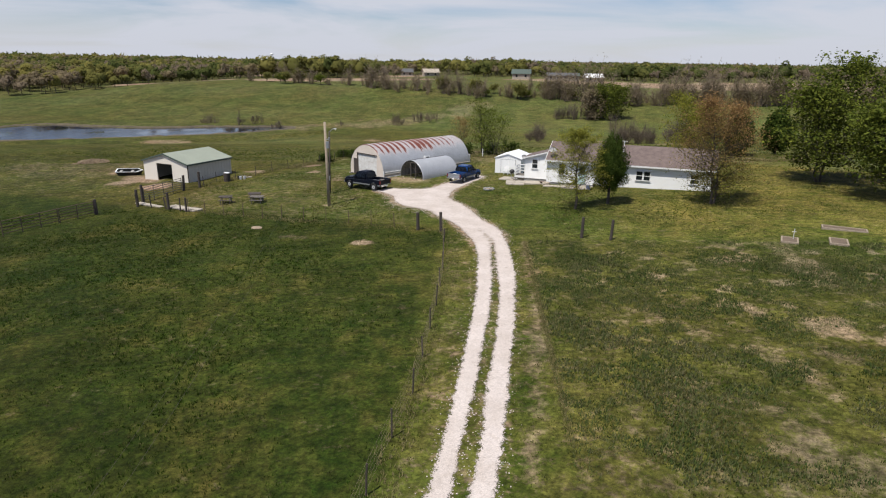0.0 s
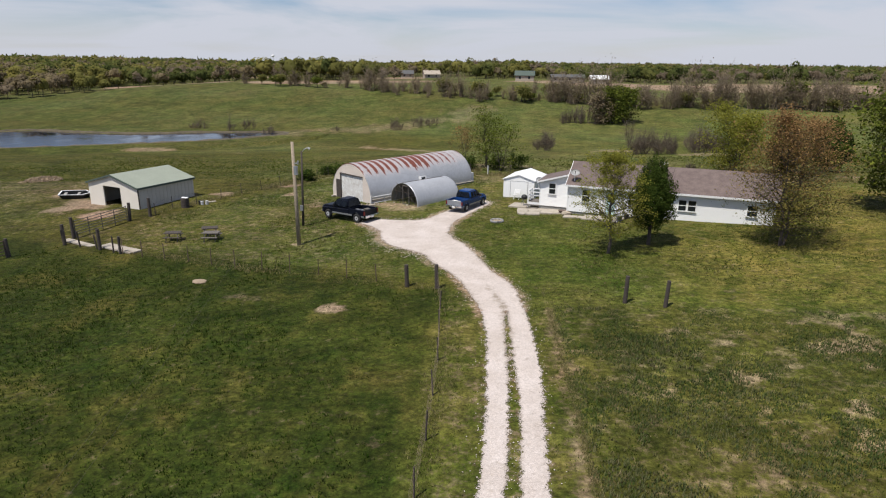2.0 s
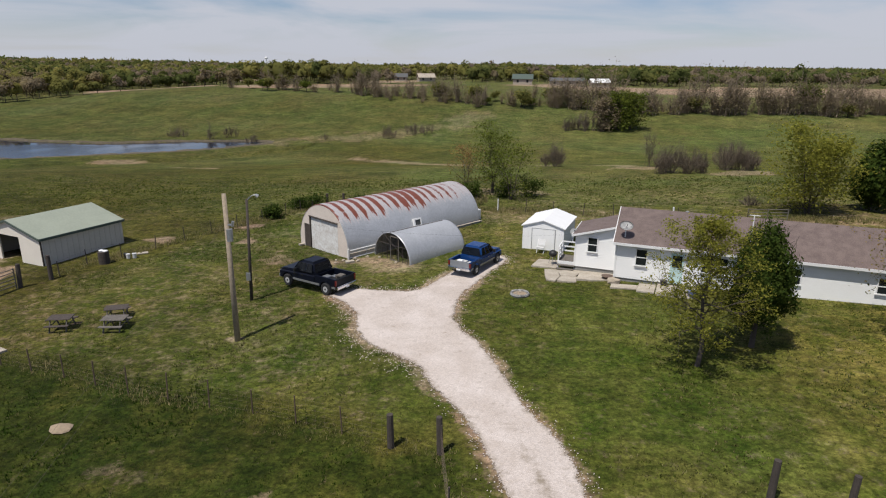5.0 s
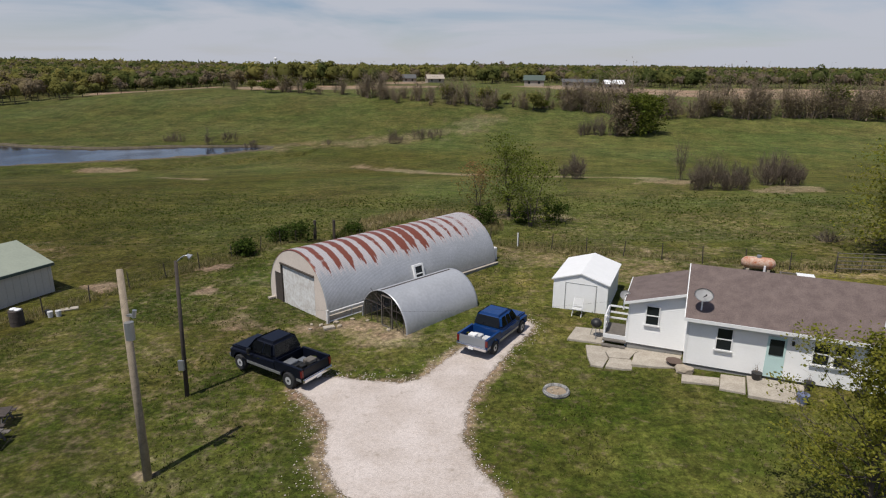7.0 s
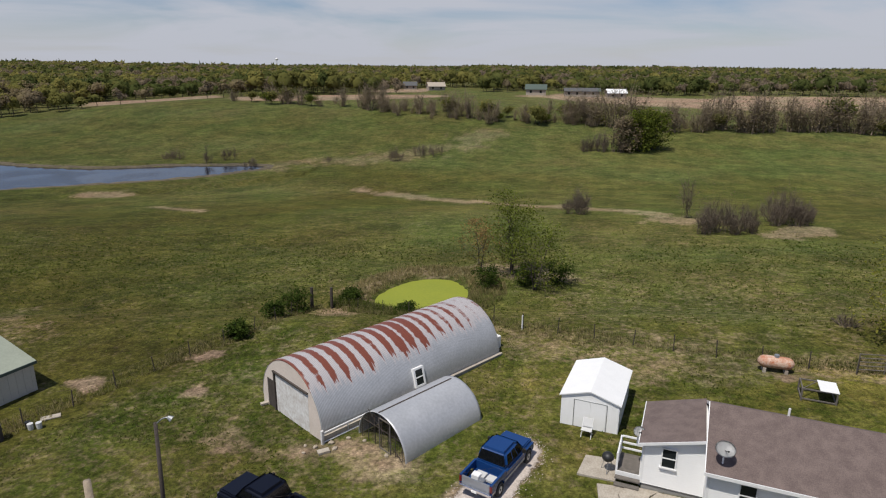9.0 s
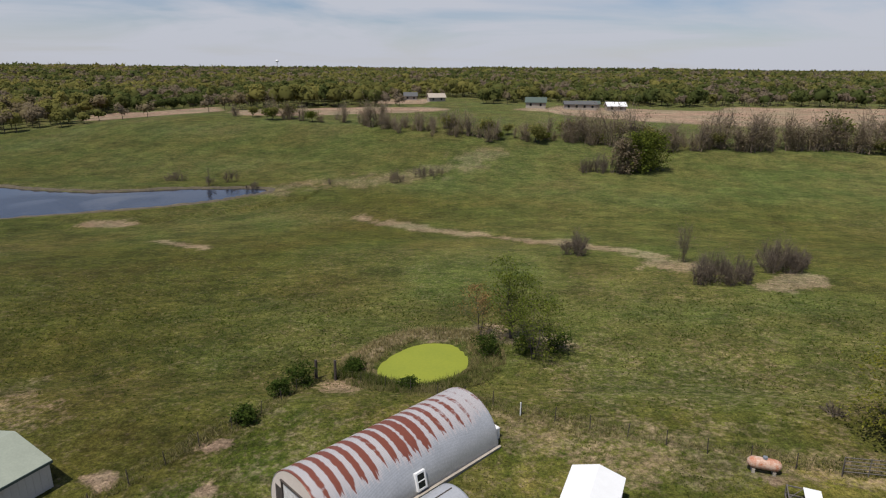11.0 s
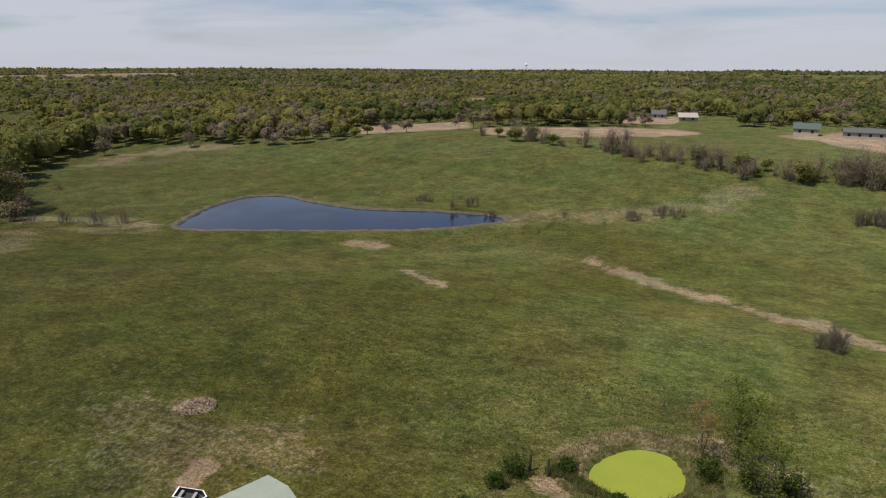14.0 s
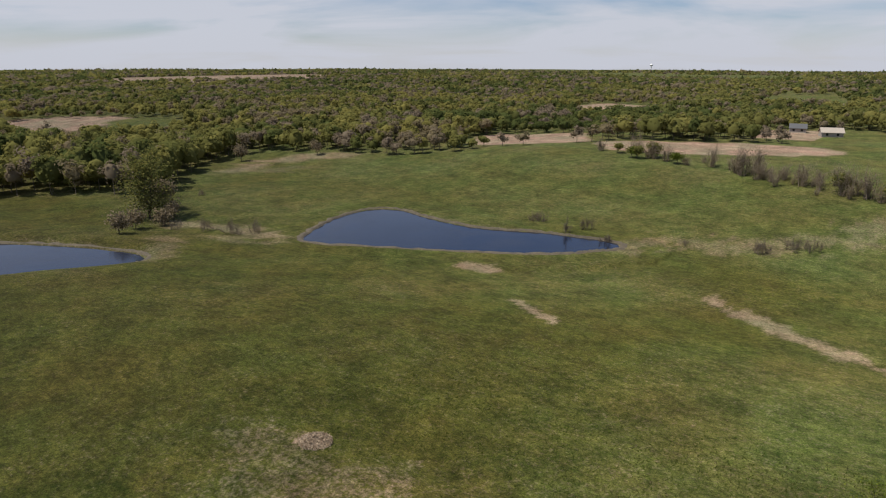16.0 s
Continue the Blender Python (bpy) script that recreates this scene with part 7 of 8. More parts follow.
def build_fire_ring():
    x, y = 2.53, 57.0
    t = thing("fire_ring", x, y, ground_at(x, y), 0, "ash-whitened old tyre used as a fire ring", "fire pit")
    bm = fresh()
    n = 28
    prof = [(0.54, -0.03), (0.58, 0.07), (0.54, 0.15), (0.46, 0.15), (0.42, 0.09), (0.43, -0.03)]
    rows = [[bm.verts.new((r * math.cos(k * math.tau / n), r * math.sin(k * math.tau / n), z)) for r, z in prof] for k in range(n)]
    for k in range(n):
        for j in range(5):
            bm.faces.new((rows[k][j], rows[(k + 1) % n][j], rows[(k + 1) % n][j + 1], rows[k][j + 1]))
    bmesh.ops.recalc_face_normals(bm, faces=bm.faces)
    part("ring", bm, ASHY, t)
    bm = fresh()
    rod(bm, (0, 0, -0.02), (0, 0, 0.06), 0.42, n=20)
    part("ash", bm, EARTH, t, "brown ashy earth")
    rng = random.Random(4)
    for k in range(9):
        bm = fresh()
        a = rng.uniform(0, math.tau)
        px, py, s = 0.22 * math.cos(a), 0.22 * math.sin(a), rng.uniform(0.04, 0.07)
        bmesh.ops.create_icosphere(bm, subdivisions=1, radius=s)
        for v in bm.verts:
            v.co = Vector((px, py, 0.08)) + v.co * rng.uniform(0.8, 1.2)
        part("stone", bm, STONE, t)


def build_stone(x, y, s, seed, label, material=None, flat=0.6):
    rng = random.Random(seed)
    ob = thing("stone", x, y, ground_at(x, y), rng.uniform(0, 360), label, "stone")
    bm = fresh()
    bmesh.ops.create_icosphere(bm, subdivisions=1 if s < 0.2 else 2, radius=s)
    for v in bm.verts:
        v.co = Vector((v.co.x * 1.3, v.co.y, v.co.z * flat)) * rng.uniform(0.85, 1.12) + Vector((0, 0, s * flat * 0.6))
    part("boulder", bm, material or STONE, ob)


def build_slab(x, y, turn, ring, label, name="patio_slab"):
    """A poured slab of uneven outline, in the place's own frame."""
    t = thing(name, x, y, ground_at(x, y), turn, label, "slab", "patio slabs")
    wider = 1.0 if "before the house" in label or "stoop" in label or "grill" in label else 1.05
    bm = fresh()
    prism(bm, [(px * wider, py * wider, -0.15) for px, py in ring], (0, 0, 0.24))
    bmesh.ops.bevel(bm, geom=[e for e in bm.edges if min(v.co.z for v in e.verts) > 0.05], offset=0.02, segments=1, affect="EDGES")
    part("slab", bm, CONCRETE, t)


def build_tank():
    x, y = 16.7, 72.7
    t = thing("propane_tank", x, y, ground_at(x, y), -14, "rust-stained white propane tank on concrete feet", "tank")
    bm = fresh()
    n, prof = 20, [(-1.02, 0.02), (-0.98, 0.16), (-0.88, 0.28), (-0.74, 0.36), (-0.55, 0.38), (0.55, 0.38), (0.74, 0.36), (0.88, 0.28), (0.98, 0.16), (1.02, 0.02)]
    rows = [[bm.verts.new((px, r * math.cos(k * math.tau / n), 0.62 + r * math.sin(k * math.tau / n))) for px, r in prof] for k in range(n)]
    for k in range(n):
        for j in range(len(prof) - 1):
            bm.faces.new((rows[k][j], rows[k][j + 1], rows[(k + 1) % n][j + 1], rows[(k + 1) % n][j]))
    bmesh.ops.recalc_face_normals(bm, faces=bm.faces)
    part("shell", bm, TANKRUST, t, smooth=True)
    bm = fresh()
    rod(bm, (0, 0, 0.98), (0, 0, 1.12), 0.16, 0.14, 14)
    part("valve_hood", bm, SILVER, t, "pale blue-grey valve hood")
    for xx in (-0.6, 0.6):
        bm = fresh()
        box(bm, xx - 0.09, xx + 0.09, -0.3, 0.3, -0.15, 0.28, 0.01)
        part("foot", bm, CONCRETE, t)


def build_crate():
    x, y = 17.7, 69.6
    t = thing("wooden_crate", x, y, ground_at(x, y), -18, "weathered timber pen with a white sheet half over it", "crate")
    w, d, h = 0.85, 0.62, 0.72
    for sx in (-1, 1):
        for sy in (-1, 1):
            bm = fresh()
            box(bm, sx * w - 0.04, sx * w + 0.04, sy * d - 0.04, sy * d + 0.04, -0.05, h)
            part("corner_post", bm, WOODGREY, t)
    for z in (0.08, h - 0.04):
        for s in (-1, 1):
            bm = fresh()
            box(bm, -w - 0.04, w + 0.04, s * d - 0.03, s * d + 0.03, z, z + 0.07)
            part("long_rail", bm, WOODGREY, t)
            bm = fresh()
            box(bm, s * w - 0.03, s * w + 0.03, -d + 0.03, d - 0.03, z + 0.002, z + 0.068)
            part("short_rail", bm, WOODGREY, t)
    bm = fresh()
    rod(bm, (-w, -d, h), (0.05, d, h + 0.02), 0.025, n=6)
    part("brace", bm, WOODGREY, t)
    bm = fresh()
    box(bm, 0.0, w + 0.08, -d - 0.06, d + 0.06, h + 0.035, h + 0.065)
    part("sheet", bm, TRIM, t, "white sheet lid")


def build_dish(x, y, z, r, turn, stand, label, tilt=38):
    t = thing("satellite_dish", x, y, z, turn, label, "satellite dish")
    bm = fresh()
    n, m = 22, 5
    tip = bm.verts.new((0, 0, 0))
    rings = [[bm.verts.new((r * j / m * math.cos(k * math.tau / n), 0.9 * r * j / m * math.sin(k * math.tau / n), 0.28 * r * (j / m) ** 2)) for k in range(n)] for j in range(1, m + 1)]
    for k in range(n):
        bm.faces.new((tip, rings[0][k], rings[0][(k + 1) % n]))
        for j in range(m - 1):
            bm.faces.new((rings[j][k], rings[j + 1][k], rings[j + 1][(k + 1) % n], rings[j][(k + 1) % n]))
    bmesh.ops.solidify(bm, geom=bm.faces[:], thickness=0.02)
    part("reflector", bm, DISHGREY, t, smooth=True, at=pose(0, 0, stand, tilt, 0, 0))
    bm = fresh()
    rod(bm, (0, 0.05, -0.25), (0, 0.05, stand), 0.035)
    part("mast", bm, TRIM, t)
    bm = fresh()
    rod(bm, (0, -0.05, stand), (0, -r * 1.15, stand + r * 0.55), 0.02, n=6)
    rod(bm, (0, -r * 1.15, stand + r * 0.5), (0, -r * 1.15, stand + r * 0.65), 0.03)
    part("feed_arm", bm, BLACKPLASTIC, t)


def build_porch():
    hx, hy, tr = HOUSE_AT[0], HOUSE_AT[1], math.radians(HOUSE_TURN)

    def at(u, v):
        return hx + u * math.cos(tr) - v * math.sin(tr), hy + u * math.sin(tr) + v * math.cos(tr)

    x, y = at(-3.16, 2.1)
    t = thing("porch_steps", x, y, 0.55, HOUSE_TURN, "white painted wooden porch steps with railings", "steps")
    bm = fresh()
    box(bm, -0.55, 0.55, -0.6, 0.9, 0.42, 0.5)
    part("landing", bm, WOODGREY, t)
    bm = fresh()
    box(bm, -0.55, 0.55, -0.64, -0.602, 0.22, 0.5)
    part("skirt", bm, TRIM, t)
    for k in range(2):
        bm = fresh()
        box(bm, -0.55, 0.55, -0.9 - 0.28 * k, -0.65 - 0.28 * k, 0.24 - 0.17 * k, 0.30 - 0.17 * k)
        part("tread", bm, WOODGREY, t)
    for sx in (-0.52, 0.52):
        for yy in (-0.58, 0.2, 0.86):
            bm = fresh()
            box(bm, sx - 0.045, sx + 0.045, yy - 0.045, yy + 0.045, -0.1, 1.42)
            part("railing_post", bm, TRIM, t)
        for zz in (0.75, 1.05, 1.38):
            bm = fresh()
            box(bm, sx - 0.03, sx + 0.03, -0.535, 0.815, zz, zz + 0.08)
            part("rail", bm, TRIM, t)
    for zz in (0.75, 1.05, 1.38):
        bm = fresh()
        box(bm, -0.475, 0.475, 0.83, 0.89, zz, zz + 0.08)
        part("rail", bm, TRIM, t)
    # kettle grill
    x, y = at(-4.14, 1.95)
    g = thing("kettle_grill", x, y, ground_at(x, y) + 0.08, 20, "black kettle grill on three legs", "grill")
    bm = fresh()
    bmesh.ops.create_uvsphere(bm, u_segments=16, v_segments=10, radius=0.28)
    for v in bm.verts:
        v.co = Vector((v.co.x, v.co.y, v.co.z * 0.85 + 0.75))
    part("bowl", bm, BLACKPLASTIC, g, smooth=True)
    for k in range(3):
        bm = fresh()
        a = k * math.tau / 3
        rod(bm, (0.15 * math.cos(a), 0.15 * math.sin(a), 0.6), (0.3 * math.cos(a), 0.3 * math.sin(a), 0.0), 0.018, n=6)
        part("leg", bm, STEEL, g)
    # cracked slabs before the lean-to and the front wall
    for ux, vy, ring, lab in ((-4.55, 2.05, [(-0.85, -0.8), (0.9, -0.72), (0.72, 1.0), (-0.72, 0.8)], "pale poured concrete pad under a grill"),
                              (-3.95, 0.1, [(-0.45, 0.72), (-0.2, -0.35), (0.1, -1.2), (0.62, -1.22), (0.72, -0.3), (0.5, 0.3), (0.78, 0.95)], "cracked sunken concrete patio piece"),
                              (-2.75, 0.6, [(-0.40, 0.55), (-0.62, -0.2), (-0.40, -0.72), (0.45, -0.55), (0.62, 0.2), (0.95, 0.62)], "broken concrete patio piece with dark cracks"),
                              (-2.7, -0.6, [(-0.48, -0.52), (0.25, -0.48), (0.62, -0.36), (0.5, 0.55), (-0.42, 0.38)], "small broken concrete patio piece"),
                              (-1.15, 0.35, [(-0.95, -0.92), (0.2, -0.72), (0.9, -0.5), (1.05, 0.8), (-0.62, 0.72), (-0.92, 0.2)], "worn concrete patio piece beside the lean-to"),
                              (0.8, -1.0, [(-0.78, -0.5), (0.72, -0.3), (0.74, 0.42), (-0.78, 0.15)], "narrow concrete walk before the house"),
                              (2.06, -0.92, [(-0.55, -0.74), (0.44, -0.78), (0.5, 0.72), (-0.48, 0.62)], "square concrete step slab before the house"),
                              (3.7, -0.95, [(-1.12, -0.98), (0.85, -0.95), (1.12, 0.82), (-1.1, 0.82)], "raised concrete stoop by the teal door")):
        x, y = at(ux, vy)
        build_slab(x, y, HOUSE_TURN, ring, lab)
    x, y = at(0.1, -0.45)
    build_stone(x, y, 0.33, 9, "rounded pale boulder at the house corner", None, 0.7)
    x, y = at(-0.36, 0.1)
    p = thing("fire_bowl", x, y, ground_at(x, y) + 0.09, 0, "shallow rusty iron bowl on the patio", "bowl")
    bm = fresh()
    rod(bm, (0, 0, 0.0), (0, 0, 0.16), 0.2, 0.36, 18)
    part("bowl", bm, RUSTYPIPE, p)
    for k, (u, v) in enumerate(((2.95, -0.35), (4.92, -0.35), (6.7, -0.55))):
        x, y = at(u, v)
        q = thing("flower_pot", x, y, ground_at(x, y) + (0.1 if k == 0 else 0.0), 0, "dark plant pot with dry stems by the wall", "pot", "plant pots")
        bm = fresh()
        rod(bm, (0, 0, -0.02), (0, 0, 0.32), 0.15, 0.22, 14)
        part("pot", bm, BLACKPLASTIC, q)
        v2, f2 = twig_arrays(np.random.RandomState(400 + k), 0.5, 0.4, 8, 2, 0.008)
        o = mesh_object("plant", np.array(v2) + (0, 0, 0.3), f2, TWIG, q)
    q = thing("flower_pot", 12.1, 56.35, ground_at(12.1, 56.35), 0, "blue-grey glazed plant pot on the lawn by the stoop", "pot", "plant pots")
    bm = fresh()
    rod(bm, (0, 0, -0.02), (0, 0, 0.42), 0.17, 0.25, 14)
    part("pot", bm, BLUEGREY, q)
    v2, f2 = twig_arrays(np.random.RandomState(410), 0.5, 0.5, 10, 3, 0.008)
    mesh_object("plant", np.array(v2) + (0, 0, 0.38), f2, TWIG_DARK, q)
    # small fixtures on the front wall
    x, y = at(4.14, -0.06)
    lamp = thing("porch_lamp", x, y, 2.6, HOUSE_TURN, "small dark wall lamp on white siding", "lamp")
    bm = fresh()
    box(bm, -0.05, 0.05, -0.08, 0.06, -0.09, 0.09, 0.015)
    part("case", bm, BLACKPLASTIC, lamp)
    dx, dy = at(0.5, 0.15)
    build_dish(dx, dy, 0.65 + 2.55 + 0.2, 0.40, HOUSE_TURN + 12, 0.66, "large grey satellite dish standing on the roof", 35)
    dx, dy = at(-2.9, 2.0)
    build_dish(dx, dy, 2.45, 0.27, HOUSE_TURN + 20, 0.5, "small dark satellite dish on the lean-to corner", 55)
    x, y = 4.45, 65.45
    ch = thing("lawn_chair", x, y, ground_at(x, y), -20, "pale folding lawn chair against the shed doors", "chair")
    for sx in (-0.25, 0.25):
        bm = fresh()
        rod(bm, (sx, -0.28, 0.0), (sx, 0.2, 0.95), 0.02, n=6)
        part("back_post", bm, TRIM, ch)
        bm = fresh()
        rod(bm, (sx, 0.22, 0.0), (sx, -0.3, 0.45), 0.02, n=6)
        part("leg", bm, TRIM, ch)
    bm = fresh()
    box(bm, -0.27, 0.27, -0.32, 0.12, 0.42, 0.45)
    part("seat", bm, DISHGREY, ch)
    bm = fresh()
    prism(bm, [(-0.24, -0.02, 0.55), (0.24, -0.02, 0.55), (0.24, 0.16, 0.92), (-0.24, 0.16, 0.92)], (0, 0.02, 0.005))
    part("backrest", bm, DISHGREY, ch)


def build_barrel():
    x, y = -27.0, 63.9
    t = thing("burn_barrel", x, y, ground_at(x, y), 0, "rusty dark burn barrel with white rubbish inside", "barrel")
    bm = fresh()
    for k, (z0, z1, r0, r1) in enumerate(((-0.05, 0.28, 0.37, 0.37), (0.28, 0.31, 0.385, 0.385), (0.31, 0.6, 0.37, 0.37), (0.6, 0.64, 0.385, 0.385), (0.64, 0.9, 0.37, 0.37))):
        rod(bm, (0, 0, z0), (0, 0, z1), r0, r1, 20)
    part("drum", bm, POSTDARK, t, "rust-blackened drum")
    for k, (px, py) in enumerate(((-0.15, 0.05), (0.18, -0.02))):
        bm = fresh()
        bmesh.ops.create_uvsphere(bm, u_segments=12, v_segments=8, radius=0.19)
        for v in bm.verts:
            v.co = Vector((v.co.x + px, v.co.y + py, v.co.z * 0.4 + 0.95))
        part("rubbish_bag", bm, TRIM, t, "white bag", smooth=True)
    for k, (px, py, m) in enumerate(((-25.9, 65.1, DISHGREY), (-25.5, 65.25, DISHGREY), (-26.2, 65.3, BLACKPLASTIC))):
        b = thing("bucket", px, py, ground_at(px, py), 30 * k, "plastic bucket lying by the fence" if m is BLACKPLASTIC else "white plastic bucket by the fence", "bucket")
        bm = fresh()
        rod(bm, (0, 0, -0.02), (0, 0, 0.34), 0.13, 0.16, 12)
        part("pail", bm, m, b)
    b = thing("loose_board", -25.6, 66.3, ground_at(-25.6, 66.3), 35, "pale board lying in the grass", "board")
    bm = fresh()
    box(bm, -0.5, 0.5, -0.22, 0.22, 0.0, 0.05)
    part("board", bm, CONCRETE, b)


def build_boat():
    x, y = -41.5, 69.2
    t = thing("flat_boat", x, y, ground_at(x, y), 14, "tilted flat-bottomed boat with a dark hull and white rim", "boat")
    tilt = pose(0, 0, 0.12, 14, 0, 0)
    plan = [(-1.5, -0.52), (0.9, -0.54), (1.55, 0.0), (0.9, 0.54), (-1.5, 0.52)]

    def ringed(scale, z):
        return [(px * scale, py * scale, z) for px, py in plan]

    bm = fresh()
    outer0, outer1, inner1, inner0 = ([bm.verts.new(p) for p in ringed(s, z)] for s, z in ((0.82, 0.0), (1.0, 0.5), (0.95, 0.5), (0.78, 0.07)))
    for lo, hi in ((outer0, outer1), (outer1, inner1), (inner1, inner0)):
        for k in range(5):
            bm.faces.new((lo[k], lo[(k + 1) % 5], hi[(k + 1) % 5], hi[k]))
    bm.faces.new(inner0)
    bm.faces.new(outer0[::-1])
    bmesh.ops.recalc_face_normals(bm, faces=bm.faces)
    part("hull", bm, BLACKPLASTIC, t, at=tilt)
    bm = fresh()
    a0, a1, c1, c0 = ([bm.verts.new(p) for p in ringed(s, z)] for s, z in ((1.03, 0.47), (1.03, 0.55), (0.94, 0.55), (0.94, 0.51)))
    for lo, hi in ((a0, a1), (a1, c1), (c1, c0), (c0, a0)):
        for k in range(5):
            bm.faces.new((lo[k], lo[(k + 1) % 5], hi[(k + 1) % 5], hi[k]))
    bmesh.ops.recalc_face_normals(bm, faces=bm.faces)
    part("gunwale", bm, TRIM, t, "white rim", at=tilt)
    for px in (-1.0, 0.3):
        bm = fresh()
        box(bm, px - 0.14, px + 0.14, -0.37, 0.37, 0.36, 0.40)
        part("bench", bm, BLOCK, t, "grey seat board", at=tilt)


def build_planks():
    for k, (x, y, tr, l, w) in enumerate(((-29.4, 51.5, -26, 3.6, 0.5), (-25.2, 49.9, -25, 3.6, 0.9), (-23.9, 49.35, -24, 1.2, 0.7), (-8.9, 63.5, 30, 0.6, 0.35), (-13.3, 68.3, 40, 1.3, 0.25))):
        t = thing("loose_board", x, y, ground_at(x, y), tr, "weathered pale board lying on the grass", "board", "loose boards")
        bm = fresh()
        box(bm, -l / 2, l / 2, -w / 2, w / 2, 0.02, 0.14, 0.01)
        part("board", bm, CONCRETE, t)
    for k, (x, y, s) in enumerate(((-10.0, 64.0, 0.16), (-9.45, 63.9, 0.2), (-8.7, 64.3, 0.24), (-8.4, 63.8, 0.22), (-7.9, 64.75, 0.2), (-7.0, 64.55, 0.18), (-5.65, 63.3, 0.2), (-9.9, 63.4, 0.14))):
        build_stone(x, y, 0.62 * s, 500 + k, "broken tan stone lump by the hut", STONE, 0.7)
    build_stone(-15.75, 42.6, 0.36, 520, "low sandy mound of bare earth in the pasture", EARTH, 0.3)
    # raised beds in the mown grass
    for k, (x, y, w, d) in enumerate(((22.7, 37.9, 0.48, 0.70), (25.6, 37.4, 0.50, 0.78), (27.6, 40.6, 1.35, 0.45))):
        t = thing("raised_bed", x, y, ground_at(x, y), -24, "low timber-edged garden bed of bare soil", "garden bed", "raised beds")
        for sx, sy, lx, ly in ((0, -d, w + 0.05, 0.05), (0, d, w + 0.05, 0.05), (-w, 0, 0.05, d - 0.05), (w, 0, 0.05, d - 0.05)):
            bm = fresh()
            box(bm, sx - lx, sx + lx, sy - ly, sy + ly, -0.1, 0.14, 0.01)
            part("timber", bm, POLEWOOD, t)
        bm = fresh()
        box(bm, -w + 0.05, w - 0.05, -d + 0.05, d - 0.05, -0.1, 0.1)
        part("soil", bm, BEDWOOD, t)
        if k == 0:
            bm = fresh()
            rod(bm, (0.2, 0.3, 0.1), (0.2, 0.3, 0.8), 0.022)
            rod(bm, (0.07, 0.3, 0.60), (0.33, 0.3, 0.62), 0.02)
            part("stake", bm, DISHGREY, t, "pale cross-shaped stake")
    # cooling unit behind the hut
    t = thing("cooling_unit", -0.35, 76.0, ground_at(-0.35, 76.0), -43, "white metal box behind the metal hut", "appliance")
    bm = fresh()
    box(bm, -0.35, 0.35, -0.3, 0.3, -0.05, 0.85, 0.03)
    part("case", bm, TRIM, t)
    t = thing("hay_bale", -54.0, 81.3, ground_at(-54, 81.3), 0, "flattened heap of old grey hay in the pasture", "hay")
    rng = np.random.RandomState(77)
    a, r = rng.uniform(0, math.tau, 2600), 2.0 * np.sqrt(rng.rand(2600))
    p = np.stack([r * np.cos(a), r * np.sin(a), 0.32 * np.maximum(0, 1 - (r / 2.1) ** 2) * rng.uniform(0.4, 1.0, 2600) + 0.05], -1)
    v, f = leaf_cards(rng, p, 0.13, stretch=1.8)
    mesh_object("mound", v, f, STRAW, t)


build_picnic_table(-22.3, 52.3, 12, "dark weathered wooden picnic table on the lawn", 1, WOODDARK)
build_picnic_table(-20.0, 53.7, 20, "dark wooden picnic table standing behind another", 2, WOODDARK)
build_picnic_table(-19.2, 52.2, 6, "bleached grey picnic table on the lawn", 3, WOODGREY)
build_fire_ring()
build_tank()
build_crate()
build_porch()
build_barrel()
build_boat()
build_planks()


# ---- far farmsteads and water tower ----
def build_farmhouse(x, y, turn, w, d, h, r, roof, label):
    w, d, h, r = 0.74 * w, 0.8 * d, 0.85 * h, 0.8 * r
    t = thing("farmhouse", x, y, ground_at(x, y), turn, label, "house", "far farmsteads")
    bm = fresh()
    prism(bm, [(-w / 2, -d / 2, -1), (-w / 2, d / 2, -1), (-w / 2, d / 2, h), (-w / 2, 0, r), (-w / 2, -d / 2, h)], (w, 0, 0))
    part("wall", bm, FARWALL, t)
    bm = fresh()
    gable(bm, -w / 2, w / 2, -d / 2, d / 2, h, r, 0.25, 0.6)
    part("roof", bm, roof, t)
    for k in range(max(2, int(w / 4))):
        bm = fresh()
        xx = -w / 2 + w * (k + 0.5) / max(2, int(w / 4))
        box(bm, xx - 0.6, xx + 0.6, -d / 2 - 0.05, -d / 2, h * 0.35, h * 0.8)
        part("window", bm, WINDOWGLASS, t)


for row in ((-61, 486, 10, 12, 9, 3.5, 6.5, FARROOF, "far dark-roofed farmhouse among trees"), (-41, 466, 20, 15, 9, 3.5, 6.5, FARWALL, "far tan-roofed farmhouse among fields"), (22, 405, -5, 15, 10, 3.8, 7.0, FARGREEN, "far green-roofed farmhouse behind a hedgerow"),
            (47, 406, 0, 24, 8, 3.5, 5.5, FARROOF, "long low far farm building"), (52, 413, 0, 18, 8, 3.5, 5.5, FARGREEN, "green-roofed far farm building"), (67, 407, 5, 14, 9, 3.5, 6.0, TRIM, "white-roofed far farm shed")):
    build_farmhouse(*row)


def build_water_tower():
    x, y = -1128.0, 3300.0
    t = thing("water_tower", x, y, -8.0, 0, "far white water tower on the horizon", "water tower")
    bm = fresh()
    bmesh.ops.create_uvsphere(bm, u_segments=20, v_segments=12, radius=8)
    for v in bm.verts:
        v.co = Vector((v.co.x, v.co.y, v.co.z * 0.75 + 43))
    part("bowl", bm, TRIM, t, smooth=True)
    bm = fresh()
    rod(bm, (0, 0, 0), (0, 0, 38), 2.2, 1.7, 12)
    part("stem", bm, TRIM, t)


build_water_tower()


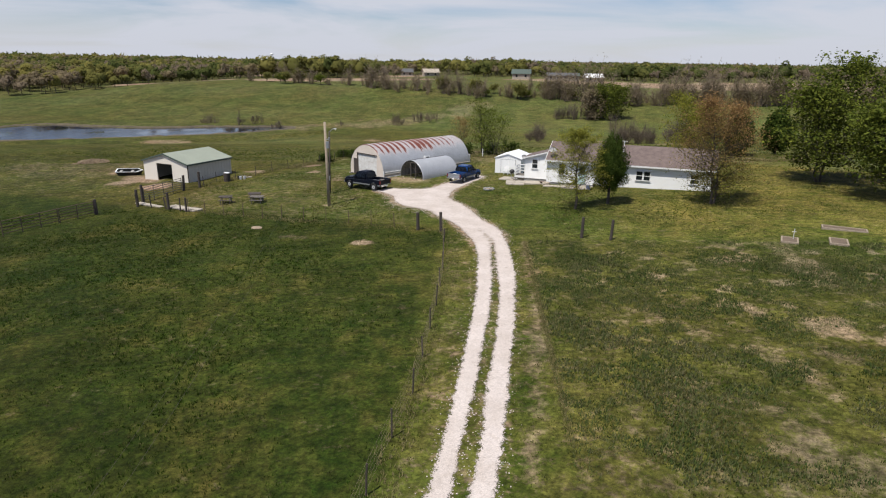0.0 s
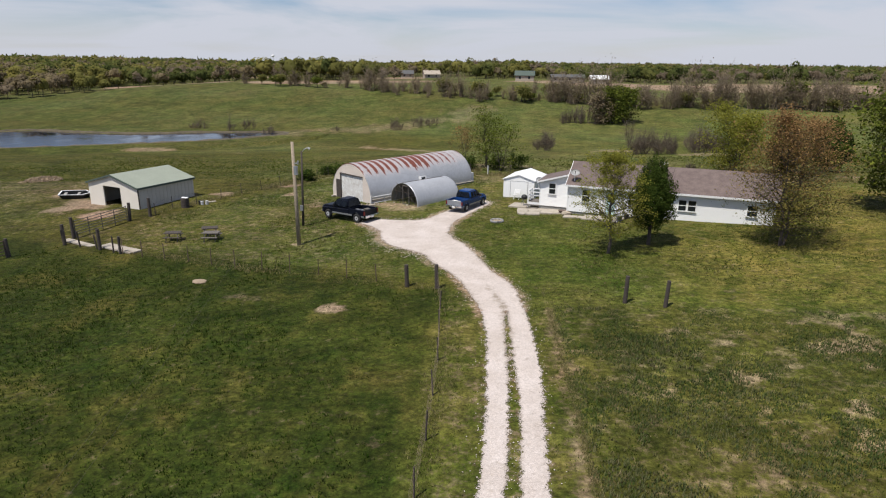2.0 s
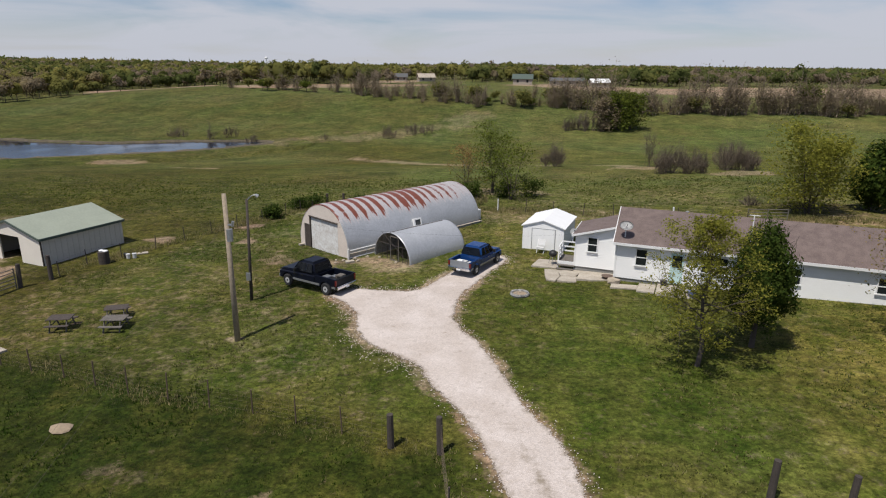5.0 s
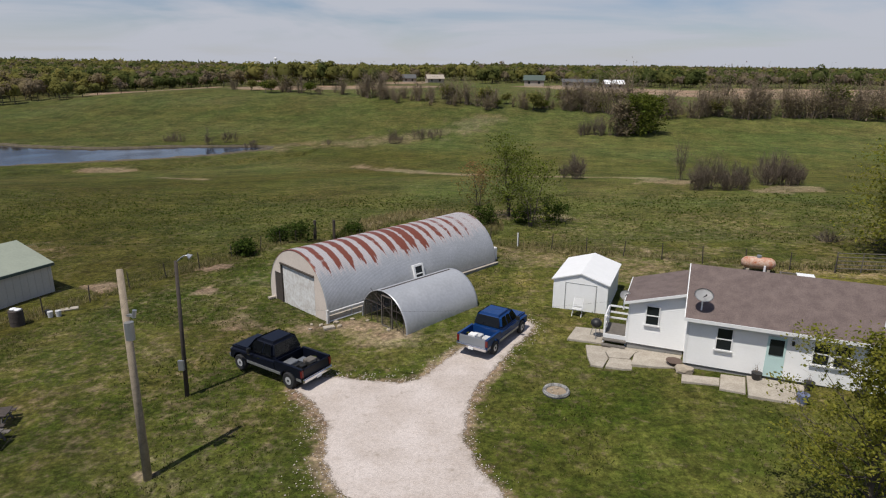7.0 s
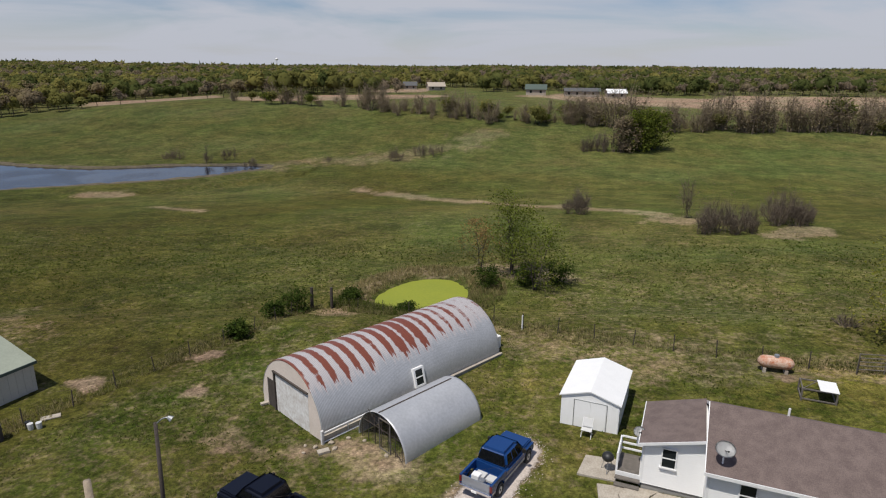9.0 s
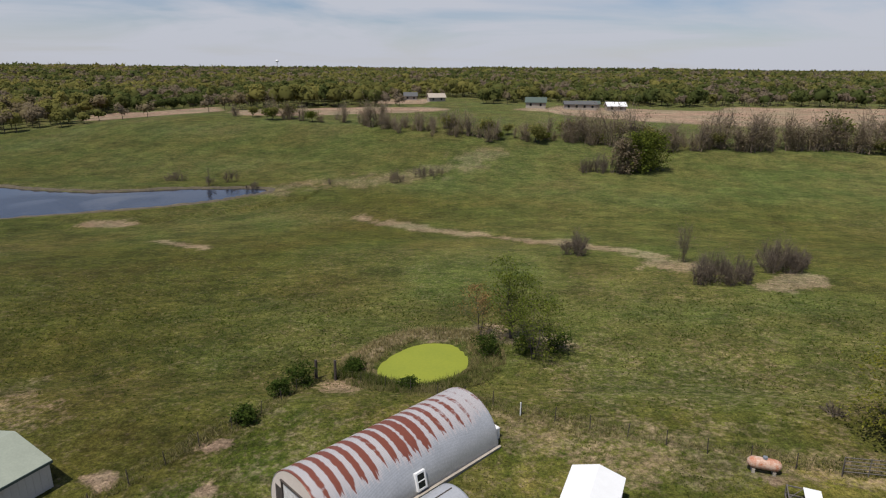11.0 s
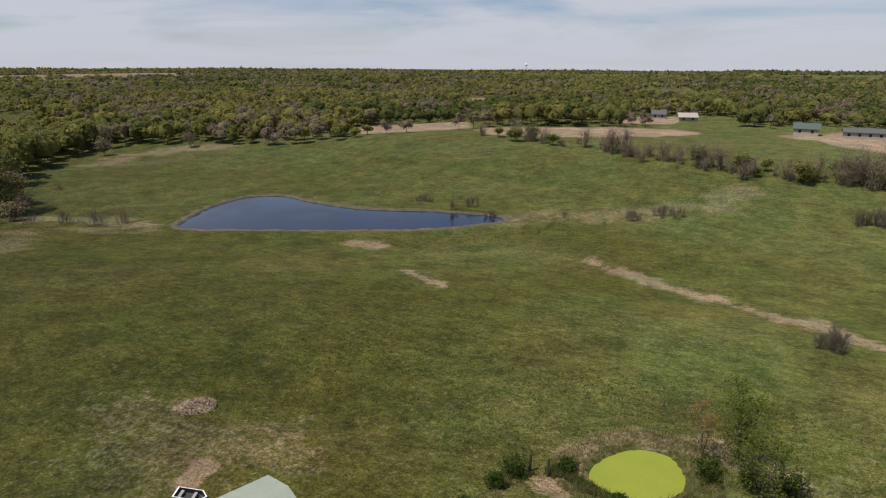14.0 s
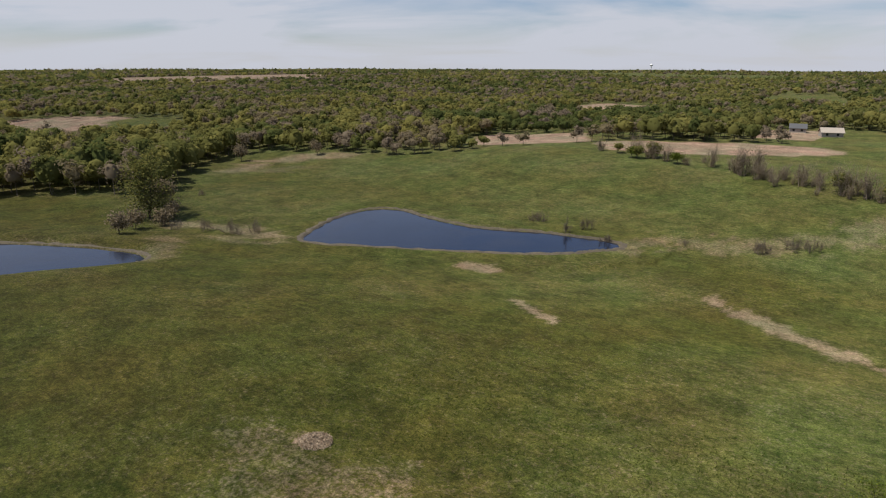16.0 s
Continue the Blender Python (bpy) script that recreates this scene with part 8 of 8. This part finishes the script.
# ---- grass ----
def build_grass(name, label, n, box_xy, tall, wide, keep, material, seed, dry, soft_edge=0.5):
    """Tufts of a few blades, each a bent triangle pair."""
    rng = np.random.RandomState(seed)
    x, y = rng.uniform(box_xy[0], box_xy[1], n), rng.uniform(box_xy[2], box_xy[3], n)
    # thins out towards the patch's ragged edge
    soft = soft_edge
    inner = np.minimum(np.minimum(x - box_xy[0], box_xy[1] - x), np.minimum(y - box_xy[2], box_xy[3] - y)) / soft
    ok = keep(x, y) & (rng.rand(n) < sstep(0.0, 1.0, inner + 0.5 * (noise2(x, y, 6.0, 61) - 0.5)))
    x, y = x[ok], y[ok]
    z = height(x, y)
    n, b = len(x), 4
    a = rng.uniform(0, math.tau, (n, b))
    lean = rng.uniform(0.25, 1.0, (n, b))
    h = tall * rng.uniform(0.5, 1.2, (n, 1)) * rng.uniform(0.7, 1.1, (n, b))
    w = wide * rng.uniform(0.7, 1.3, (n, b))
    px, py = x[:, None] + rng.normal(0, 0.06, (n, b)), y[:, None] + rng.normal(0, 0.06, (n, b))
    ca, sa = np.cos(a), np.sin(a)
    v = np.empty((n, b, 3, 3))
    v[:, :, 0] = np.stack([px - sa * w, py + ca * w, np.broadcast_to(z[:, None] - 0.03, px.shape)], -1)
    v[:, :, 1] = np.stack([px + sa * w, py - ca * w, np.broadcast_to(z[:, None] - 0.03, px.shape)], -1)
    v[:, :, 2] = np.stack([px + ca * h * lean, py + sa * h * lean, z[:, None] + h], -1)
    tint = np.clip(dry(x, y) + rng.normal(0, 0.22, n), 0, 1)
    ob = mesh_object(name, v.reshape(-1, 3), np.arange(n * b * 3).reshape(-1, 3), material, None, np.repeat(tint, b * 3))
    tagged(ob, label, "grass", kind="stuff")


def off_road(x, y):
    return (line_distance(x, y, ROAD, True) > 0.15) & (line_distance(x, y, ROAD_LINE) > 1.2)


def build_all_grass():
    rough = lambda x, y: off_road(x, y) & (ground_masks(x, y)[1] < 0.4) & (line_distance(x, y, POND, True) > 0.3)
    build_grass("grass", "rough green pasture grass in tufts", 50000, (-60, -0.4, 4, 52), 0.11, 0.022, rough, MEADOWBLADE, 1, lambda x, y: 0.08 + 0.8 * np.clip(ground_masks(x, y)[0] - 0.25, 0, 1), 6.0)
    build_grass("grass", "short rough grass beside the drive", 26000, (-0.8, 42, 4, 42), 0.09, 0.022, rough, GRASSBLADE, 10, lambda x, y: 0.2 + 0.8 * np.clip(ground_masks(x, y)[0] - 0.2, 0, 1), 0.8)
    build_grass("grass", "long matted grass behind the yard", 40000, (-75, 75, 70, 122), 0.13, 0.045, rough, GRASSBLADE, 2, lambda x, y: 0.13 + 0.8 * np.clip(ground_masks(x, y)[0] - 0.25, 0, 1), 26.0)
    near_line = [(-28.6, 61.5), (-27, 66), (-23.3, 71.6), (-19.9, 76.8), (-17.9, 80), (-16.6, 87), (-13, 87), (-5.7, 83.7), (1.65, 79.4), (8.2, 77), (13.3, 75.4), (21, 73.5), (40, 73)]
    strip = lambda x, y: line_distance(x, y, near_line) < 0.2 + 1.5 * noise2(x, y, 2.5, 72)
    build_grass("tall_weeds", "tall dry weeds along the back fence", 60000, (-31, 40, 58, 90), 0.28, 0.022, strip, GRASSBLADE, 3, lambda x, y: 0.42 + 0.5 * noise2(x, y, 3.0, 71))
    yard_line = [(-0.8, 3.0), (-0.4, 14.0), (0.0, 29.0), (-0.1, 35.5), (-0.8, 41.6), (-2.9, 41.9), (-8.9, 43.6), (-15.1, 45.7), (-20.9, 48.0), (-24.6, 49.6)]
    verge = lambda x, y: (line_distance(x, y, yard_line) < 0.1 + 0.75 * noise2(x, y, 1.7, 73)) & off_road(x, y)
    build_grass("tall_weeds", "longer grass grown up along the wire fences", 44000, (-26, 1.5, 3, 51), 0.14, 0.018, verge, GRASSBLADE, 6, lambda x, y: 0.46 + 0.5 * noise2(x, y, 2.0, 74))
    rank = lambda x, y: (x > 5.2) & (y + 0.06 * (x - 9) < 38.4) & (noise2(x, y, 1.6, 81) + 0.7 * noise2(x, y, 0.6, 82) > 0.74)
    build_grass("tall_weeds", "rank green grass clumps in the rough front field", 64000, (5, 34, 12, 39), 0.11, 0.022, rank, RANKGRASS, 7, lambda x, y: 0.05 + 0.5 * np.clip(noise2(x, y, 2.0, 83) - 0.35, 0, 1))
    old_rut = lambda x, y: np.abs(x - 5.1 - 0.012 * (38 - y)) < 0.10 + 0.06 * noise2(x, y, 0.8, 91)
    build_grass("pale_grass", "thin pale line of dry grass beside the drive", 9000, (4.6, 5.8, 14, 38.4), 0.07, 0.02, old_rut, GRASSBLADE, 8, lambda x, y: 0.62 + 0.2 * noise2(x, y, 1.0, 92), 0.1)
    bank = lambda x, y: (line_distance(x, y, POND, True) > 0.2) & (line_distance(x, y, POND, True) < 3.5)
    build_grass("tall_weeds", "tall pale reeds round the duckweed pond", 9000, (-17, 4, 82, 102), 0.5, 0.03, bank, GRASSBLADE, 4, lambda x, y: 0.45 + 0.5 * sstep(88, 93, y) + 0.3 * (noise2(x, y, 1.5, 85) - 0.5))
    sedge_line = [(-14.2, 88.0), (-12.4, 87.6), (-9.4, 86.4), (-6.8, 85.9), (-3.2, 87.6)]
    sedge = lambda x, y: (line_distance(x, y, sedge_line) < 0.3 + 0.7 * noise2(x, y, 1.3, 95)) & (line_distance(x, y, POND, True) > -0.2)
    build_grass("tall_weeds", "dark green weeds along the near pond edge", 7000, (-15.5, -2, 84.5, 90), 0.5, 0.03, sedge, GRASSBLADE, 9, lambda x, y: 0.02 + 0.25 * noise2(x, y, 0.9, 96))
    lawn = lambda x, y: off_road(x, y) & (ground_masks(x, y)[1] > 0.5) & (ground_masks(x, y)[2] < 0.3)
    build_grass("lawn_grass", "mown yard grass with scattered taller tufts", 60000, (-28, 36, 8, 80), 0.07, 0.03, lawn, GRASSBLADE, 5, lambda x, y: 0.08 + 0.4 * noise2(x, y, 2.3, 51))


build_all_grass()
